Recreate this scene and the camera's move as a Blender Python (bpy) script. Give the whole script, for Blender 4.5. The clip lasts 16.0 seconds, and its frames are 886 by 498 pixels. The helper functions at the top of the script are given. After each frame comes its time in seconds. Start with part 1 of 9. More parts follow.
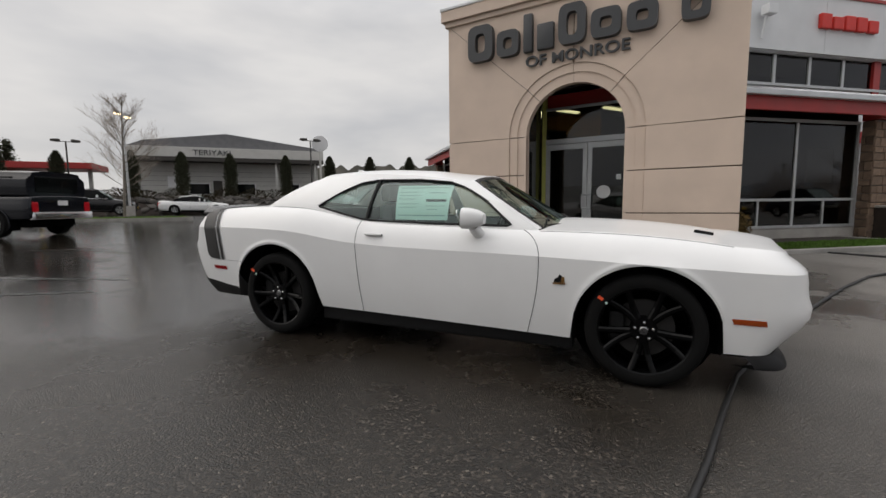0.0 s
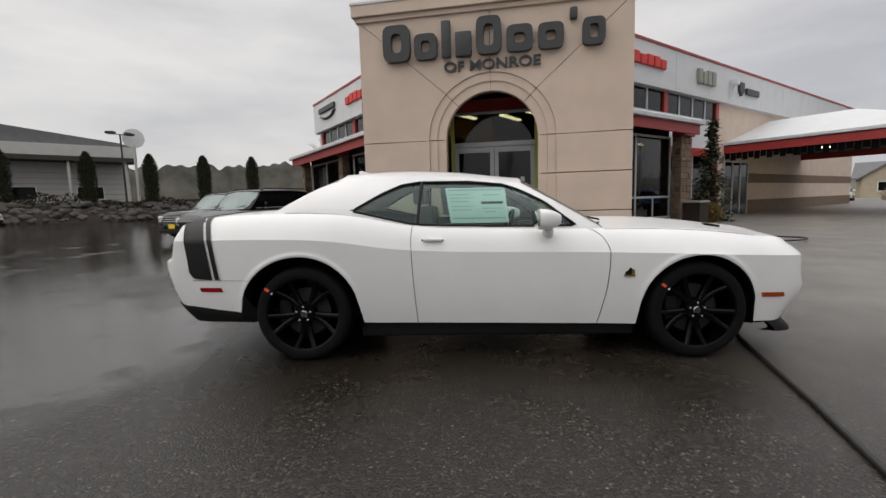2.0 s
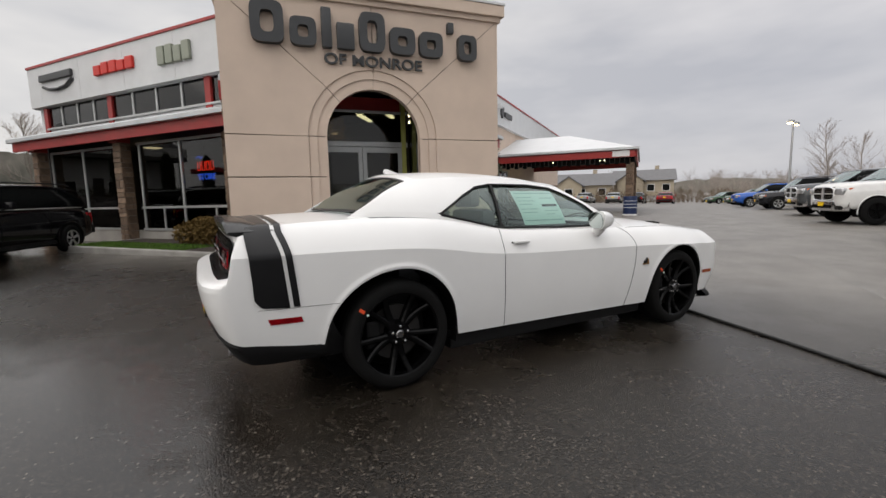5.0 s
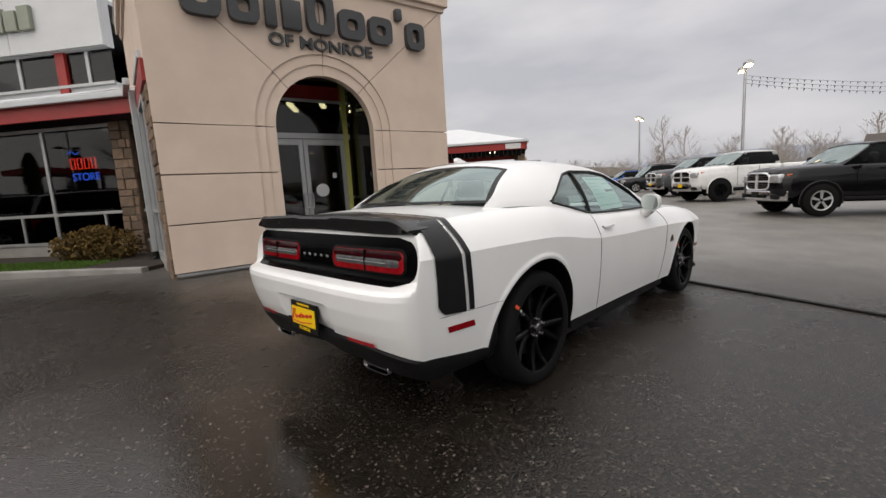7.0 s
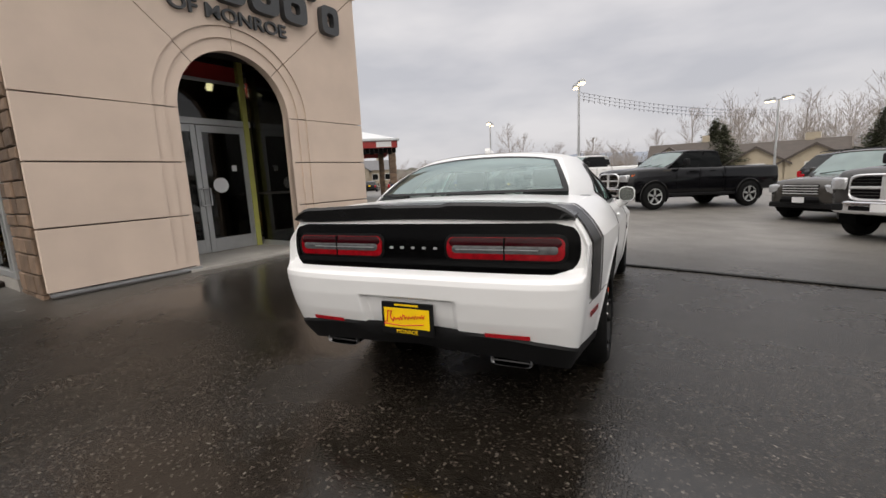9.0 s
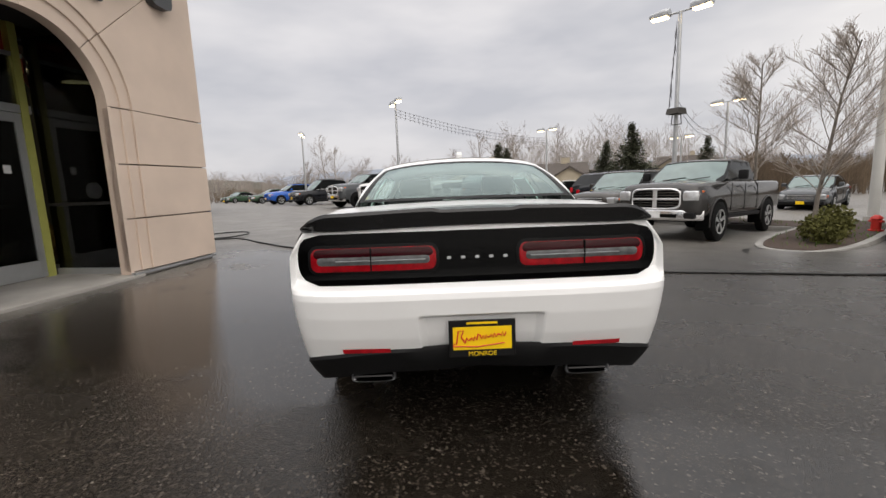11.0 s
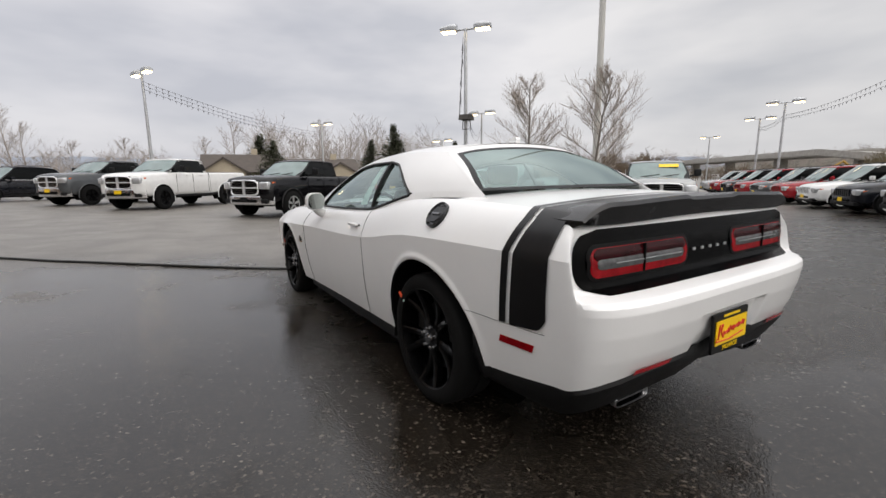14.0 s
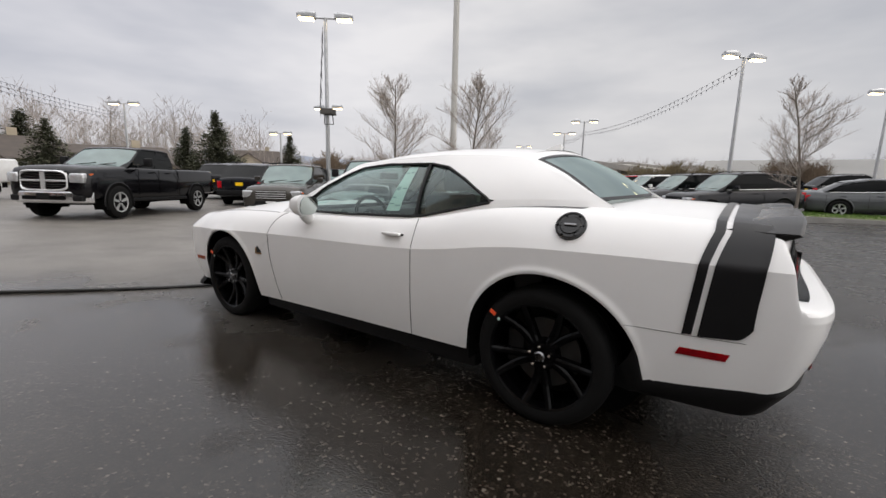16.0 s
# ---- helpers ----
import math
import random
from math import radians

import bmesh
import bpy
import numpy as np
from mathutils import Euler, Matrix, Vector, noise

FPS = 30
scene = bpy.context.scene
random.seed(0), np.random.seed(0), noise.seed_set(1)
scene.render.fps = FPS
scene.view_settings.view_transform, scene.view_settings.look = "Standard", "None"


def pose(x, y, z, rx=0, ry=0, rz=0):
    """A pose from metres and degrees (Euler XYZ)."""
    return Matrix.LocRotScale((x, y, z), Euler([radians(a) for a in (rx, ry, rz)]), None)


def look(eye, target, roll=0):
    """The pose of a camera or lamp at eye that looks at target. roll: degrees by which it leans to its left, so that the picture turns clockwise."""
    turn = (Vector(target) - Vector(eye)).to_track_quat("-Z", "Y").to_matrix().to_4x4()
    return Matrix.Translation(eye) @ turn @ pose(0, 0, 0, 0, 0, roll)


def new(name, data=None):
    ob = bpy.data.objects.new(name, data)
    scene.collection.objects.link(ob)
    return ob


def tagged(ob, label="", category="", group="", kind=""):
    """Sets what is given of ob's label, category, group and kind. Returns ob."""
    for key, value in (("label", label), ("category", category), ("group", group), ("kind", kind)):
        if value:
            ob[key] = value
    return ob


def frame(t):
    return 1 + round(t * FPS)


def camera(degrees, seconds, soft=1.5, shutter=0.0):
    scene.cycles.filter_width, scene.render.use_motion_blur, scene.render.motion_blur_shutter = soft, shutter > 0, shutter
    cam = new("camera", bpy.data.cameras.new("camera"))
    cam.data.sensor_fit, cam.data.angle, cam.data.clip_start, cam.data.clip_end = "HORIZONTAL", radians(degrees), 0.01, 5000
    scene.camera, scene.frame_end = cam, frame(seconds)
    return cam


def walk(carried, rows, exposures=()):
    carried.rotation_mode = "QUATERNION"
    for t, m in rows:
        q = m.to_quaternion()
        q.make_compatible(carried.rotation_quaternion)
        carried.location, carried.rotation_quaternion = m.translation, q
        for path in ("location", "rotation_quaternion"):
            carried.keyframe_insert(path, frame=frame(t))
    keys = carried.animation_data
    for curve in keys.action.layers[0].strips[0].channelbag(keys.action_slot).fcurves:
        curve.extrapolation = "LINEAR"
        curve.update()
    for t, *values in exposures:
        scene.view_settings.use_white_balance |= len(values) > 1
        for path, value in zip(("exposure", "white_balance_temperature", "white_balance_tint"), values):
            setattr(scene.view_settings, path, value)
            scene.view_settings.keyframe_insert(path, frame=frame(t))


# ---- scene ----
cam = camera(91.3, 16.0)
PATH = [
    (0, (1.335, -3.835, 1.152), (0.572, -1.998, 0.947), -0.6),
    (0.5, (0.912, -3.951, 1.145), (0.356, -2.042, 0.935), -1.5),
    (1, (0.521, -4.017, 1.145), (0.148, -2.061, 0.961), -1.1),
    (1.5, (0.099, -4.033, 1.18), (-0.136, -2.058, 0.975), -1.3),
    (2, (-0.311, -4.091, 1.192), (-0.364, -2.103, 0.98), -1.7),
    (2.5, (-0.685, -4.065, 1.183), (-0.558, -2.081, 0.96), -1.5),
    (3, (-1.079, -3.949, 1.212), (-0.811, -1.978, 0.998), -1.1),
    (3.5, (-1.49, -3.899, 1.233), (-1.025, -1.968, 1.006), -2.1),
    (4, (-1.845, -3.806, 1.217), (-1.221, -1.92, 0.988), -1.6),
    (4.5, (-2.198, -3.615, 1.261), (-1.424, -1.79, 0.994), -0.4),
    (5, (-2.559, -3.442, 1.265), (-1.588, -1.71, 1.03), -1.3),
    (5.2, (-2.699, -3.365, 1.283), (-1.649, -1.678, 1.056), -2.1),
    (7.3, (-3.873, -2.156, 1.299), (-2.421, -0.813, 1.001), -3.1),
    (7.5, (-3.956, -2.034, 1.315), (-2.468, -0.732, 1.009), -3.0),
    (8, (-4.179, -1.743, 1.313), (-2.573, -0.59, 1.011), -3.2),
    (8.5, (-4.377, -1.468, 1.3), (-2.672, -0.471, 0.986), -1.7),
    (9, (-4.455, -1.103, 1.297), (-2.665, -0.271, 0.976), -2.9),
    (9.5, (-4.524, -0.79, 1.296), (-2.638, -0.194, 1.0), -1.8),
    (10, (-4.592, -0.475, 1.311), (-2.651, -0.114, 0.991), -2.8),
    (10.2, (-4.576, -0.35, 1.298), (-2.623, -0.077, 0.966), -2.3),
    (12.3, (-4.147, 1.031, 1.265), (-2.211, 0.62, 0.98), -1.9),
    (12.5, (-4.089, 1.146, 1.257), (-2.172, 0.669, 0.944), -1.0),
    (13, (-3.919, 1.501, 1.256), (-2.084, 0.779, 0.925), -2.4),
    (13.5, (-3.7, 1.787, 1.234), (-1.942, 0.899, 0.885), -1.0),
    (14, (-3.432, 2.039, 1.267), (-1.767, 0.983, 0.929), -0.6),
    (14.5, (-3.194, 2.338, 1.276), (-1.659, 1.1, 0.944), -1.0),
    (15, (-2.921, 2.55, 1.255), (-1.519, 1.167, 0.903), 0.0),
    (15.5, (-2.586, 2.718, 1.286), (-1.294, 1.233, 0.937), 0.7),
    (16, (-2.264, 2.904, 1.294), (-1.127, 1.294, 0.954), 1.4),
]
LIGHT = [(0, 0.34, 6800, 10), (3.5, 0.50, 6800, 10), (8.5, 0.61, 6950, 11), (10, 0.72, 6950, 11), (12.5, 0.70, 6820, 10), (16, 0.68, 6740, 11)]
walk(cam, [(t, look(eye, target, roll)) for t, eye, target, roll in PATH], LIGHT)

# ---- world and light ----
world = bpy.data.worlds.new("world")
scene.world = world
world.use_nodes = True
wn, wl = world.node_tree.nodes, world.node_tree.links
wn.clear()
w_out = wn.new("ShaderNodeOutputWorld")
w_bg = wn.new("ShaderNodeBackground")
w_sky = wn.new("ShaderNodeTexSky")
w_sky.sky_type = "NISHITA"
w_sky.sun_disc = False
w_sky.sun_elevation, w_sky.sun_rotation = radians(42), radians(256)
w_sky.dust_density = 4.0
w_tc = wn.new("ShaderNodeTexCoord")
w_map = wn.new("ShaderNodeMapping")
w_map.inputs["Scale"].default_value = (1.3, 1.3, 4.2)
w_n1 = wn.new("ShaderNodeTexNoise")
w_n1.inputs["Scale"].default_value, w_n1.inputs["Detail"].default_value = 1.9, 4.0
w_n1.inputs["Roughness"].default_value = 0.52
w_ramp = wn.new("ShaderNodeValToRGB")
w_ramp.color_ramp.elements[0].position, w_ramp.color_ramp.elements[0].color = 0.34, (4.4, 4.52, 4.82, 1)
w_ramp.color_ramp.elements[1].position, w_ramp.color_ramp.elements[1].color = 0.66, (6.1, 6.1, 6.2, 1)
w_mix = wn.new("ShaderNodeMixRGB")
w_mix.inputs["Fac"].default_value = 0.93
wl.new(w_tc.outputs["Generated"], w_map.inputs["Vector"])
wl.new(w_map.outputs["Vector"], w_n1.inputs["Vector"])
wl.new(w_n1.outputs["Fac"], w_ramp.inputs["Fac"])
wl.new(w_sky.outputs["Color"], w_mix.inputs["Color1"])
wl.new(w_ramp.outputs["Color"], w_mix.inputs["Color2"])
# an overcast sky is brightest overhead
w_sep, w_up, w_mul = wn.new("ShaderNodeSeparateXYZ"), wn.new("ShaderNodeMapRange"), wn.new("ShaderNodeMixRGB")
w_up.inputs["From Min"].default_value, w_up.inputs["From Max"].default_value = 0.36, 1.0
w_up.inputs["To Min"].default_value, w_up.inputs["To Max"].default_value = 0.93, 2.35
w_mul.blend_type = "MULTIPLY"
w_mul.inputs["Fac"].default_value = 1.0
wl.new(w_tc.outputs["Generated"], w_sep.inputs["Vector"])
wl.new(w_sep.outputs["Z"], w_up.inputs["Value"])
wl.new(w_mix.outputs["Color"], w_mul.inputs["Color1"])
wl.new(w_up.outputs["Result"], w_mul.inputs["Color2"])
w_east, w_dense, w_tint = wn.new("ShaderNodeVectorMath"), wn.new("ShaderNodeMapRange"), wn.new("ShaderNodeMixRGB")
w_east.operation = "DOT_PRODUCT"
w_east.inputs[1].default_value = (0.95, 0.10, -0.25)
w_dense.interpolation_type = "SMOOTHSTEP"
w_dense.inputs["From Min"].default_value, w_dense.inputs["From Max"].default_value = 0.15, 0.95
wl.new(w_tc.outputs["Generated"], w_east.inputs[0])
wl.new(w_east.outputs["Value"], w_dense.inputs["Value"])
w_tint.blend_type = "MULTIPLY"
w_tint.inputs["Color2"].default_value = (0.79, 0.80, 0.845, 1)
wl.new(w_dense.outputs["Result"], w_tint.inputs["Fac"])
wl.new(w_mul.outputs["Color"], w_tint.inputs["Color1"])
# heavier cloud in the south
w_south, w_pile, w_grey = wn.new("ShaderNodeVectorMath"), wn.new("ShaderNodeMapRange"), wn.new("ShaderNodeMixRGB")
w_south.operation = "DOT_PRODUCT"
w_south.inputs[1].default_value = (-0.05, -0.98, 0.16)
w_pile.interpolation_type = "SMOOTHSTEP"
w_pile.inputs["From Min"].default_value, w_pile.inputs["From Max"].default_value = 0.62, 1.0
wl.new(w_tc.outputs["Generated"], w_south.inputs[0])
wl.new(w_south.outputs["Value"], w_pile.inputs["Value"])
w_grey.blend_type = "MULTIPLY"
w_grey.inputs["Color2"].default_value = (0.74, 0.75, 0.77, 1)
wl.new(w_pile.outputs["Result"], w_grey.inputs["Fac"])
wl.new(w_tint.outputs["Color"], w_grey.inputs["Color1"])
wl.new(w_grey.outputs["Color"], w_bg.inputs["Color"])
w_bg.inputs["Strength"].default_value = 0.105
wl.new(w_bg.outputs["Background"], w_out.inputs["Surface"])

sun_data = bpy.data.lights.new("sun", "SUN")
sun_data.energy, sun_data.angle, sun_data.color = 0.45, radians(80), (1.0, 0.97, 0.93)
sun = new("sun", sun_data)
sun.matrix_world = pose(0, 0, 60, 48, 0, -76)


# ---- materials ----
def mat(name, color, rough=0.5, metal=0.0, vary=0.0, scale=6.0, bump=0.0, bump_scale=40.0, coat=0.0, color2=None, island=False, per_object=False, spec=0.5):
    """A principled material with broad and fine variation in colour, gloss and relief."""
    m = bpy.data.materials.new(name)
    m.use_nodes = True
    n, l = m.node_tree.nodes, m.node_tree.links
    b = n["Principled BSDF"]
    b.inputs["Base Color"].default_value = (*color, 1)
    b.inputs["Roughness"].default_value = rough
    b.inputs["Metallic"].default_value = metal
    b.inputs["Coat Weight"].default_value = coat
    b.inputs["Coat Roughness"].default_value = 0.04
    b.inputs["Specular IOR Level"].default_value = spec
    tc = n.new("ShaderNodeTexCoord")
    if vary or color2:
        n1 = n.new("ShaderNodeTexNoise")
        n1.inputs["Scale"].default_value, n1.inputs["Detail"].default_value = scale, 6.0
        l.new(tc.outputs["Object"], n1.inputs["Vector"])
        mx = n.new("ShaderNodeMixRGB")
        dark = color2 or tuple(c * (1 - vary) for c in color)
        mx.inputs["Color1"].default_value = (*dark, 1)
        mx.inputs["Color2"].default_value = (*[min(1, c * (1 + vary * 0.35)) for c in color], 1)
        rp = n.new("ShaderNodeValToRGB")
        rp.color_ramp.elements[0].position, rp.color_ramp.elements[1].position = 0.3, 0.7
        l.new(n1.outputs["Fac"], rp.inputs["Fac"])
        l.new(rp.outputs["Color"], mx.inputs["Fac"])
        last = mx.outputs["Color"]
        if island or per_object:
            src = n.new("ShaderNodeNewGeometry" if island else "ShaderNodeObjectInfo")
            hs = n.new("ShaderNodeHueSaturation")
            mr = n.new("ShaderNodeMapRange")
            mr.inputs["To Min"].default_value, mr.inputs["To Max"].default_value = 0.6, 1.4
            l.new(src.outputs["Random Per Island" if island else "Random"], mr.inputs["Value"])
            l.new(mr.outputs["Result"], hs.inputs["Value"])
            l.new(last, hs.inputs["Color"])
            last = hs.outputs["Color"]
        l.new(last, b.inputs["Base Color"])
        rr = n.new("ShaderNodeMapRange")
        rr.inputs["To Min"].default_value, rr.inputs["To Max"].default_value = max(0.02, rough * 0.8), min(1, rough * 1.2)
        l.new(n1.outputs["Fac"], rr.inputs["Value"])
        l.new(rr.outputs["Result"], b.inputs["Roughness"])
    if bump:
        n2 = n.new("ShaderNodeTexNoise")
        n2.inputs["Scale"].default_value, n2.inputs["Detail"].default_value = bump_scale, 4.0
        l.new(tc.outputs["Object"], n2.inputs["Vector"])
        bp = n.new("ShaderNodeBump")
        bp.inputs["Strength"].default_value, bp.inputs["Distance"].default_value = bump, 0.02
        l.new(n2.outputs["Fac"], bp.inputs["Height"])
        l.new(bp.outputs["Normal"], b.inputs["Normal"])
    return m


def glow(name, color, strength):
    m = mat(name, color, 0.4)
    b = m.node_tree.nodes["Principled BSDF"]
    b.inputs["Emission Color"].default_value = (*color, 1)
    b.inputs["Emission Strength"].default_value = strength
    return m


def glass(name, tint, rough=0.0, power=4.5, sheen=(1, 1, 1)):
    """Thin pane: a clear gloss over a tinted see-through sheet."""
    m = bpy.data.materials.new(name)
    m.use_nodes = True
    n, l = m.node_tree.nodes, m.node_tree.links
    n.remove(n["Principled BSDF"])
    tr, gl, mx, lw = n.new("ShaderNodeBsdfTransparent"), n.new("ShaderNodeBsdfGlossy"), n.new("ShaderNodeMixShader"), n.new("ShaderNodeLayerWeight")
    tr.inputs["Color"].default_value = (*tint, 1)
    gl.inputs["Roughness"].default_value = rough + 0.01
    gl.inputs["Color"].default_value = (*sheen, 1)
    lw.inputs["Blend"].default_value = 0.5
    pw, ma = n.new("ShaderNodeMath"), n.new("ShaderNodeMath")
    pw.operation, ma.operation = "POWER", "MULTIPLY_ADD"
    pw.inputs[1].default_value = power
    ma.inputs[1].default_value, ma.inputs[2].default_value = 0.85, 0.04
    l.new(lw.outputs["Facing"], pw.inputs[0])
    l.new(pw.outputs["Value"], ma.inputs[0])
    l.new(ma.outputs["Value"], mx.inputs["Fac"])
    l.new(tr.outputs["BSDF"], mx.inputs[1])
    l.new(gl.outputs["BSDF"], mx.inputs[2])
    l.new(mx.outputs["Shader"], n["Material Output"].inputs["Surface"])
    return m


def asphalt():
    m = bpy.data.materials.new("wet_asphalt")
    m.use_nodes = True
    n, l = m.node_tree.nodes, m.node_tree.links
    b = n["Principled BSDF"]
    tc = n.new("ShaderNodeTexCoord")

    def noise_at(scale, detail=4.0, rough=0.55):
        k = n.new("ShaderNodeTexNoise")
        k.inputs["Scale"].default_value, k.inputs["Detail"].default_value, k.inputs["Roughness"].default_value = scale, detail, rough
        l.new(tc.outputs["Object"], k.inputs["Vector"])
        return k

    def ramp(src, p0, c0, p1, c1):
        r = n.new("ShaderNodeValToRGB")
        r.color_ramp.elements[0].position, r.color_ramp.elements[0].color = p0, (*c0, 1)
        r.color_ramp.elements[1].position, r.color_ramp.elements[1].color = p1, (*c1, 1)
        l.new(src, r.inputs["Fac"])
        return r

    stones = n.new("ShaderNodeTexVoronoi")
    stones.inputs["Scale"].default_value = 84.0
    l.new(tc.outputs["Object"], stones.inputs["Vector"])
    fine = noise_at(160.0, 2.0)
    broad = noise_at(0.22, 5.0, 0.6)
    mid = noise_at(1.1, 6.0, 0.62)
    # each chipping has a tone of its own, a few of them pale
    tone = ramp(stones.outputs["Color"], 0.1, (0.0046, 0.0038, 0.0029), 0.68, (0.0185, 0.0150, 0.0112))
    for at_, c_ in ((0.80, (0.032, 0.026, 0.0205)), (0.90, (0.058, 0.049, 0.040)), (0.97, (0.13, 0.115, 0.095))):
        e = tone.color_ramp.elements.new(at_)
        e.color = (*c_, 1)
    big = ramp(broad.outputs["Fac"], 0.35, (0.72, 0.73, 0.75), 0.65, (1.25, 1.22, 1.2))
    mul = n.new("ShaderNodeMixRGB")
    mul.blend_type = "MULTIPLY"
    mul.inputs["Fac"].default_value = 1.0
    l.new(tone.outputs["Color"], mul.inputs["Color1"])
    l.new(big.outputs["Color"], mul.inputs["Color2"])
    # paler, rougher asphalt eastward: drier ground plus wet sky sheen put into colour
    sepd, dry_sheen_map, dadd = n.new("ShaderNodeSeparateXYZ"), n.new("ShaderNodeMapRange"), n.new("ShaderNodeMath")
    l.new(tc.outputs["Object"], sepd.inputs["Vector"])
    dadd.operation = "MULTIPLY_ADD"
    l.new(noise_at(0.16, 5.0, 0.6).outputs["Fac"], dadd.inputs[0])
    dadd.inputs[1].default_value = 5.0
    ymax, ysum = n.new("ShaderNodeMath"), n.new("ShaderNodeMath")
    ymax.operation, ysum.operation = "MAXIMUM", "MULTIPLY_ADD"
    l.new(sepd.outputs["Y"], ymax.inputs[0])
    ymax.inputs[1].default_value = -1.5
    l.new(ymax.outputs["Value"], ysum.inputs[0])
    ysum.inputs[1].default_value = 0.8
    l.new(sepd.outputs["X"], ysum.inputs[2])
    l.new(ysum.outputs["Value"], dadd.inputs[2])
    dry_sheen_map.inputs["From Min"].default_value, dry_sheen_map.inputs["From Max"].default_value = 3.0, 7.0
    l.new(dadd.outputs["Value"], dry_sheen_map.inputs["Value"])
    dry_sheen = dry_sheen_map.outputs["Result"]
    dmix = n.new("ShaderNodeMixRGB")
    dry_sheen_fac = n.new("ShaderNodeMath")
    dry_sheen_fac.operation = "MULTIPLY"
    l.new(dry_sheen, dry_sheen_fac.inputs[0])
    patch = ramp(mid.outputs["Fac"], 0.36, (0.58, 0.58, 0.58), 0.62, (0.84, 0.84, 0.84))
    l.new(patch.outputs["Color"], dry_sheen_fac.inputs[1])
    dmix.inputs["Color2"].default_value = (0.225, 0.210, 0.190, 1)
    l.new(dry_sheen_fac.outputs["Value"], dmix.inputs["Fac"])
    l.new(mul.outputs["Color"], dmix.inputs["Color1"])
    l.new(dmix.outputs["Color"], b.inputs["Base Color"])
    # damp all over, with a standing film of water behind the car and before the tower
    wet = ramp(mid.outputs["Fac"], 0.34, (0.33, 0.33, 0.33), 0.66, (0.22, 0.22, 0.22))
    sep = n.new("ShaderNodeSeparateXYZ")
    l.new(tc.outputs["Object"], sep.inputs["Vector"])

    def math_(op, a_, b_, c_=None):
        k = n.new("ShaderNodeMath")
        k.operation = op
        for i, v in enumerate((a_, b_, c_)):
            if isinstance(v, (int, float)):
                k.inputs[i].default_value = v
            elif v is not None:
                l.new(v, k.inputs[i])
        return k.outputs["Value"]

    def soft_step(src, lo, hi):
        k = n.new("ShaderNodeMapRange")
        k.interpolation_type = "SMOOTHSTEP"
        k.inputs["From Min"].default_value, k.inputs["From Max"].default_value = lo, hi
        l.new(src, k.inputs["Value"])
        return k.outputs["Result"]

    wob = math_("MULTIPLY_ADD", noise_at(0.55, 5.0, 0.6).outputs["Fac"], 3.2, -1.6)
    xw, yw = math_("ADD", sep.outputs["X"], wob), math_("ADD", sep.outputs["Y"], wob)
    behind = math_("MULTIPLY", soft_step(xw, -2.55, -3.05), soft_step(yw, -2.6, -1.6))
    before = math_("MULTIPLY", math_("MULTIPLY", soft_step(yw, 0.75, 1.4), soft_step(yw, 4.6, 3.4)), math_("MULTIPLY", soft_step(xw, -2.5, -1.3), soft_step(xw, 5.0, 3.4)))
    behind = math_("MULTIPLY", behind, math_("MAXIMUM", soft_step(yw, 1.7, 0.9), soft_step(xw, -4.6, -5.6)))
    film = math_("MULTIPLY", math_("MAXIMUM", behind, before), soft_step(mid.outputs["Fac"], 0.24, 0.46))
    # the pale tone is cut back under the film
    dry_sheen = math_("MULTIPLY", dry_sheen, math_("MULTIPLY_ADD", film, -0.65, 1.0))
    l.new(dry_sheen, dry_sheen_fac.inputs[0])
    pud = n.new("ShaderNodeMixRGB")
    pud.inputs["Color1"].default_value, pud.inputs["Color2"].default_value = (1, 1, 1, 1), (0.22, 0.22, 0.22, 1)
    l.new(film, pud.inputs["Fac"])
    m2 = n.new("ShaderNodeMixRGB")
    m2.blend_type = "MULTIPLY"
    m2.inputs["Fac"].default_value = 1.0
    l.new(wet.outputs["Color"], m2.inputs["Color1"])
    l.new(pud.outputs["Color"], m2.inputs["Color2"])
    m3 = n.new("ShaderNodeMixRGB")
    m3.inputs["Color2"].default_value = (0.5, 0.5, 0.5, 1)
    dry_sheen_rough = n.new("ShaderNodeMath")
    dry_sheen_rough.operation = "MULTIPLY"
    l.new(dry_sheen, dry_sheen_rough.inputs[0])
    dry_sheen_rough.inputs[1].default_value = 0.7
    l.new(dry_sheen_rough.outputs["Value"], m3.inputs["Fac"])
    l.new(m2.outputs["Color"], m3.inputs["Color1"])
    l.new(m3.outputs["Color"], b.inputs["Roughness"])
    # lower specular towards the west and the tower side (low x, high y)
    low_spec = math_("MULTIPLY", soft_step(yw, 0.6, 2.0), soft_step(xw, -1.7, -2.7))
    l.new(math_("MULTIPLY_ADD", low_spec, -0.24, math_("MULTIPLY_ADD", film, 0.20, 0.40)), b.inputs["Specular IOR Level"])
    add = n.new("ShaderNodeMath")
    add.operation = "MULTIPLY_ADD"
    l.new(stones.outputs["Distance"], add.inputs[0])
    add.inputs[1].default_value = -1.0
    l.new(fine.outputs["Fac"], add.inputs[2])
    bp = n.new("ShaderNodeBump")
    bp.inputs["Distance"].default_value = 0.006
    st = n.new("ShaderNodeMath")
    st.operation = "MULTIPLY"
    l.new(pud.outputs["Color"], st.inputs[0])
    st.inputs[1].default_value = 0.42
    l.new(st.outputs["Value"], bp.inputs["Strength"])
    l.new(add.outputs["Value"], bp.inputs["Height"])
    l.new(bp.outputs["Normal"], b.inputs["Normal"])
    return m


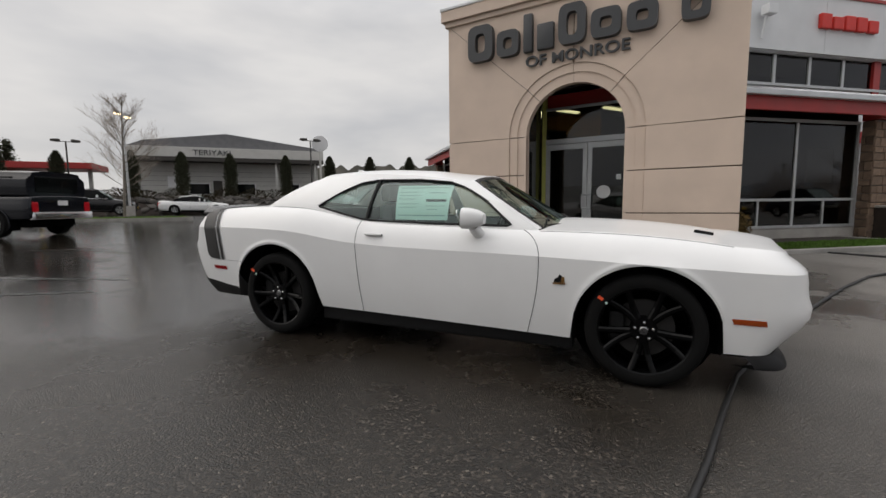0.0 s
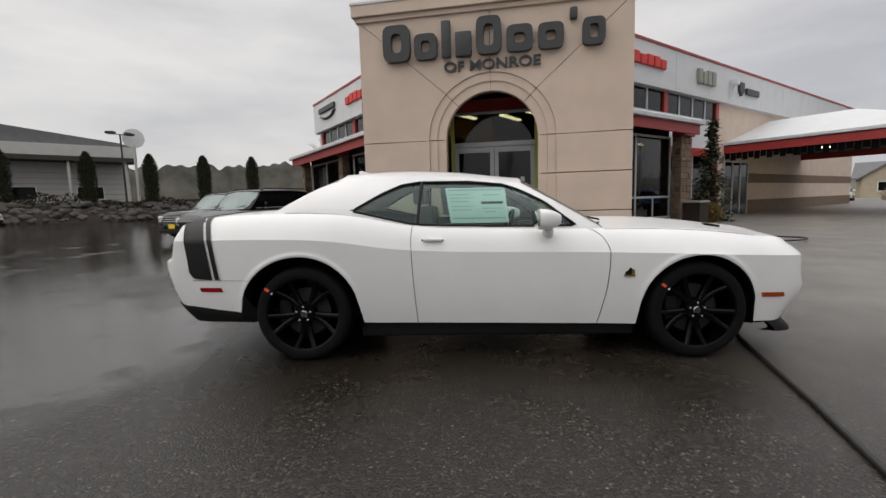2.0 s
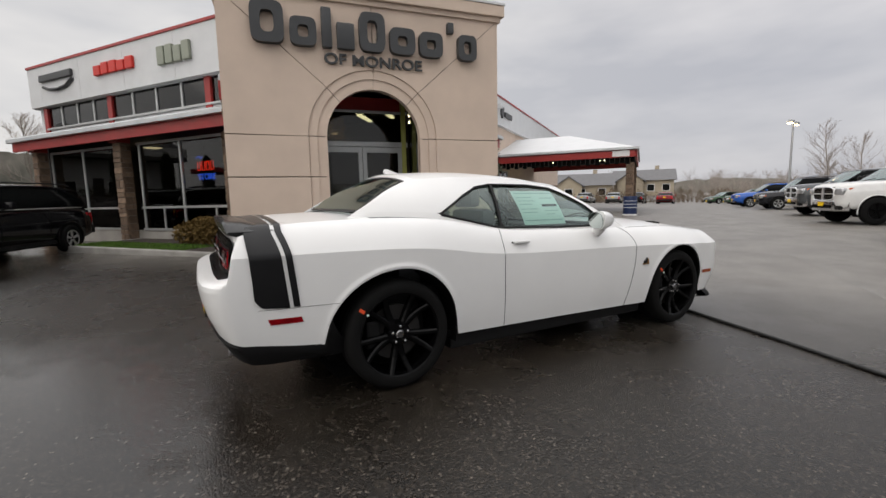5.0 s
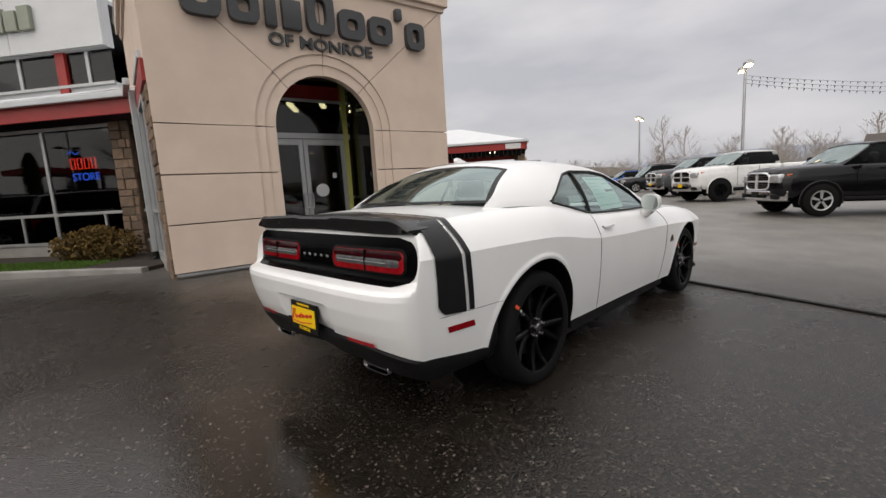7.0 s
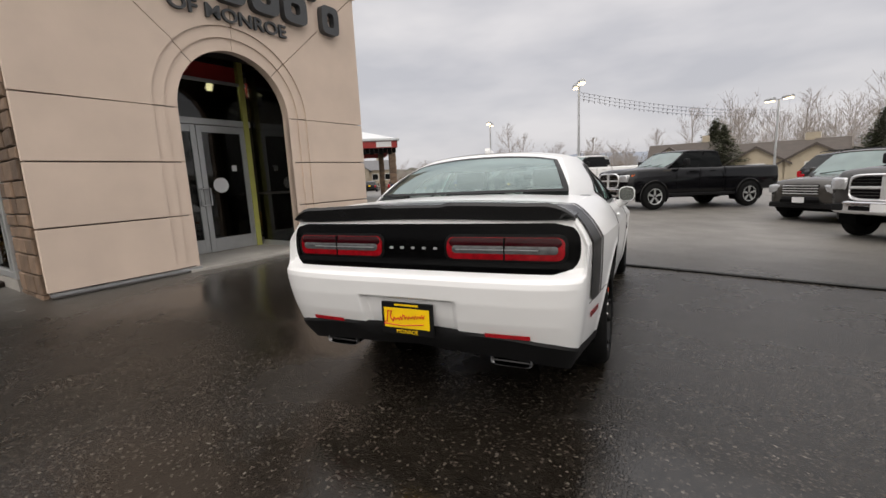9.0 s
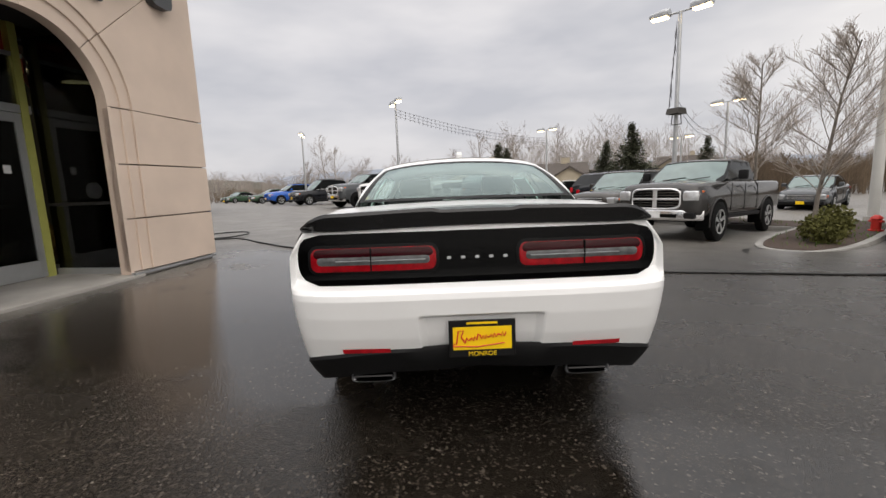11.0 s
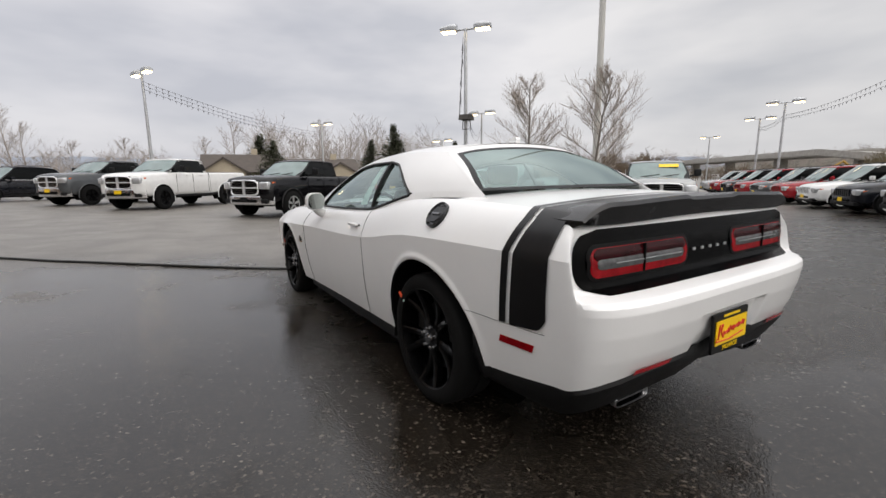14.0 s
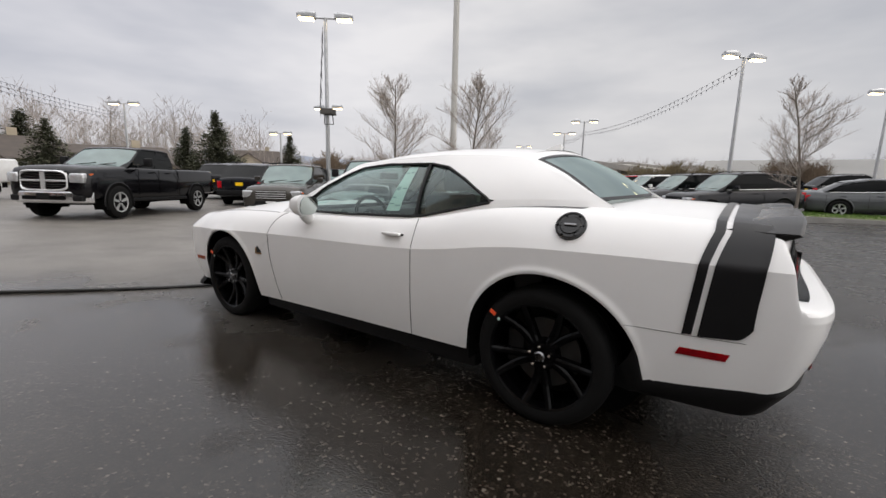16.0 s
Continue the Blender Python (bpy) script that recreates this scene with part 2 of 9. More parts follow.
M_ASPHALT = asphalt()
M_WHITE = mat("white_car_paint", (0.81, 0.81, 0.805), 0.30, 0, 0.03, 3.0, coat=0.5, spec=0.2)
M_BLACKPAINT = mat("black_decal", (0.008, 0.008, 0.009), 0.3, 0, 0.2, 9, coat=0.06, spec=0.35)
M_SPOILER = mat("spoiler_black", (0.006, 0.006, 0.0065), 0.25, 0, 0.25, 12, 0.06, 120, coat=0.12, spec=0.4)
M_SATIN = mat("satin_black", (0.0045, 0.0045, 0.005), 0.40, 0, 0.25, 12, 0.05, 90, spec=0.25)
M_PLASTIC = mat("black_plastic", (0.0065, 0.0065, 0.007), 0.55, 0, 0.25, 14, 0.1, 220, spec=0.25)
M_RUBBER = mat("tyre_rubber", (0.006, 0.006, 0.006), 0.8, 0, 0.3, 10, 0.2, 120, spec=0.15)
M_RIM = mat("gloss_black_rim", (0.0022, 0.0022, 0.0025), 0.2, 0, 0.2, 8, spec=0.14)
# near-black for slats and seams; also puts cavity shade into colour
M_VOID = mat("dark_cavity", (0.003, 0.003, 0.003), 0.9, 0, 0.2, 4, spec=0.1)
M_LIP = mat("worn_steel_lip", (0.34, 0.34, 0.35), 0.35, 0.9, 0.2, 20)
M_DARKCHROME = mat("dark_chrome", (0.20, 0.20, 0.205), 0.2, 1.0, 0.05, 8)
M_TRIMCHROME = mat("trim_chrome", (0.80, 0.80, 0.81), 0.25, 0.6, 0.05, 8)
M_CHROME = mat("chrome", (0.75, 0.75, 0.76), 0.12, 1.0, 0.05, 8)
M_MIRROR = mat("mirror_silver", (0.50, 0.55, 0.53), 0.03, 1.0, 0.03, 8)
M_DARKIRON = mat("dark_iron", (0.035, 0.033, 0.032), 0.6, 0.3, 0.3, 14)
M_BRASS = mat("old_brass", (0.28, 0.15, 0.05), 0.4, 0.6, 0.2, 20)
M_STEEL = mat("galvanised_steel", (0.50, 0.51, 0.52), 0.42, 0.8, 0.15, 5)
M_ALU = mat("aluminium_frame", (0.48, 0.49, 0.49), 0.4, 0.5, 0.08, 6)
M_REDLENS = mat("red_lens", (0.50, 0.006, 0.014), 0.15, 0, 0.35, 25, coat=0.2, spec=0.3)
M_REDDARK = mat("dark_red_lens", (0.055, 0.003, 0.006), 0.15, 0, 0.1, 20, coat=0.15, spec=0.3)
M_LENS = mat("smoked_lens", (0.17, 0.17, 0.175), 0.12, 0, 0.35, 30, coat=0.5)
M_AMBER = mat("amber_lens", (0.55, 0.10, 0.015), 0.15, 0, 0.1, 20, coat=1.0)
M_CARGLASS = glass("car_glass", (0.66, 0.77, 0.74), 0.0, 2.2, (0.88, 1.0, 0.97))
M_SCREENGLASS = glass("screen_glass", (0.60, 0.69, 0.67), 0.0, 1.9, (0.72, 0.86, 0.84))
M_DARKGLASS = glass("dark_tinted_glass", (0.12, 0.14, 0.14))
M_SHOPGLASS = glass("shop_glass", (0.26, 0.27, 0.26))
M_LEATHER = mat("grey_seat_leather", (0.10, 0.10, 0.105), 0.5, 0, 0.25, 10, 0.15, 60)
M_PAPER = mat("pale_green_paper", (0.58, 0.76, 0.70), 0.7, 0, 0.05, 8)
M_PAPERINK = mat("sheet_print", (0.30, 0.42, 0.39), 0.7, 0, 0.1, 8)
M_YELLOW = mat("yellow_plate", (0.90, 0.58, 0.005), 0.4, 0, 0.05, 12)
M_REDINK = mat("red_print", (0.62, 0.03, 0.02), 0.5, 0, 0.1, 12)
M_WHITEINK = mat("white_print", (0.72, 0.72, 0.72), 0.5, 0, 0.05, 12)
M_ORANGE = mat("orange_sticker", (0.85, 0.10, 0.03), 0.5, 0, 0.05, 12)
M_STUCCO = mat("beige_stucco", (0.66, 0.53, 0.435), 0.85, 0, 0.10, 1.6, 0.25, 120)
M_JOINT = mat("stucco_joint", (0.20, 0.16, 0.13), 0.9, 0, 0.2, 5)
M_LETTER = mat("charcoal_letter", (0.045, 0.047, 0.050), 0.45, 0, 0.15, 4)
M_PANEL = mat("white_metal_panel", (0.66, 0.67, 0.68), 0.45, 0, 0.07, 1.5)
M_REDTRIM = mat("red_trim", (0.36, 0.025, 0.022), 0.42, 0, 0.15, 3)
M_ROOFMETAL = mat("pale_metal_roof", (0.58, 0.60, 0.61), 0.38, 0.3, 0.12, 2)
M_STONE = mat("tan_stone", (0.185, 0.125, 0.085), 0.8, 0, 0.35, 7, 0.5, 30, per_object=True)
M_MORTAR = mat("stone_mortar", (0.20, 0.18, 0.16), 0.9, 0, 0.2, 9, 0.3, 60)
M_CONC = mat("concrete", (0.36, 0.34, 0.31), 0.75, 0, 0.22, 2.2, 0.25, 50)
M_KERB = mat("kerb_concrete", (0.30, 0.29, 0.27), 0.75, 0, 0.3, 2.5, 0.3, 45)
M_GRASS = mat("grass", (0.10, 0.19, 0.035), 0.85, 0, 0.4, 5, island=True, spec=0.08)
M_SOIL = mat("bark_mulch", (0.032, 0.022, 0.016), 0.95, 0, 0.4, 9, 0.6, 40)
M_BARK = mat("grey_bark", (0.18, 0.155, 0.13), 0.9, 0, 0.35, 9, 0.4, 40)
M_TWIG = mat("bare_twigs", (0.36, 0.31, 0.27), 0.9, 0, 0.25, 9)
# bark and twigs of far trees, with haze put into the pale colour
M_HAZE = mat("hazed_twigs", (0.33, 0.29, 0.26), 0.95, 0, 0.2, 9)
M_NEEDLE = mat("conifer_needles", (0.085, 0.090, 0.060), 0.85, 0, 0.4, 6, island=True, spec=0.08)
M_SHRUB = mat("shrub_leaves", (0.13, 0.085, 0.03), 0.8, 0, 0.4, 6, island=True, spec=0.08)
M_HEDGE = mat("hedge_leaves", (0.032, 0.026, 0.014), 0.85, 0, 0.5, 3, island=True, spec=0.08)
M_CABLE = mat("black_cable", (0.013, 0.013, 0.013), 0.5, 0, 0.2, 12)
# the dimness of rooms and ceilings is put into this near-black colour
M_INTERIOR = mat("shaded_interior", (0.035, 0.032, 0.03), 0.8, 0, 0.3, 0.8)
M_LIT = glow("lamp_lens", (1.0, 0.80, 0.50), 3.2)
M_OCHREWALL = mat("ochre_wall_paint", (0.42, 0.22, 0.05), 0.7, 0, 0.2, 2)
M_TUBE = glow("ceiling_tube", (1.0, 0.9, 0.55), 7.0)
M_NEONRED = glow("red_neon", (1.0, 0.05, 0.03), 5.0)
M_NEONBLUE = glow("blue_neon", (0.04, 0.14, 1.0), 5.0)
# yellow-green light on the door posts is put into their colour
M_LITPOST = mat("post_lit_yellow_green", (0.48, 0.48, 0.13), 0.5, 0, 0.15, 4)
M_BLUE = mat("blue_wrap", (0.012, 0.03, 0.10), 0.45, 0, 0.3, 8)


# ---- mesh helpers ----
def link(name, bm, material, parent=None, label="", smooth=None, at=None):
    """Turns a bmesh into one mesh object, under a parent or on its own."""
    me = bpy.data.meshes.new(name)
    bm.to_mesh(me)
    bm.free()
    for m in material if isinstance(material, (list, tuple)) else [material]:
        me.materials.append(m)
    if smooth:
        me.polygons.foreach_set("use_smooth", [True] * len(me.polygons))
        me.set_sharp_from_angle(angle=radians(smooth))
    ob = new(name, me)
    if parent is not None:
        ob.parent = parent
    if at is not None:
        ob.matrix_basis = at
    if label:
        ob["label"] = label
    return ob


def part(name, bm, material, parent, label="", smooth=None, at=None):
    return link(name, bm, material, parent, label, smooth, at)


def thing(name, at, label, category, group="", kind=""):
    ob = new(name)
    ob.empty_display_size = 0.2
    ob.matrix_basis = at
    return tagged(ob, label, category, group, kind)


def box(x0, x1, y0, y1, z0, z1, bevel=0.0, bm=None, m=None):
    bm = bm or bmesh.new()
    made = bmesh.ops.create_cube(bm, size=1.0)["verts"]
    for v in made:
        v.co = Vector(((x0 + x1) / 2 + v.co.x * (x1 - x0), (y0 + y1) / 2 + v.co.y * (y1 - y0), (z0 + z1) / 2 + v.co.z * (z1 - z0)))
        if m is not None:
            v.co = m @ v.co
    if bevel:
        edges = list({e for v in made for e in v.link_edges})
        bmesh.ops.bevel(bm, geom=edges, offset=bevel, segments=2, affect="EDGES", profile=0.6)
    return bm


def prism(outline, y0, y1, bm=None, plane="xz", m=None):
    """A flat outline (pairs) given depth between y0 and y1."""
    bm = bm or bmesh.new()

    def put(a, b, d):
        p = Vector((a, d, b)) if plane == "xz" else Vector((a, b, d)) if plane == "xy" else Vector((d, a, b))
        return bm.verts.new(m @ p if m is not None else p)

    lo, hi = [put(a, b, y0) for a, b in outline], [put(a, b, y1) for a, b in outline]
    k = len(outline)
    faces = [bm.faces.new(lo), bm.faces.new(hi[::-1])]
    for i in range(k):
        faces.append(bm.faces.new((lo[i], hi[i], hi[(i + 1) % k], lo[(i + 1) % k])))
    bmesh.ops.recalc_face_normals(bm, faces=faces)
    return bm


def grid(rows, bm=None, close=False, flip=False, mats=None):
    """A skin through rows of points."""
    bm = bm or bmesh.new()
    vs = [[bm.verts.new(p) for p in r] for r in rows]
    for i in range(len(vs) - 1):
        k = len(vs[i])
        for j in range(k if close else k - 1):
            q = (vs[i][j], vs[i][(j + 1) % k], vs[i + 1][(j + 1) % k], vs[i + 1][j])
            f = bm.faces.new(q[::-1] if flip else q)
            if mats:
                f.material_index = mats(i, j)
    return bm


def tube(points, r, n=8, bm=None, r1=None, cap=True):
    """A round rod along points, tapering from r to r1."""
    bm = bm or bmesh.new()
    pts = [Vector(p) for p in points]
    r1 = r if r1 is None else r1
    rings = []
    up = None
    for i, p in enumerate(pts):
        d = (pts[min(i + 1, len(pts) - 1)] - pts[max(i - 1, 0)]).normalized()
        if up is None or abs(up.dot(d)) > 0.95:
            up = Vector((0, 0, 1)) if abs(d.z) < 0.9 else Vector((1, 0, 0))
        a = d.cross(up).normalized()
        c = a.cross(d).normalized()
        up = c
        k = r + (r1 - r) * i / max(1, len(pts) - 1)
        rings.append([bm.verts.new(p + (a * math.cos(t) + c * math.sin(t)) * k) for t in (2 * math.pi * j / n for j in range(n))])
    for i in range(len(rings) - 1):
        for j in range(n):
            bm.faces.new((rings[i][j], rings[i][(j + 1) % n], rings[i + 1][(j + 1) % n], rings[i + 1][j]))
    if cap and n > 2:
        bm.faces.new(rings[0][::-1])
        bm.faces.new(rings[-1])
    return bm


def lathe(profile, n=32, axis="y", bm=None):
    """Spins pairs (radius, along) round an axis."""
    bm = bm or bmesh.new()
    rows = []
    for r, d in profile:
        ring = []
        for j in range(n):
            t = 2 * math.pi * j / n
            a, b = r * math.cos(t), r * math.sin(t)
            ring.append((a, d, b) if axis == "y" else (a, b, d) if axis == "z" else (d, a, b))
        rows.append(ring)
    grid(rows, bm, close=True)
    bmesh.ops.remove_doubles(bm, verts=bm.verts, dist=1e-5)
    bmesh.ops.recalc_face_normals(bm, faces=bm.faces)
    return bm


def lerp_table(table, x):
    """Smooth reading of a short table of pairs."""
    if x <= table[0][0]:
        return table[0][1]
    for (a, p), (b, q) in zip(table, table[1:]):
        if x <= b:
            t = (x - a) / (b - a)
            return p + (q - p) * t
    return table[-1][1]


def soft_table(table, x, w=0.07):
    return sum(lerp_table(table, x + k * w) for k in (-1.5, -0.75, 0, 0.75, 1.5)) / 5


def text_mesh(name, words, size, depth, material, at, parent=None, label="", bold=0.0):
    c = bpy.data.curves.new(name, "FONT")
    c.body, c.size, c.extrude, c.align_x, c.offset = words, size, depth, "CENTER", bold
    tmp = new(name, c)
    me = bpy.data.meshes.new_from_object(tmp.evaluated_get(bpy.context.evaluated_depsgraph_get()))
    bpy.data.objects.remove(tmp)
    me.materials.clear()
    me.materials.append(material)
    ob = new(name, me)
    ob.parent = parent
    ob.matrix_basis = at
    if label:
        ob["label"] = label
    return ob


def text_row(name, words, size, depth, material, at, parent, label="", bold=0.0):
    """A line of words, one object a letter, centred on its middle."""
    def width(s):
        c = bpy.data.curves.new("tmp", "FONT")
        c.body, c.size = s + "|", size
        tmp = new("tmp", c)
        me = bpy.data.meshes.new_from_object(tmp.evaluated_get(bpy.context.evaluated_depsgraph_get()))
        w = max(v.co.x for v in me.vertices)
        bpy.data.objects.remove(tmp)
        bpy.data.meshes.remove(me)
        return w

    w0 = width("")
    total = width(words) - w0
    for i, ch in enumerate(words):
        if ch != " ":
            ob = text_mesh(name, ch, size, depth, material, at, parent, label, bold)
            wa, wb = width(words[:i]) - w0, width(words[:i + 1]) - w0
            ob.matrix_basis = at @ pose((wa + wb) / 2 - total / 2, 0, 0)


# ---- lie of the land ----
LAND = [(0, 0, 0), (1.5, -0.9, -0.02), (-1.5, -0.9, 0.02), (1.5, 0.9, -0.015), (-1.5, 0.9, 0.022), (0, -4, -0.01), (-4.4, 0, 0.02),
        (-2.2, 4.5, 0.18), (3, 3.8, 0.18), (-7, 8, 0.09), (-14.3, 3.3, 0.33), (-32, 21, 0.62), (-24, 11.5, 0.45), (4, -10.6, -0.33),
        (10.2, -5.2, -0.29), (6.4, -5.8, -0.28), (11.4, -1.3, -0.06), (13.4, -4.2, -0.16), (17.6, 2.4, 0.02), (23, 6, 0.09), (33, 12, 0.05), (50, 31, -0.1),
        (42, 42, 0.25), (15.7, -9, -0.25), (-1, -17, -0.2), (-4.8, -21, 0), (9, -30, -0.4), (8, 10, 0.1)]


def tps(r2):
    return r2 * np.log(r2 + 1e-9)


_c = np.array(LAND, float)
_K = tps(((_c[:, None, :2] - _c[None, :, :2]) ** 2).sum(2)) + np.eye(len(_c)) * 1.5
_Q = np.c_[np.ones(len(_c)), _c[:, :2]]
_S = np.linalg.solve(np.block([[_K, _Q], [_Q.T, np.zeros((3, 3))]]), np.r_[_c[:, 2], 0, 0, 0])


def land(x, y):
    d = math.hypot(x - 4, y)
    r2 = ((_c[:, :2] - np.array((x, y))) ** 2).sum(1)
    z = float(tps(r2) @ _S[:-3] + _S[-3] + _S[-2] * x + _S[-1] * y)
    z = max(-0.6, min(0.8, z))
    k = max(0.0, min(1.0, (d - 45) / 60))
    return z * (1 - k) - 0.4 * k


# ---- ground ----
def spread(k, near, far):
    """Lines close together in the middle and wide apart far off."""
    s = math.asinh(far / near)
    return [near * math.sinh(s * (2 * i / k - 1)) for i in range(k + 1)]


gx = [3 + v for v in spread(150, 6, 2500)]
gy = [-1 + v for v in spread(150, 6, 2500)]
link("ground", grid([[(x, y, land(x, y)) for x in gx] for y in gy]), M_ASPHALT, smooth=60)
tagged(bpy.data.objects["ground"], "wet dark asphalt lot with paler, sheen-coloured patches", "ground", kind="structure")

# what is left of a painted bay line: broken flakes of white along a bent line
M_WORNPAINT = mat("worn_line_paint", (0.26, 0.25, 0.235), 0.6, 0, 0.5, 30)
rnd_line = random.Random(77)
bm = bmesh.new()
bay_line = [Vector((8.06, 1.08)), Vector((6.7, -0.11)), Vector((4.65, -1.58)), Vector((3.65, -3.7))]
for p, q in zip(bay_line, bay_line[1:]):
    run, f = (q - p).normalized(), 0.0
    cross = Vector((-run.y, run.x))
    while f < (q - p).length - 0.2:
        step = rnd_line.uniform(0.08, 0.42)
        if rnd_line.random() < 0.62:
            loop = []
            for i in range(12):
                a = 2 * math.pi * i / 12
                v = p + run * (f + step / 2 + step * 0.5 * math.cos(a) * rnd_line.uniform(0.7, 1.1)) + cross * 0.045 * math.sin(a) * rnd_line.uniform(0.5, 1.2)
                loop.append(bm.verts.new((v.x, v.y, land(v.x, v.y) + 0.005)))
            bm.faces.new(loop)
        f += step
tagged(link("bay_line", bm, M_WORNPAINT), "worn broken white paint line on the asphalt", "road marking", kind="structure")

# ---- the dealership ----
BLD = Matrix.Translation((0.447, 4.395, 0)) @ Matrix.Rotation(radians(-9.0), 4, "Z") @ Matrix.Scale(1.022, 4)
H2 = math.sqrt(0.5)


def axes(x, y, z):
    return Matrix(((*[a for a in (x[0], y[0], z[0])], 0), (x[1], y[1], z[1], 0), (x[2], y[2], z[2], 0), (0, 0, 0, 1)))


# each wing: x along the front, y into the building
WEST = BLD @ axes((H2, -H2, 0), (H2, H2, 0), (0, 0, 1))
EAST = BLD @ axes((H2, H2, 0), (-H2, H2, 0), (0, 0, 1))


def fixed(name, bm, material, at, label, category, smooth=None):
    return tagged(link(name, bm, material, None, "", smooth, at), label, category, kind="structure")


# entrance tower
T_W, T_D, SPR, A_R = 2.5, 4.2, 2.36, 0.86
Z0, ZC = 0.22, 4.65


def arc(r, a0, a1, k=20):
    return [(r * math.cos(radians(a0 + (a1 - a0) * i / k)), SPR + r * math.sin(radians(a0 + (a1 - a0) * i / k))) for i in range(k + 1)]


def tower():
    root = thing("wall_tower", BLD, "beige stucco entrance tower with arched doorway", "wall", kind="structure")
    g = 0.009
    r2 = 1.18
    # core behind the joints
    bm = box(-T_W + 0.03, -A_R - 0.01, 0.056, 0.19, Z0, ZC)
    box(A_R + 0.01, T_W - 0.03, 0.056, 0.19, Z0, ZC, bm=bm)
    ring = arc(A_R + 0.012, 0, 180, 24)
    for (a, b), (c, d) in zip(ring, ring[1:]):
        prism([(a, b), (c, d), (c, ZC), (a, ZC)], 0.056, 0.19, bm)
    part("core", bm, M_JOINT, root, "dark recessed joints")
    # panels with real joints between them
    for side in (-1, 1):
        for z0, z1 in ((Z0 + 0.03, 0.95), (0.95, 1.655), (1.655, SPR)):
            x0, x1 = sorted((side * (r2 + 0.003), side * T_W))
            part("panel", box(x0, x1, 0, 0.06, z0 + g, z1 - g, 0.006), M_STUCCO, root)
        # flank panel from the springing up to the slanting joint
        arcpts = arc(r2 + 0.003, 0, 44.75, 10) if side > 0 else arc(r2 + 0.003, 180, 135.25, 10)
        out = arcpts + [(side * (T_W - 0.031), ZC - 0.03), (side * T_W, ZC - 0.03), (side * T_W, SPR + g)]
        part("panel", prism(out, 0, 0.06), M_STUCCO, root)
        arcpts = arc(r2 + 0.003, 45.25, 89.6, 10) if side > 0 else arc(r2 + 0.003, 134.75, 90.4, 10)
        out = arcpts + [(side * 0.008, ZC - 0.03), (side * (T_W - 0.047), ZC - 0.03)]
        part("panel", prism(out, 0, 0.06), M_STUCCO, root)
        # jamb bands and arch mouldings
        for ra, rb, proud in ((A_R, 1.03, -0.048), (1.03, r2 - 0.001, -0.024)):
            x0, x1 = sorted((side * ra, side * rb))
            for z0, z1 in ((Z0 + 0.03, 0.95), (0.95, 1.655), (1.655, SPR)):
                part("jamb_band", box(x0, x1, -proud, 0.14, z0 + g, z1 - g, 0.006), M_STUCCO, root)
            a0, a1 = (0.5, 44.6) if side > 0 else (179.5, 135.4)
            part("arch_band", prism(arc(ra, a0, a1, 12) + arc(rb, a1, a0, 12), -proud, 0.14), M_STUCCO, root)
            a0, a1 = (45.4, 89.8) if side > 0 else (134.6, 90.2)
            part("arch_band", prism(arc(ra, a0, a1, 12) + arc(rb, a1, a0, 12), -proud, 0.14), M_STUCCO, root)
        # reveal of the arch
        x0, x1 = sorted((side * A_R, side * (A_R + 0.05)))
        part("reveal", box(x0, x1, 0.052, 0.20, Z0, SPR), M_STUCCO, root)
        # return walls, stone below and stucco above
        x0, x1 = sorted((side * (T_W - 0.1), side * T_W))
        part("return_wall", box(x0, x1, 0.06, T_D, 2.9, ZC), M_STUCCO, root)
        x0, x1 = sorted((side * (T_W - 0.2), side * (T_W - 0.04)))
        part("return_base", box(x0, x1, 0.06, T_D, Z0 - 0.1, 2.9), M_MORTAR, root)
    sof = [[(x, y, z) for x, z in arc(A_R + 0.004, 0, 180, 32)] for y in (0.050, 0.20)]
    part("arch_soffit", grid(sof), M_STUCCO, root, smooth=40)
    # cornice: soffit, band and metal cap
    part("cornice", box(-T_W - 0.05, T_W + 0.05, -0.05, T_D, ZC - 0.028, ZC + 0.06, 0.01), M_STUCCO, root)
    part("cornice", box(-T_W - 0.11, T_W + 0.11, -0.11, T_D, ZC + 0.062, ZC + 0.27, 0.012), M_STUCCO, root)
    part("cap_flashing", box(-T_W - 0.125, T_W + 0.125, -0.125, T_D, ZC + 0.272, ZC + 0.32, 0.006), M_PANEL, root, "white metal cap")
    part("base_flashing", box(-T_W + 0.02, -A_R, -0.012, 0.05, Z0 - 0.01, Z0 + 0.025), M_STEEL, root, "bare metal drip edge")
    part("base_flashing", box(A_R, T_W - 0.02, -0.012, 0.05, Z0 - 0.01, Z0 + 0.025), M_STEEL, root, "bare metal drip edge")
    part("footing", box(-T_W + 0.06, -A_R, 0.04, 0.5, -0.3, Z0), M_CONC, root)
    part("footing", box(A_R, T_W - 0.06, 0.04, 0.5, -0.3, Z0), M_CONC, root)
    part("back_wall", box(-T_W, T_W, T_D, T_D + 0.15, Z0, ZC), M_STUCCO, root)
    return root


tower()


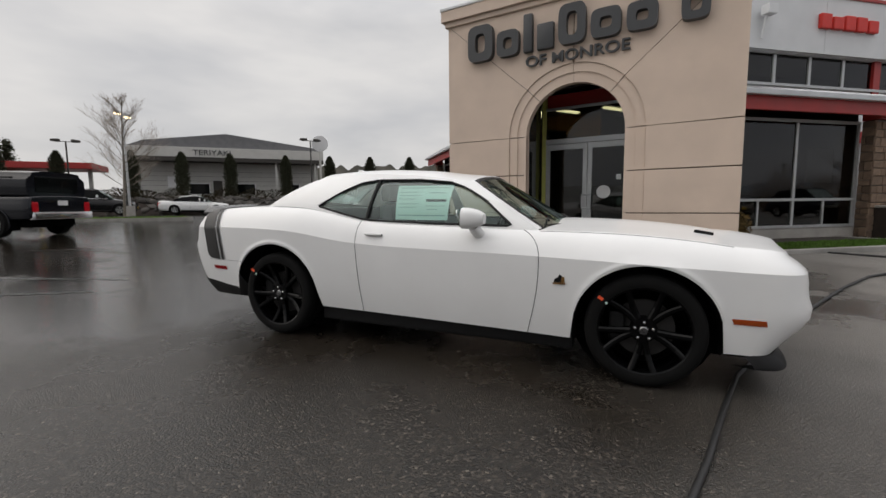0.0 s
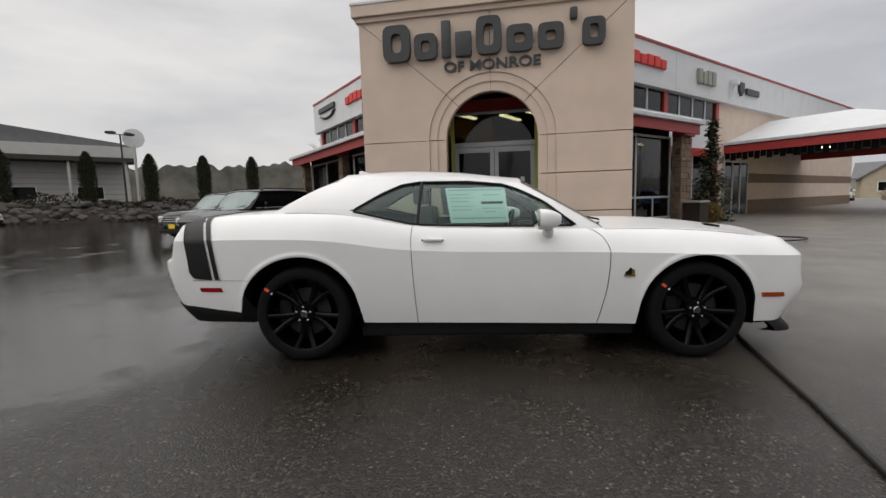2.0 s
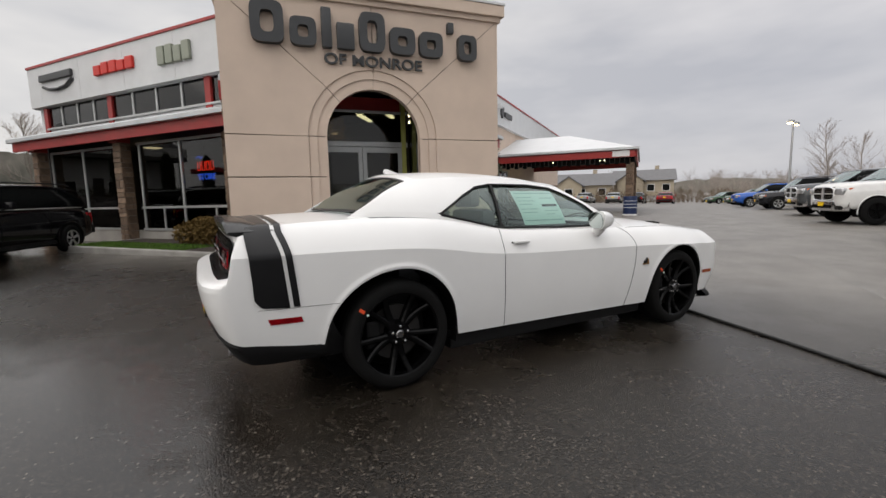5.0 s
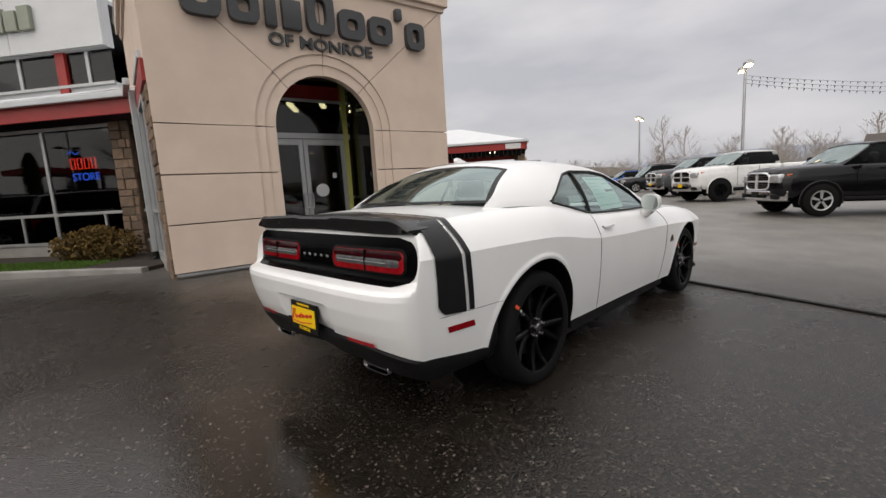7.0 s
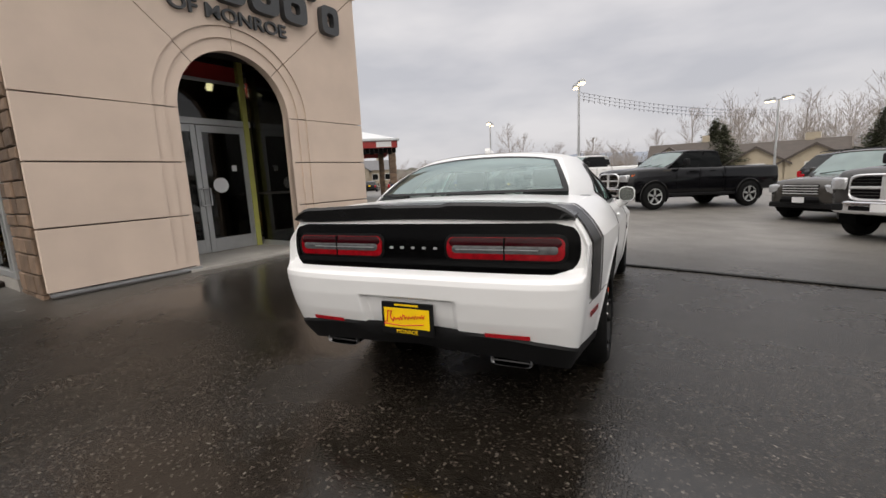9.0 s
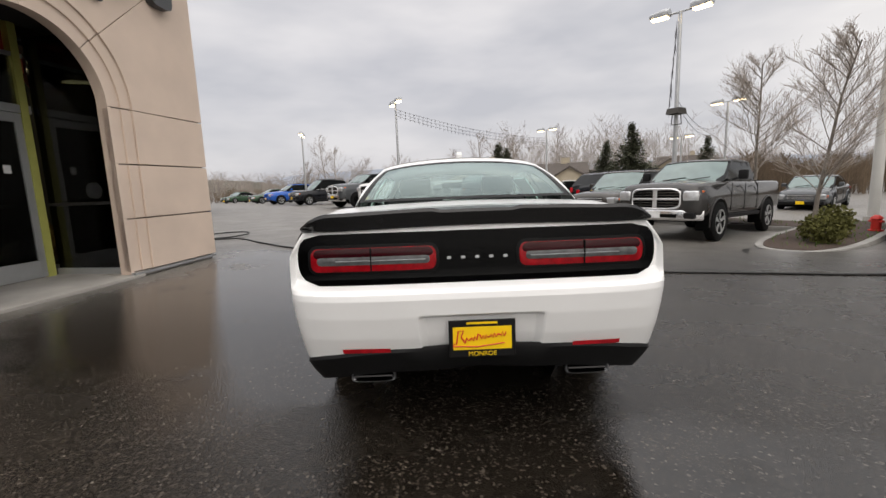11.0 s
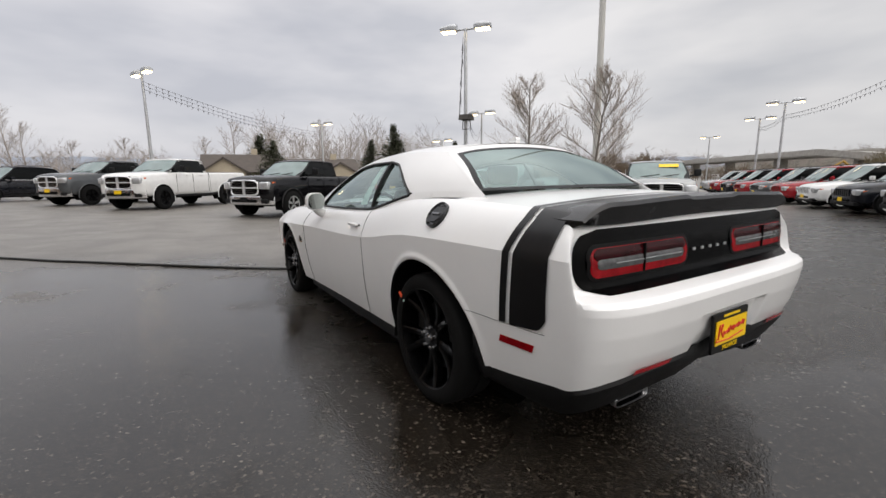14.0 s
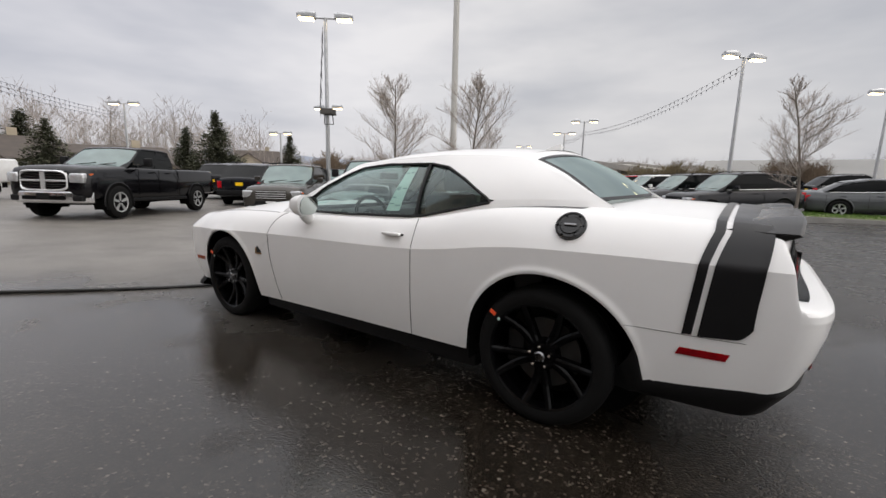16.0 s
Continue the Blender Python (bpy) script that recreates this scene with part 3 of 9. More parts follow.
# doors and glazing inside the arch
def door_set():
    d = 1.30
    root = thing("door_1", BLD @ pose(0, d, 0) @ Matrix.Diagonal((1.07, 1, 1.02, 1)), "aluminium framed glass double doors with arched transom", "door", kind="structure")
    f = 0.06
    part("transom_bar", box(-0.9, 0.9, -0.03, 0.05, 2.30, 2.40, 0.004), M_ALU, root)
    part("head_bar", box(-0.9, 0.9, -0.03, 0.05, 2.98, 3.03, 0.004), M_ALU, root)
    part("head_panel", box(-0.9, 0.9, 0.06, 0.1, 3.04, 3.3), M_REDTRIM, root, "dark red panel")
    part("side_post", box(0.775, 0.865, -0.04, 0.06, 0.2, 3.4, 0.004), M_LITPOST, root, "post with yellow-green light in its colour")
    part("side_post", box(-0.9, -0.83, -0.04, 0.06, 0.2, 3.4, 0.004), M_LITPOST, root, "post with yellow-green light in its colour")
    part("transom_pane", box(-0.83, 0.78, 0.0, 0.012, 2.40, 2.98), M_SHOPGLASS, root)
    for x0, x1, hinge in ((-0.83, -0.025, -1), (-0.025, 0.78, 1)):
        leaf = part("door_leaf", box(x0 + 0.005, x0 + 0.085, -0.025, 0.025, 0.22, 2.29, 0.004), M_ALU, root)
        part("stile", box(x1 - 0.085, x1 - 0.005, -0.025, 0.025, 0.22, 2.29, 0.004), M_ALU, leaf)
        part("top_rail", box(x0 + 0.085, x1 - 0.085, -0.025, 0.025, 2.18, 2.29, 0.004), M_ALU, leaf)
        part("bottom_rail", box(x0 + 0.085, x1 - 0.085, -0.025, 0.025, 0.22, 0.44, 0.004), M_ALU, leaf)
        part("pane", box(x0 + 0.085, x1 - 0.085, -0.004, 0.004, 0.44, 2.18), M_SHOPGLASS, leaf)
        xh = x1 - 0.05 if hinge < 0 else x0 + 0.05
        part("pull_handle", tube([(xh, -0.03, 1.0), (xh, -0.08, 1.0), (xh - 0.13 * hinge, -0.08, 1.0), (xh - 0.13 * hinge, -0.08, 1.27), (xh, -0.08, 1.27), (xh, -0.03, 1.27)], 0.012), M_STEEL, leaf, "steel pull handle", smooth=40)
        if hinge > 0:
            part("round_sticker", lathe([(0, -0.008), (0.125, -0.008), (0.125, -0.005)], 24), M_WHITEINK, leaf, "round white sticker", at=pose(x0 + 0.3, 0, 1.32))
            part("notice", box(x0 + 0.52, x0 + 0.60, -0.009, -0.006, 1.55, 1.65), M_WHITEINK, leaf, "small white notice")
    return root


door_set()
# glazed cheeks between the arch and the doors
for sx in (-1, 1):
    ck = thing("window_3", BLD, "dark glazed cheek beside the entrance doors", "window", kind="structure")
    part("pane", box(sx * 1.0 - 0.006, sx * 1.0 + 0.006, 0.22, 1.28, 0.3, 3.3), M_SHOPGLASS, ck)
    part("sill_bar", box(sx * 1.0 - 0.03, sx * 1.0 + 0.03, 0.21, 1.29, 0.2, 0.3), M_ALU, ck)
    part("mid_bar", box(sx * 1.0 - 0.025, sx * 1.0 + 0.025, 0.21, 1.29, 1.15, 1.19), M_DARKIRON, ck)
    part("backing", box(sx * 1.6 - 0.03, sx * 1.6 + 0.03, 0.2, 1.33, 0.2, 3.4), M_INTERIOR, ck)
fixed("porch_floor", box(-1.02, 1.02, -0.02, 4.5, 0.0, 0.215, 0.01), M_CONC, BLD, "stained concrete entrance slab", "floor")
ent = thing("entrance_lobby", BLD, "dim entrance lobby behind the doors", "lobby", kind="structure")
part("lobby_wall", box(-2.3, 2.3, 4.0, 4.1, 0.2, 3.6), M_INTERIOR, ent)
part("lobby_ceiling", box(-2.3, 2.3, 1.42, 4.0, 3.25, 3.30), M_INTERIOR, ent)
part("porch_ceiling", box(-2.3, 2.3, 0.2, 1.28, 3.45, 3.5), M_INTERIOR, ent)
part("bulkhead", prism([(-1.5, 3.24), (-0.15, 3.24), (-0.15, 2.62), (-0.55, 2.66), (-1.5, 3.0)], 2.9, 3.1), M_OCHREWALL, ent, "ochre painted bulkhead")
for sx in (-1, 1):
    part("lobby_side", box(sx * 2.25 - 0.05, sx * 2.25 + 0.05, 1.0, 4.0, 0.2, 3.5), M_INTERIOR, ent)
for cx, cy in ((-0.75, 2.05), (0.3, 2.6), (0.72, 2.0)):
    lamp = thing("ceiling_light", BLD @ pose(cx, cy, 3.17, 0, 0, 62), "lit fluorescent ceiling light in the lobby", "light", "lobby lights")
    part("tube", box(-0.45, 0.45, -0.05, 0.05, -0.02, 0.02, 0.008), M_TUBE, lamp)
    part("housing", box(-0.48, 0.48, -0.08, 0.08, 0.021, 0.05), M_PANEL, lamp)


# sign on the tower: the owner's name as plain blocks, the town as letters
def ring_block(x0, x1, z0, z1, wall):
    """A rounded raised block with an open middle."""
    cx, cz, hw, hh = (x0 + x1) / 2, (z0 + z1) / 2, (x1 - x0) / 2, (z1 - z0) / 2
    t = wall * (x1 - x0)

    def loop(a, b, y, e):
        return [(cx + a * math.copysign(abs(math.cos(q)) ** e, math.cos(q)), y, cz + b * math.copysign(abs(math.sin(q)) ** e, math.sin(q))) for q in (2 * math.pi * i / 32 for i in range(32))]

    bm = grid([loop(hw - t, hh - t, -0.005, 0.6), loop(hw - t, hh - t, -0.12, 0.6), loop(hw, hh, -0.12, 0.45), loop(hw, hh, -0.005, 0.45)], close=True)
    bmesh.ops.recalc_face_normals(bm, faces=bm.faces)
    return bm


def sign_blocks():
    root = thing("wall_sign", BLD, "row of charcoal raised sign blocks on stucco", "sign")
    x = -2.0
    tall, low = 0.66, 0.44
    for k, (w, h, lift) in enumerate(((0.52, tall, 0), (0.43, low + 0.02, 0), (0.17, tall, 0), (0.30, low, 0), (0.46, tall, 0), (0.47, low + 0.02, 0), (0.45, low, 0), (0.13, 0.2, 0.46), (0.38, low + 0.02, 0))):
        z = 3.83 + lift
        if k in (0, 1, 4, 5, 6, 8):
            bm = ring_block(x, x + w, z, z + h, 0.30)
        else:
            bm = box(x, x + w, -0.12, -0.005, z, z + h, min(0.03, w * 0.28))
        part("block", bm, M_LETTER, root, smooth=40)
        x += w + (0.085 if k != 6 else 0.10)
    return root


sign_blocks()
lettering = thing("letter_sign", BLD, "charcoal block letters naming the town", "sign")
text_row("letter", "OF MONROE", 0.265, 0.02, M_LETTER, pose(0.03, -0.03, 3.59, 90, 0, 0) @ Matrix.Diagonal((1.14, 0.96, 1, 1)), lettering, bold=0.0035)


# stone facing: one stone a part, laid in courses
STONES = {}


def stone_facing(root, x0, x1, z0, z1, y, depth=0.06, seed=1, across="x"):
    rnd = random.Random(seed)
    z = z0
    while z < z1 - 0.05:
        h = min(rnd.choice((0.13, 0.18, 0.22)), z1 - z)
        x = x0
        while x < x1 - 0.02:
            w = min(rnd.choice((0.18, 0.26, 0.34)), x1 - x)
            if x1 - (x + w) < 0.1:
                w = x1 - x
            w, h = round(w, 2), round(h, 2)
            key = (w, h)
            if key not in STONES:
                bm = box(0.006, max(0.02, w - 0.006), 0, depth, 0.006, max(0.02, h - 0.006))
                bmesh.ops.bevel(bm, geom=[e for e in bm.edges if abs(e.verts[0].co.y) < 1e-4 and abs(e.verts[1].co.y) < 1e-4], offset=0.012, segments=1, affect="EDGES")
                me = bpy.data.meshes.new("stone")
                bm.to_mesh(me)
                bm.free()
                me.materials.append(M_STONE)
                STONES[key] = me
            ob = new("stone", STONES[key])
            ob.parent = root
            d = rnd.uniform(-0.012, 0.012)
            ob.matrix_basis = pose(x, y + d, z) if across == "x" else pose(y + d, x + w, z, 0, 0, -90)
            x += w
        z += h


def stone_pier(at, w, d, z0, z1, seed):
    root = thing("stone_pier", at, "pier faced with rough tan stone", "pier", "stone piers", "structure")
    part("core", box(-w / 2 + 0.04, w / 2 - 0.04, 0.04, d, z0, z1), M_MORTAR, root)
    stone_facing(root, -w / 2, w / 2, z0, z1, 0.0, seed=seed)
    stone_facing(root, 0.02, d, z0, z1, -w / 2, seed=seed + 1, across="y")
    stone_facing(root, 0.02, d, z0, z1, w / 2 - 0.06, seed=seed + 2, across="y")
    return root


def wing(name, at, sgn, s0, s1, low_end, posts, mullions, piers, upper_s0, glass_end):
    """One wing: low glazed front, sloping metal roof, clerestory and white parapet. s runs away from the tower."""
    def X(s):
        return sgn * s

    def bx(sa, sb, y0, y1, z0, z1, bevel=0.0, bm=None):
        a, b = sorted((X(sa), X(sb)))
        return box(a, b, y0, y1, z0, z1, bevel, bm)

    root = thing("wall_" + name, at, "white and red dealership wing with glazed front", "wall", kind="structure")
    YW, YU = 0.92, 3.68
    # low front
    part("sill_wall", bx(s0, low_end, YW - 0.03, YW + 0.12, 0.0, 0.50, 0.01), M_CONC, root)
    part("fascia", bx(s0 - 1.0, low_end + 0.38, 0.285, 0.36, 2.99, 3.27, 0.008), M_REDTRIM, root, "red fascia board")
    part("gutter", bx(s0 - 1.2, low_end + 0.45, 0.16, 0.28, 3.26, 3.38, 0.02), M_ROOFMETAL, root)
    part("soffit", bx(s0 - 1.2, low_end + 0.40, 0.28, YW + 0.2, 3.28, 3.31), M_PANEL, root)
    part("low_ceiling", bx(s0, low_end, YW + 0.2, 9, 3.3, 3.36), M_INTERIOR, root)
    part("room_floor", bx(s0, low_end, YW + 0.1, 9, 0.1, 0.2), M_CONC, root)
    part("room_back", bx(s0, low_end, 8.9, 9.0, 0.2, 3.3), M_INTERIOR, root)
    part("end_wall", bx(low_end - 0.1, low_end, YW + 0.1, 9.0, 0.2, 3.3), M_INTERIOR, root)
    # roof with standing ribs
    a, b = sorted((X(s0 - 1.2), X(low_end + 0.45)))
    roof = [[(x, y, z) for y, z in ((0.2, 3.38), (YU + 0.1, 4.42))] for x in (a, b)]
    bm = grid(roof)
    bmesh.ops.solidify(bm, geom=list(bm.faces), thickness=0.04)
    rf = part("low_roof", bm, M_ROOFMETAL, root)
    x = a + 0.2
    while x < b - 0.1:
        part("rib", tube([(x, 0.2, 3.39), (x, YU, 4.42)], 0.018, 4), M_ROOFMETAL, rf)
        x += 0.42
    # glazing bars and panes of the low front
    cuts = sorted(mullions)
    part("glazing_head", bx(s0, glass_end, YW - 0.04, YW + 0.04, 2.90, 2.97, 0.004), M_ALU, root)
    part("glazing_sill", bx(s0, glass_end, YW - 0.05, YW + 0.04, 0.50, 0.56, 0.004), M_ALU, root)
    part("glazing_rail", bx(s0, glass_end, YW - 0.04, YW + 0.03, 1.12, 1.18, 0.004), M_ALU, root)
    for c in cuts:
        part("mullion", bx(c - 0.035, c + 0.035, YW - 0.035, YW + 0.035, 0.56, 2.90, 0.004), M_ALU, root)
    for c, e in zip(cuts, cuts[1:]):
        part("pane", bx(c + 0.035, e - 0.035, YW - 0.006, YW + 0.006, 1.18, 2.90), M_SHOPGLASS, root)
        m = (c + e) / 2
        part("short_mullion", bx(m - 0.025, m + 0.025, YW - 0.03, YW + 0.03, 0.56, 1.12), M_ALU, root)
        part("low_pane", bx(c + 0.035, m - 0.025, YW - 0.006, YW + 0.006, 0.56, 1.12), M_SHOPGLASS, root)
        part("low_pane", bx(m + 0.025, e - 0.035, YW - 0.006, YW + 0.006, 0.56, 1.12), M_SHOPGLASS, root)
    # clerestory band
    part("clerestory_wall", bx(upper_s0, s1, YU + 0.02, YU + 0.2, 4.2, 4.60), M_PANEL, root)
    part("clerestory_sill", bx(upper_s0, posts[-1], YU - 0.06, YU + 0.02, 4.55, 4.63, 0.004), M_ALU, root)
    lo = upper_s0
    for p in posts:
        part("red_post", bx(p - 0.14, p + 0.14, YU - 0.05, YU + 0.14, 4.4, 5.5, 0.006), M_REDTRIM, root, "red painted post")
        k = max(2, round((p - lo) / 1.25))
        for i in range(k):
            e0, e1 = lo + (p - lo) * i / k, lo + (p - lo) * (i + 1) / k
            part("clerestory_pane", bx(e0 + 0.05, e1 - 0.05, YU + 0.04, YU + 0.05, 4.63, 5.48), M_SHOPGLASS, root)
            part("clerestory_bar", bx(e1 - 0.05, e1 + 0.05, YU, YU + 0.09, 4.6, 5.5), M_ALU, root)
        lo = p
    # recessed front behind the end of the low roof
    part("recess_wall", bx(low_end, posts[-1], YU + 0.02, YU + 0.2, 3.30, 4.2), M_PANEL, root)
    part("recess_band", bx(low_end, posts[-1], YU - 0.06, YU + 0.1, 2.95, 3.30, 0.006), M_REDTRIM, root, "red band over the recessed glazing")
    part("recess_pane", bx(low_end, posts[-1], YU + 0.03, YU + 0.05, 0.1, 2.95), M_DARKGLASS, root)
    k = low_end
    while k < posts[-1]:
        part("recess_mullion", bx(k - 0.04, k + 0.04, YU - 0.02, YU + 0.06, 0.0, 2.95), M_ALU, root)
        k += 1.4
    for p in posts:
        if p > low_end:
            part("red_post", bx(p - 0.14, p + 0.14, YU - 0.05, YU + 0.14, 0.0, 2.95, 0.006), M_REDTRIM, root, "red painted post")
    if posts[-1] < s1 - 2:
        part("beige_wall", bx(posts[-1], s1, YU, YU + 0.2, 0.0, 5.5), M_STUCCO, root, "plain beige wall below the parapet")
        part("brown_band", bx(posts[-1] + 2.6, s1, YU - 0.012, YU, 1.75, 2.25), M_STONE, root, "brown painted band")
        part("brown_band", bx(posts[-1] + 2.6, s1, YU - 0.012, YU, 0.0, 0.85), M_STONE, root, "brown painted band")
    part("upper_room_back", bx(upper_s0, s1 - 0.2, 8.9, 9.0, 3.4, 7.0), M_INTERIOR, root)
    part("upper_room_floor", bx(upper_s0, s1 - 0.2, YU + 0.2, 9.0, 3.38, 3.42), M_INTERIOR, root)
    # parapet of white panels with open seams
    s = upper_s0
    while s < s1 - 0.05:
        e = min(s + 2.9, s1)
        part("parapet_panel", bx(s + 0.006, e - 0.006, YU - 0.22, YU - 0.12, 5.5, 7.12, 0.004), M_PANEL, root)
        s = e
    part("parapet_core", bx(upper_s0, s1, YU - 0.12, YU + 0.1, 5.48, 7.1), M_PANEL, root)
    part("coping", bx(upper_s0 - 0.02, s1 + 0.03, YU - 0.26, YU + 0.14, 7.121, 7.22, 0.006), M_REDTRIM, root, "red coping")
    part("upper_roof", bx(upper_s0, s1, YU + 0.1, 16, 6.6, 6.7), M_ROOFMETAL, root)
    part("gable_wall", bx(s1 - 0.2, s1, YU + 0.1, 16, 3.0, 7.1), M_PANEL, root)
    for k, (pc, pw) in enumerate(piers):
        stone_pier(at @ pose(X(pc), YW - 0.34, 0), pw, 0.3, 0.0, 2.97, 7 + k * 5)
        part("pier_head", bx(pc - pw / 2 - 0.02, pc + pw / 2 + 0.02, YW - 0.42, YW - 0.05, 2.972, 3.26, 0.006), M_REDTRIM, root, "red pier head")
    return root


wing("west", WEST, -1, 3.2, 20.0, 13.6, (9.0, 14.6, 19.3), (4.3, 6.75, 8.5), ((9.0, 0.36), (13.4, 0.32)), 7.4, 8.6)
wing("east", EAST, 1, 3.2, 40.0, 8.2, (12.8, 17.4), (4.2, 6.2, 8.05), ((8.42, 0.62),), 7.4, 8.1)
# far bay of the west wing
bay = thing("window_1", WEST, "dark glazed bay between stone piers", "window", kind="structure")
for c in (9.4, 11.3, 13.1):
    part("mullion", box(-c - 0.035, -c + 0.035, 0.885, 0.955, 0.56, 2.90), M_ALU, bay)
for c, e in ((9.4, 11.3), (11.3, 13.1)):
    part("pane", box(-e + 0.035, -c - 0.035, 0.914, 0.926, 1.18, 2.9), M_SHOPGLASS, bay)
    part("low_pane", box(-e + 0.035, -c - 0.035, 0.914, 0.926, 0.56, 1.12), M_SHOPGLASS, bay)
part("glazing_rail", box(-13.1, -9.4, 0.88, 0.95, 1.12, 1.18), M_ALU, bay)
part("glazing_head", box(-13.1, -9.4, 0.88, 0.96, 2.9, 2.97), M_ALU, bay)
part("glazing_sill", box(-13.1, -9.4, 0.87, 0.96, 0.5, 0.56), M_ALU, bay)

# eave returning along the flank of the tower: stone piers, a narrow window and the downpipe
ret = thing("eave_return", BLD, "metal eave with dark soffit along the tower flank", "eave", kind="structure")
part("gutter", box(-2.70, -2.60, 2.0, 3.1, 3.26, 3.38, 0.02), M_ROOFMETAL, ret)
part("gutter", box(-2.56, -2.48, 0.30, 2.0, 3.26, 3.38, 0.02), M_ROOFMETAL, ret)
part("red_board", box(-2.53, -2.47, 0.96, 3.1, 2.97, 3.25, 0.006), M_REDTRIM, ret, "red board")
part("red_head", box(-2.545, -2.47, 0.09, 0.94, 2.92, 3.22, 0.006), M_REDTRIM, ret, "red pier head")
flank = thing("stone_flank", BLD, "tower flank faced with tan stone piers", "wall", kind="structure")
stone_facing(flank, 0.1, 0.92, 0.1, 2.9, -2.52, seed=31, across="y")
stone_facing(flank, 2.55, 3.3, 0.1, 2.96, -2.52, seed=33, across="y")
side_win = thing("window_4", BLD, "tall narrow window in the tower flank", "window", kind="structure")
part("pane", box(-2.49, -2.48, 1.02, 2.28, 0.42, 2.88), M_DARKGLASS, side_win)
for y_ in (0.94, 2.28):
    part("jamb", box(-2.535, -2.46, y_, y_ + 0.075, 0.34, 2.96, 0.004), M_ALU, side_win)
part("mullion", box(-2.525, -2.46, 1.16, 1.20, 0.42, 2.88, 0.004), M_ALU, side_win)
for z_ in (0.34, 1.12, 2.88):
    part("rail", box(-2.53, -2.46, 1.02, 2.28, z_, z_ + (0.05 if z_ == 1.12 else 0.078), 0.004), M_ALU, side_win)
part("sill_block", box(-2.53, -2.44, 0.94, 2.36, 0.05, 0.335), M_CONC, side_win)
pipe = thing("downpipe", BLD, "pale grey square metal downpipe beside the tower", "pipe", kind="structure")
part("shaft", box(-2.63, -2.53, 2.40, 2.49, 0.40, 3.27, 0.015), M_ALU, pipe)
part("boot", tube([(-2.58, 2.445, 0.40), (-2.58, 2.445, 0.30), (-2.68, 2.40, 0.22)], 0.055, 8), M_PLASTIC, pipe, "dark pipe boot", smooth=40)


# signs on the parapets as plain shapes
def block_row(name, at, sgn, s0, s1, z, h, material, count, label, slant=0.0):
    root = thing(name, at, label, "sign", "parapet signs")
    w = (s1 - s0) / count
    for i in range(count):
        a, b = sorted((sgn * (s0 + w * i + w * 0.08), sgn * (s0 + w * (i + 1) - w * 0.08)))
        part("block", box(a, b, 3.34, 3.46, z, z + h * (1 - 0.15 * ((i * 7) % 3 == 1)), 0.03), material, root)
    return root


M_SIGNGREEN = mat("sign_grey_green", (0.27, 0.29, 0.23), 0.4, 0, 0.1, 4)
for at, sgn, rows in ((WEST, -1, (("red", 12.45, 14.95), ("green", 9.35, 11.1))), (EAST, 1, (("red", 9.95, 12.3), ("green", 14.9, 16.55)))):
    for col, sa, sb in rows:
        block_row("parapet_sign", at, sgn, sa, sb, 6.2 if col == "red" else 6.05, 0.42 if col == "red" else 0.62, M_REDINK if col == "red" else M_SIGNGREEN, 5 if col == "red" else 4,
                  "raised %s sign blocks on the parapet" % ("red" if col == "red" else "grey-green"))
wingsign = thing("parapet_sign", WEST, "dark winged emblem sign on the parapet", "sign", "parapet signs")
part("bar", box(-18.9, -16.5, 3.34, 3.46, 6.45, 6.72, 0.03), M_LETTER, wingsign)
part("curve", tube([(-18.7, 3.4, 6.25), (-18.2, 3.4, 6.1), (-17.6, 3.4, 6.06), (-17.0, 3.4, 6.12), (-16.5, 3.4, 6.35)], 0.06, 6), M_LETTER, wingsign)
shield = thing("parapet_sign", EAST, "dark shield sign with a short bar", "sign", "parapet signs")
part("shield", prism([(19.0, 6.6), (19.5, 6.6), (19.5, 6.2), (19.25, 5.95), (19.0, 6.2)], 3.34, 3.46), M_LETTER, shield)
part("bar", box(19.8, 21.3, 3.34, 3.46, 6.1, 6.4, 0.03), M_LETTER, shield)
for at, sx, label in ((EAST, 7.9, "white box floodlight on the parapet"), (EAST, 18.2, "white box floodlight on the parapet")):
    fl = thing("flood_light", at @ pose(sx, 3.3, 6.45), label, "light", "flood lights")
    part("housing", box(-0.16, 0.16, -0.2, 0.05, -0.12, 0.14, 0.02), M_PANEL, fl)
    part("arm", tube([(0, 0.0, -0.1), (0, 0.1, -0.7)], 0.04), M_PANEL, fl)

stone_pier(WEST @ pose(-4.80, 0.80, 0), 0.46, 0.15, 0.0, 2.98, 77)
# neon in the window: plain strokes
neon = thing("neon_sign", WEST @ pose(-0.3, -0.02, 0.16), "red and blue neon store sign hanging in the window", "sign")
for i in range(4):
    x = -6.05 + i * 0.17
    part("red_stroke", tube([(x, 1.1, 1.95), (x, 1.1, 2.17), (x + 0.1, 1.1, 2.17), (x + 0.1, 1.1, 1.95), (x, 1.1, 1.95)], 0.012, 6), M_NEONRED, neon)
text_mesh("blue_word", "STORE", 0.23, 0.006, M_NEONBLUE, pose(-5.72, 1.1, 1.70, 90, 0, 0), neon, "blue neon lettering")
part("blue_stroke", tube([(-6.1, 1.1, 2.27), (-6.0, 1.1, 2.33), (-5.9, 1.1, 2.25), (-5.82, 1.1, 2.3)], 0.010, 6), M_NEONBLUE, neon)
for cx, cy in ((-5.2, 3.2), (-6.8, 3.6), (-11.2, 3.0)):
    lamp = thing("ceiling_light", WEST @ pose(cx, cy, 3.2), "lit ceiling light seen through the shop window", "light", "shop lights")
    part("tube", box(-0.2, 0.2, -0.2, 0.2, -0.02, 0.02, 0.01), M_LIT, lamp)
# pale square standing behind the east shop glass
poster = thing("window_sheet", EAST, "pale square sheet behind the shop glass", "poster")
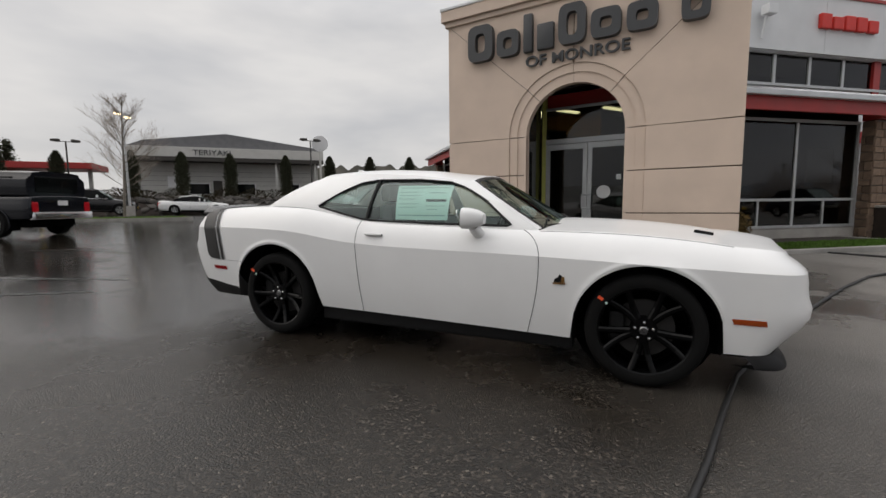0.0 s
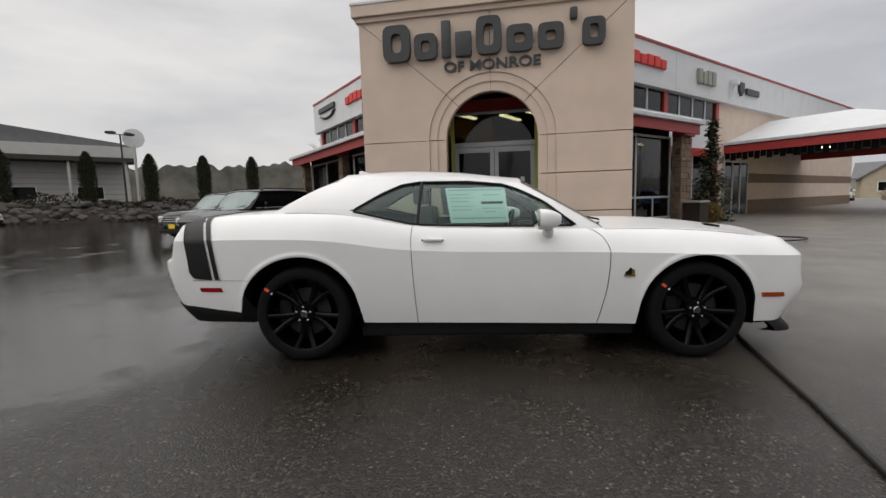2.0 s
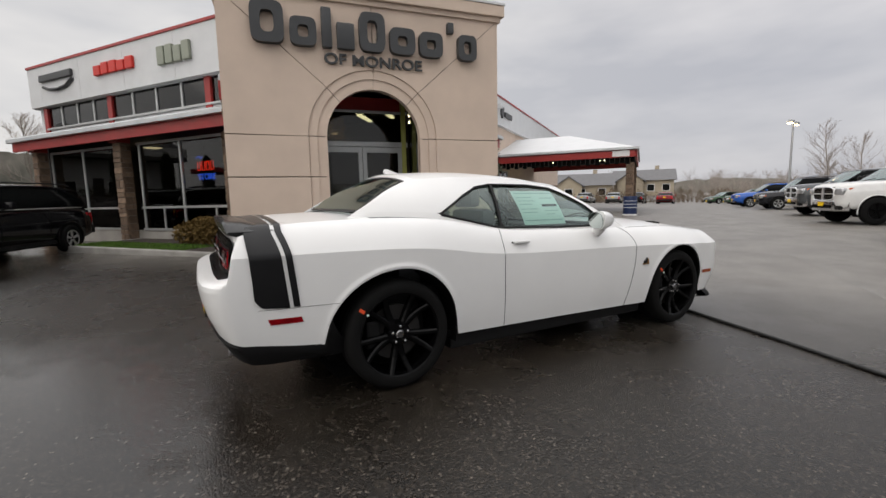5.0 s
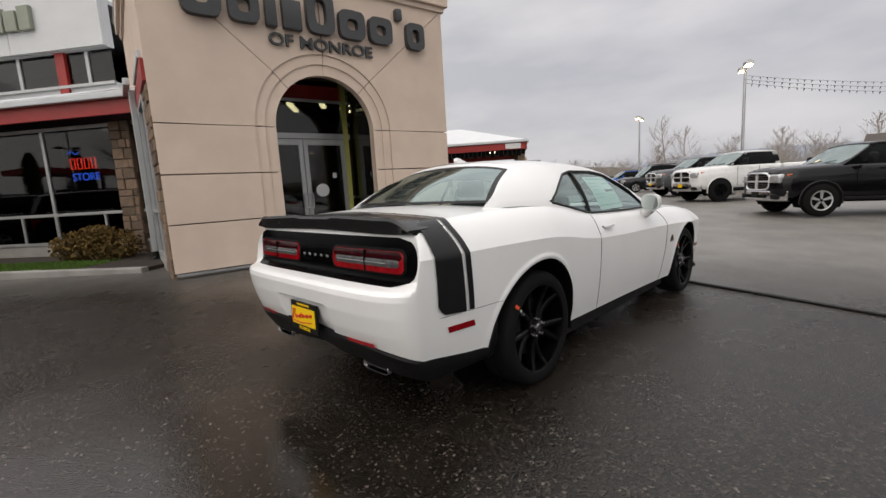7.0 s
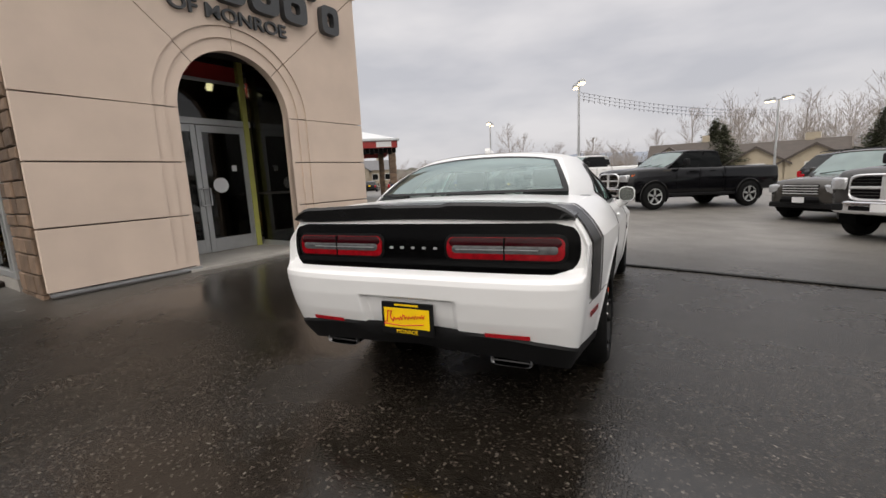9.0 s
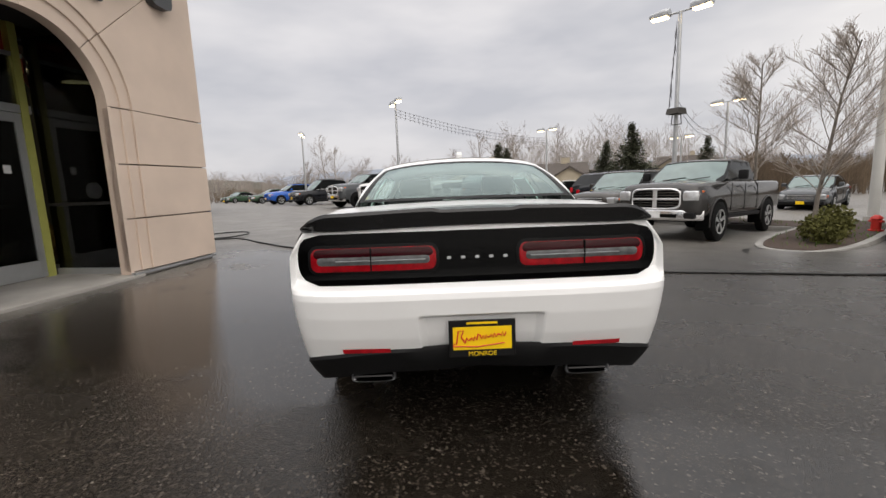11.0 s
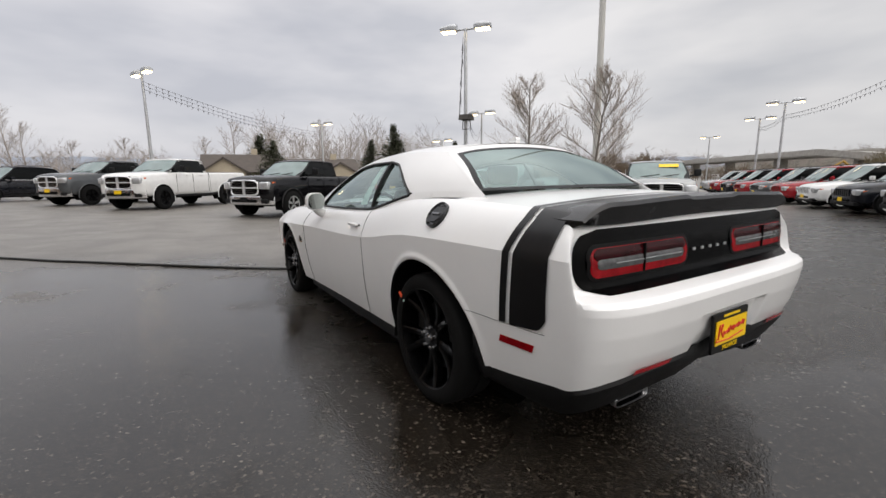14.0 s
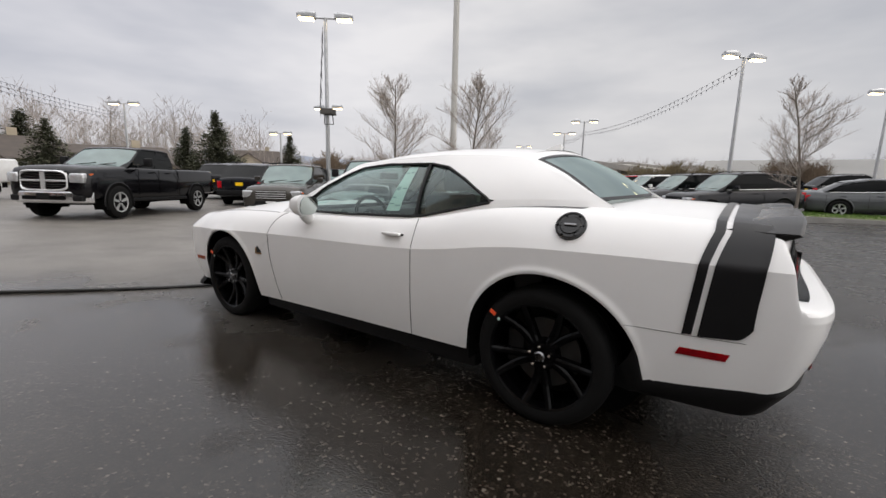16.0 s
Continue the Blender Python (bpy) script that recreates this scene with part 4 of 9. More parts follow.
part("sheet", box(6.75, 7.55, 1.05, 1.06, 1.55, 2.35), M_PANEL, poster)
tagged(poster, category="poster")


# drive-through canopy on the east wing
def canopy():
    at = EAST
    root = thing("canopy", at, "drive-through canopy with white hip roof and red fascia", "canopy", kind="structure")
    s0, s1, y0, y1, ze, zr = 18.3, 29.0, -4.15, 4.3, 3.66, 5.15
    sm = (s0 + s1) / 2
    e = [(s0, y0, ze), (s1, y0, ze), (s1, y1, ze), (s0, y1, ze)]
    a, b = (sm, y0 + 4.2, zr), (sm, y1, zr)
    bm = bmesh.new()
    v = [bm.verts.new(p) for p in e + [a, b]]
    for q in ((0, 1, 4), (1, 2, 5, 4), (3, 0, 4, 5)):
        bm.faces.new([v[i] for i in q])
    part("hip_roof", bm, M_PANEL, root)
    for p, q, r, t in ((s0, s0 + 0.1, y0, y1), (s1 - 0.1, s1, y0, y1)):
        part("fascia", box(p, q, r, t, ze - 0.5, ze - 0.12), M_REDTRIM, root, "red fascia")
    part("fascia", box(s0, s1, y0, y0 + 0.1, ze - 0.5, ze - 0.12), M_REDTRIM, root, "red fascia")
    part("gutter", box(s0 - 0.1, s0, y0 - 0.1, y1, ze - 0.12, ze + 0.02, 0.02), M_ROOFMETAL, root)
    part("gutter", box(s0, s1, y0 - 0.1, y0, ze - 0.12, ze + 0.02, 0.02), M_ROOFMETAL, root)
    part("name_board", box(s0 - 0.02, s0, y0 + 0.35, y0 + 1.2, ze - 0.46, ze - 0.16), M_WHITEINK, root, "white board on the fascia")
    part("ceiling", box(s0, s1, y0, y1, ze - 0.16, ze - 0.13), M_INTERIOR, root)
    # hanging black fringe on the front
    y = y0 + 0.1
    k = 0
    while y < y1 - 0.25:
        part("fringe_slat", box(s0 + 0.12, s0 + 0.14, y, y + 0.22, ze - (0.86 if k % 2 else 0.78), ze - 0.5), M_VOID, root)
        y += 0.25
        k += 1
    for s in (s0 + 0.35, s1 - 0.35):
        stone_pier(at @ pose(s, y0 + 0.12, 0), 0.40, 0.40, -0.1, ze - 0.16, 77)
    for s, y in ((20.5, -2.2), (20.5, 0.6), (24, -2.0), (24, 1.2)):
        lamp = thing("canopy_light", at @ pose(s, y, ze - 0.2), "lit flat lamp under the canopy", "light", "canopy lights")
        part("lens", box(-0.3, 0.3, -0.2, 0.2, -0.03, 0.0, 0.01), M_TUBE, lamp)
    # entrance below, against the wing
    glz = thing("window_2", at, "glazed service entrance under the canopy", "window", kind="structure")
    for s in (18.2, 19.1, 20.0, 20.9):
        part("mullion", box(s - 0.04, s + 0.04, 3.56, 3.66, 0.1, 2.8), M_ALU, glz)
    for s in (18.2, 19.1, 20.0):
        part("pane", box(s + 0.04, s + 0.86, 3.60, 3.61, 0.2, 2.75), M_DARKGLASS, glz)
    part("head", box(18.2, 20.9, 3.56, 3.66, 2.75, 2.85), M_ALU, glz)


canopy()
bar = thing("trash_barrel", EAST @ pose(17.8, -3.9, land(16.9, 11.6)), "blue wrapped barrel with white lettering bars", "barrel")
part("drum", lathe([(0, 0), (0.33, 0), (0.34, 0.05), (0.34, 0.95), (0.33, 0.99), (0, 0.99)], 20, "z"), M_BLUE, bar, smooth=40)
for k in range(3):
    part("label_bar", lathe([(0.343, 0.40 + k * 0.17), (0.343, 0.425 + k * 0.17)], 20, "z"), M_WHITEINK, bar, "white lettering bar")
part("white_foot", lathe([(0.36, 0), (0.36, 0.08), (0.33, 0.08)], 20, "z"), M_WHITEINK, bar)


# beds beside the tower: kerb, mulch and turf
def bed(at, sgn, s0, s1, y0, y1, y2, seed, turf_from=0.0):
    def X(s):
        return sgn * s
    a, b = sorted((X(s0), X(s1)))
    root = thing("planting_bed", at, "kerbed strip of turf and mulch by the wall", "bed", kind="structure")
    part("kerb", box(a, b, y0 - 0.15, y0, -0.2, 0.27, 0.02), M_KERB, root)
    part("kerb", box(min(X(s1), X(s1) + sgn * 0.15), max(X(s1), X(s1) + sgn * 0.15), y0 - 0.15, y2, -0.2, 0.27, 0.02), M_KERB, root)
    part("mulch", box(a, b, y1, y2, -0.2, 0.262), M_SOIL, root)
    part("turf", box(a, b, y0, y1, -0.2, 0.258), M_SOIL, root)
    rnd = random.Random(seed)
    bm = bmesh.new()
    for _ in range(9000):
        x, y = rnd.uniform(a, b), rnd.uniform(y0 + 0.01, y1 - 0.02 + rnd.random() * 0.06)
        if abs(x) < turf_from:
            continue
        h, t = rnd.uniform(0.025, 0.06), rnd.uniform(0, 6.28)
        dx, dy = 0.006 * math.cos(t), 0.006 * math.sin(t)
        lx, ly = rnd.uniform(-0.02, 0.02), rnd.uniform(-0.02, 0.02)
        bm.faces.new([bm.verts.new(p) for p in ((x - dx, y - dy, 0.256), (x + dx, y + dy, 0.256), (x + lx, y + ly, 0.256 + h))])
    tagged(part("grass_blades", bm, M_GRASS, root, "short green turf"), kind="stuff")


bed(WEST, -1, 2.9, 8.6, -1.0, -0.1, 0.88, 3, 4.3)
bed(EAST, 1, 2.9, 7.6, -1.0, 0.0, 0.88, 4)


def leaf_clump(name, at, label, category, material, blobs, leaf, count, seed, group=""):
    """A bush of many small leaves, thick inside and ragged outside."""
    rnd = random.Random(seed)
    root = thing(name, at, label, category, group)
    bm = bmesh.new()
    for _ in range(count):
        cx, cy, cz, rx, ry, rz = rnd.choice(blobs)
        d = Vector((rnd.gauss(0, 1), rnd.gauss(0, 1), rnd.gauss(0, 1))).normalized() * (rnd.random() ** 0.4)
        p = Vector((cx + d.x * rx, cy + d.y * ry, max(0.02, cz + d.z * rz)))
        a = Vector((rnd.gauss(0, 1), rnd.gauss(0, 1), rnd.gauss(0, 1))).normalized()
        b = a.orthogonal().normalized()
        s = leaf * rnd.uniform(0.6, 1.4)
        bm.faces.new([bm.verts.new(q) for q in (p - a * s, p + b * s * 0.45, p + a * s, p - b * s * 0.45)])
    tagged(part("foliage", bm, material, root), kind="stuff")
    bm = bmesh.new()
    for _ in range(10):
        cx, cy, cz, rx, ry, rz = rnd.choice(blobs)
        tube([(cx * 0.3, cy * 0.3, 0), (cx * 0.7, cy * 0.7, cz * 0.6), (cx + rnd.uniform(-rx, rx) * 0.6, cy + rnd.uniform(-ry, ry) * 0.6, cz + rz * 0.4)], 0.012, 4, bm, 0.003)
    part("stems", bm, M_BARK, root)
    return root


leaf_clump("shrub", WEST @ pose(-5.0, 0.15, 0.24), "rusty brown low shrub in the mulch", "shrub", M_SHRUB, [(-0.5, 0, 0.28, 0.5, 0.38, 0.3), (0.3, 0, 0.3, 0.55, 0.4, 0.34), (0, 0, 0.45, 0.4, 0.3, 0.25)], 0.035, 5200, 11)
leaf_clump("shrub", EAST @ pose(3.75, 0.35, 0.24), "rusty brown low shrub in the mulch", "shrub", M_SHRUB, [(-0.3, 0, 0.3, 0.4, 0.3, 0.32), (0.2, 0, 0.35, 0.4, 0.3, 0.34)], 0.035, 3000, 12)
leaf_clump("shrub", EAST @ pose(11.5, 1.4, 0.1), "olive shrub near the canopy", "shrub", M_SHRUB, [(0, 0, 0.4, 0.8, 0.6, 0.45)], 0.05, 2200, 13)
planter = thing("planter", EAST @ pose(8.55, 0.35, 0.1), "dark square planter with pale rim", "planter")
part("tub", box(-0.27, 0.27, -0.27, 0.27, 0.0, 0.84, 0.02), M_SOIL, planter)
part("rim", box(-0.30, 0.30, -0.30, 0.30, 0.841, 0.90, 0.015), M_CONC, planter, "pale concrete rim")


# ---- the white coupe ----
CAR = pose(0, 0, 0.002, 0, 0.72, 0)
AX, WR, TRK = 1.473, 0.362, 0.80
ARCH_R = 0.435
XE_R, XE_F, NS, NF = -2.34, 1.98, 4.5, 3.3
T_W2 = [(-2.5, 0.868), (-2.34, 0.895), (-2.1, 0.925), (-1.8, 0.950), (-1.47, 0.962), (-1.1, 0.948), (-0.6, 0.932), (0.0, 0.930), (0.7, 0.940), (1.1, 0.953), (1.47, 0.960), (1.75, 0.940), (2.0, 0.890)]
T_ZC = [(-2.6, 0.925), (-1.95, 0.938), (-1.5, 0.935), (-1.2, 0.918), (-0.8, 0.848), (-0.3, 0.824), (0.6, 0.813), (1.3, 0.796), (2.0, 0.765), (2.4, 0.735)]
T_ZS = [(-2.6, 1.070), (-2.3, 1.095), (-1.9, 1.118), (-1.5, 1.125), (-1.1, 1.105), (-0.75, 1.030), (-0.5, 1.000), (0.2, 0.985), (0.7, 0.975), (1.0, 0.975), (1.4, 0.965), (1.8, 0.928), (2.1, 0.878), (2.4, 0.805)]
T_YS = [(-2.6, 0.76), (-2.3, 0.785), (-1.8, 0.80), (-1.3, 0.81), (-0.7, 0.835), (0.2, 0.835), (0.75, 0.82), (1.1, 0.80), (1.5, 0.785), (2.0, 0.74), (2.4, 0.68)]
T_XR = [(0.30, -2.42), (0.45, -2.525), (0.56, -2.572), (0.66, -2.600), (0.745, -2.612), (0.772, -2.606), (0.788, -2.58), (0.805, -2.505), (0.825, -2.466), (0.95, -2.455), (1.05, -2.435), (1.08, -2.43), (1.10, -2.425)]
T_XR0 = [(0.30, -2.42), (0.45, -2.525), (0.56, -2.572), (0.66, -2.600), (0.745, -2.612), (0.80, -2.604), (0.95, -2.54), (1.03, -2.465), (1.10, -2.40)]
T_XF = [(0.15, 2.18), (0.25, 2.24), (0.35, 2.33), (0.43, 2.415), (0.49, 2.452), (0.55, 2.452), (0.60, 2.425), (0.66, 2.418), (0.72, 2.415), (0.77, 2.40), (0.80, 2.37), (0.84, 2.32)]
T_SILL = [(-2.6, 0.540), (-2.50, 0.470), (-2.34, 0.415), (-2.1, 0.385), (-1.93, 0.37), (-1.0, 0.285), (1.0, 0.262), (1.9, 0.262), (2.4, 0.262)]


def arch(xa, a):
    """A point on the edge of a wheel opening; the rear ones reach further back."""
    c, s_ = math.cos(a), math.sin(a)
    rx, rz = (ARCH_R + (0.05 if c < 0 else 0.0), ARCH_R + 0.018) if xa < 0 else (ARCH_R, ARCH_R * 0.985)
    return xa + rx * c, WR - 0.01 + rz * s_


def z_low(x):
    z = lerp_table(T_SILL, x)
    for xa in (-AX, AX):
        d = x - xa
        rx, rz = (ARCH_R + (0.05 if d < 0 else 0.0), ARCH_R + 0.018) if xa < 0 else (ARCH_R, ARCH_R * 0.985)
        if abs(d) < rx:
            z = max(z, WR - 0.01 + rz * math.sqrt(1 - (d / rx) ** 2))
    return z


def skin(x, q):
    """Right half of the body at station x: q 0..1 flank, 1..2 shoulder, 2..3 deck to the centre line."""
    w, zc, zs, ys = soft_table(T_W2, x), soft_table(T_ZC, x, 0.12), soft_table(T_ZS, x, 0.1), soft_table(T_YS, x, 0.1)
    if q <= 1:
        zl = z_low(x)
        z = zl + (zc - zl) * q
        k = (zc - z) / 0.55
        y = w - 0.016 * max(0, k) - 0.045 * max(0, k) ** 2.4
        for xa in (-AX, AX):
            k = 0.05 if xa < 0 and x < xa else 0.0
            d = math.hypot((x - xa) * ARCH_R / (ARCH_R + k), (z - WR) * (0.96 if xa < 0 else 1.0))
            if z > WR - 0.1:
                y += 0.008 * math.exp(-((d - ARCH_R - 0.004) / 0.018) ** 2)
        return y, z
    if q <= 2:
        t = q - 1
        a, b, c = (1 - t) ** 2, 2 * t * (1 - t), t * t
        return a * w + b * (w - 0.44 * (w - ys)) + c * ys, a * zc + b * (zc + 0.80 * (zs - zc)) + c * zs
    f = 3 - q
    y = ys * f
    crown = 0.045 if x > 0.8 else 0.03
    bulge = 0.018 * math.exp(-((y - 0.0) / 0.33) ** 4) if x > 0.8 else 0
    return y, zs + crown * (1 - f * f) + bulge


def tail_tip(z, frac):
    """Depth of the tail at a height; the lamp recess ends short of the corners."""
    b = max(0.0, min(1.0, (frac - 0.968) / 0.028))
    b = b * b * (3 - 2 * b)
    def step(v):
        v = max(0.0, min(1.0, v))
        return v * v * (3 - 2 * v)
    dent = 0.032 * step((0.335 - frac) / 0.05) * step((z - 0.46) / 0.03) * step((0.668 - z) / 0.014)
    return lerp_table(T_XR, z) * (1 - b) + lerp_table(T_XR0, z) * b + dent


def skin_at(c, q):
    """c -1..1 along the flank, beyond that round the tail (below -1) or the nose (above 1)."""
    if -1 <= c <= 1:
        x = XE_R + (XE_F - XE_R) * (c + 1) / 2
        y, z = skin(x, q)
        return Vector((x, y, z))
    th = (abs(c) - 1) * math.pi / 2
    xe, table = (XE_R, T_XR) if c < 0 else (XE_F, T_XF)
    xz = xe + (0.25 if c > 0 else -0.2) * math.sin(th)
    y0, z = skin(xz, q)
    ye, _ = skin(xe, q)
    k = NS if c < 0 else NF
    tip = lerp_table(table, z) if c > 0 else tail_tip(z, max(0.0, math.cos(th)) ** (2 / k))
    x = xe + (tip - xe) * math.sin(th) ** (2 / k)
    return Vector((x, ye * max(0.0, math.cos(th)) ** (2 / k), z))


def rear_x(y, z):
    """Where the tail surface stands at a given width and height."""
    ye = 0.885
    k = min(1.0, abs(y) / ye)
    return XE_R + (tail_tip(z, k) - XE_R) * max(0.0, 1 - k ** NS) ** (1 / NS)


def flipped(p, side):
    return (p[0], p[1] * side, p[2])


def car_skin(name, cs, qs, material, parent, label="", lift=0.0, smooth=17):
    for side in (-1, 1):
        rows = [[flipped(skin_at(c, q), side) for q in qs] for c in cs]
        bm = grid(rows, flip=side < 0)
        bmesh.ops.remove_doubles(bm, verts=bm.verts, dist=0.0004)
        if lift:
            bm.normal_update()
            for v in bm.verts:
                v.co += v.normal * lift
        part(name, bm, material, parent, label, smooth)


def frange(a, b, k):
    return [a + (b - a) * i / k for i in range(k + 1)]


def c_of(x):
    return 2 * (x - XE_R) / (XE_F - XE_R) - 1


# glasshouse: lines of the belt, the rail and the pillars
def belt(x):
    z = soft_table(T_ZS, x, 0.1)
    return Vector((x, soft_table(T_YS, x, 0.1) - 0.006, z - 0.004))


T_RAIL = [(0.0, 1.383), (0.15, 1.402), (0.4, 1.408), (0.7, 1.385), (1.0, 1.330)]


def house(u, h):
    """Side of the glasshouse: u 0 rear pillar to 1 windscreen pillar, h 0 belt to 1 rail."""
    xb, xt = -1.76 + (0.80 + 1.76) * u, -1.20 + (0.20 + 1.20) * u
    lo = belt(xb)
    if u < 0.35:
        lo.y -= 0.10 * (1 - u / 0.35) ** 1.5
    hi = Vector((xt, 0.595 - 0.03 * abs(2 * u - 1) ** 3, soft_table(T_RAIL, u, 0.05)))
    p = lo.lerp(hi, h)
    p.y += 0.035 * math.sin(math.pi * h) * (1 - 0.3 * h)
    if u < 0.2:
        p.z += 0.004 * math.sin(math.pi * h) * (1 - u / 0.2)
    return p


DLO = [(-1.105, 1.132), (-0.875, 1.262), (-0.73, 1.328), (-0.58, 1.350), (-0.20, 1.348), (0.06, 1.324), (0.20, 1.276), (0.37, 1.184), (0.60, 1.000), (0.0, 1.006), (-0.55, 1.022), (-0.66, 1.034)]


def in_dlo(x, z):
    hit = False
    for (a, b), (c, d) in zip(DLO, DLO[1:] + DLO[:1]):
        if (b > z) != (d > z) and x < a + (c - a) * (z - b) / (d - b):
            hit = not hit
    return hit


def dlo_span(u):
    hs = [h / 240 for h in range(1, 240) if in_dlo(house(u, h / 240).x, house(u, h / 240).z)]
    return (hs[0], hs[-1]) if hs else None


def wheel(at, side, parent):
    """Tyre, ten-spoke black rim, hub, nuts and brake; the face looks along -y."""
    w = new("wheel")
    w.parent, w.matrix_basis = parent, at
    part("tyre", lathe([(0.278, -0.118), (0.296, -0.124), (0.33, -0.124), (0.348, -0.112), (0.358, -0.095), (0.362, -0.06), (0.362, -0.012), (0.356, -0.01), (0.356, 0.0), (0.362, 0.002), (0.362, 0.06), (0.358, 0.095), (0.345, 0.115), (0.27, 0.12), (0.25, 0.1)], 64), M_RUBBER, w, smooth=40)
    rim = part("rim", lathe([(0.284, -0.112), (0.278, -0.119), (0.268, -0.113), (0.263, -0.09), (0.256, 0.0), (0.26, 0.1)], 64), M_RIM, w, smooth=40)
    for k in range(5):
        for off, tw in ((-14.5, -5), (14.5, 5)):
            a = radians(k * 72 + 270 + off)
            b = radians(k * 72 + 270 + off * 0.45)
            d0, d1 = Vector((math.cos(b), 0, math.sin(b))), Vector((math.cos(a), 0, math.sin(a)))
            rows = []
            for t in (0, 0.25, 0.5, 0.75, 1.0):
                p = d0.lerp(d1, t) * (0.055 + (0.268 - 0.055) * t)
                n = Vector((-d1.z, 0, d1.x))
                hw = 0.021 - 0.003 * t
                yy = -0.080 - 0.034 * t ** 2 + 0.010 * math.sin(math.pi * t)
                rows.append([p - n * hw + Vector((0, yy + 0.045, 0)), p - n * hw + Vector((0, yy + 0.008, 0)), p - n * hw * 0.45 + Vector((0, yy, 0)), p + n * hw * 0.45 + Vector((0, yy, 0)), p + n * hw + Vector((0, yy + 0.008, 0)), p + n * hw + Vector((0, yy + 0.045, 0))])
            bm = grid(rows)
            bmesh.ops.recalc_face_normals(bm, faces=bm.faces)
            part("spoke", bm, M_RIM, rim)
    part("hub", lathe([(0, -0.088), (0.075, -0.086), (0.082, -0.07), (0.082, 0.0)], 30), M_RIM, rim, smooth=40)
    part("cap", lathe([(0, -0.106), (0.022, -0.105), (0.029, -0.098), (0.03, -0.085)], 24), M_DARKCHROME, rim, "silver centre cap", smooth=40)
    for k in range(5):
        t = radians(k * 72 + 90)
        part("wheel_nut", lathe([(0, -0.108), (0.009, -0.106), (0.011, -0.085)], 8), M_CHROME, rim, at=pose(0.055 * math.cos(t), 0, 0.055 * math.sin(t)))
    part("brake_disc", lathe([(0.06, -0.01), (0.185, -0.01), (0.185, 0.015)], 40), M_DARKIRON, w, "dark iron brake disc")
    part("caliper", box(-0.21, -0.11, -0.045, 0.04, -0.09, 0.10, 0.02), M_PLASTIC, w)
    part("orange_tag", box(-0.018, 0.018, -0.129, -0.1245, -0.010, 0.010), M_ORANGE, w, "orange paper tag", at=pose(-0.262, 0, 0.195, 0, 35, 0))
    part("paint_dot", lathe([(0, -0.127), (0.008, -0.127), (0.008, -0.124)], 10), M_PAPER, w, at=pose(-0.226, 0, 0.165))
    if side > 0:
        w.matrix_basis = at @ pose(0, 0, 0, 0, 0, 180)
    return w


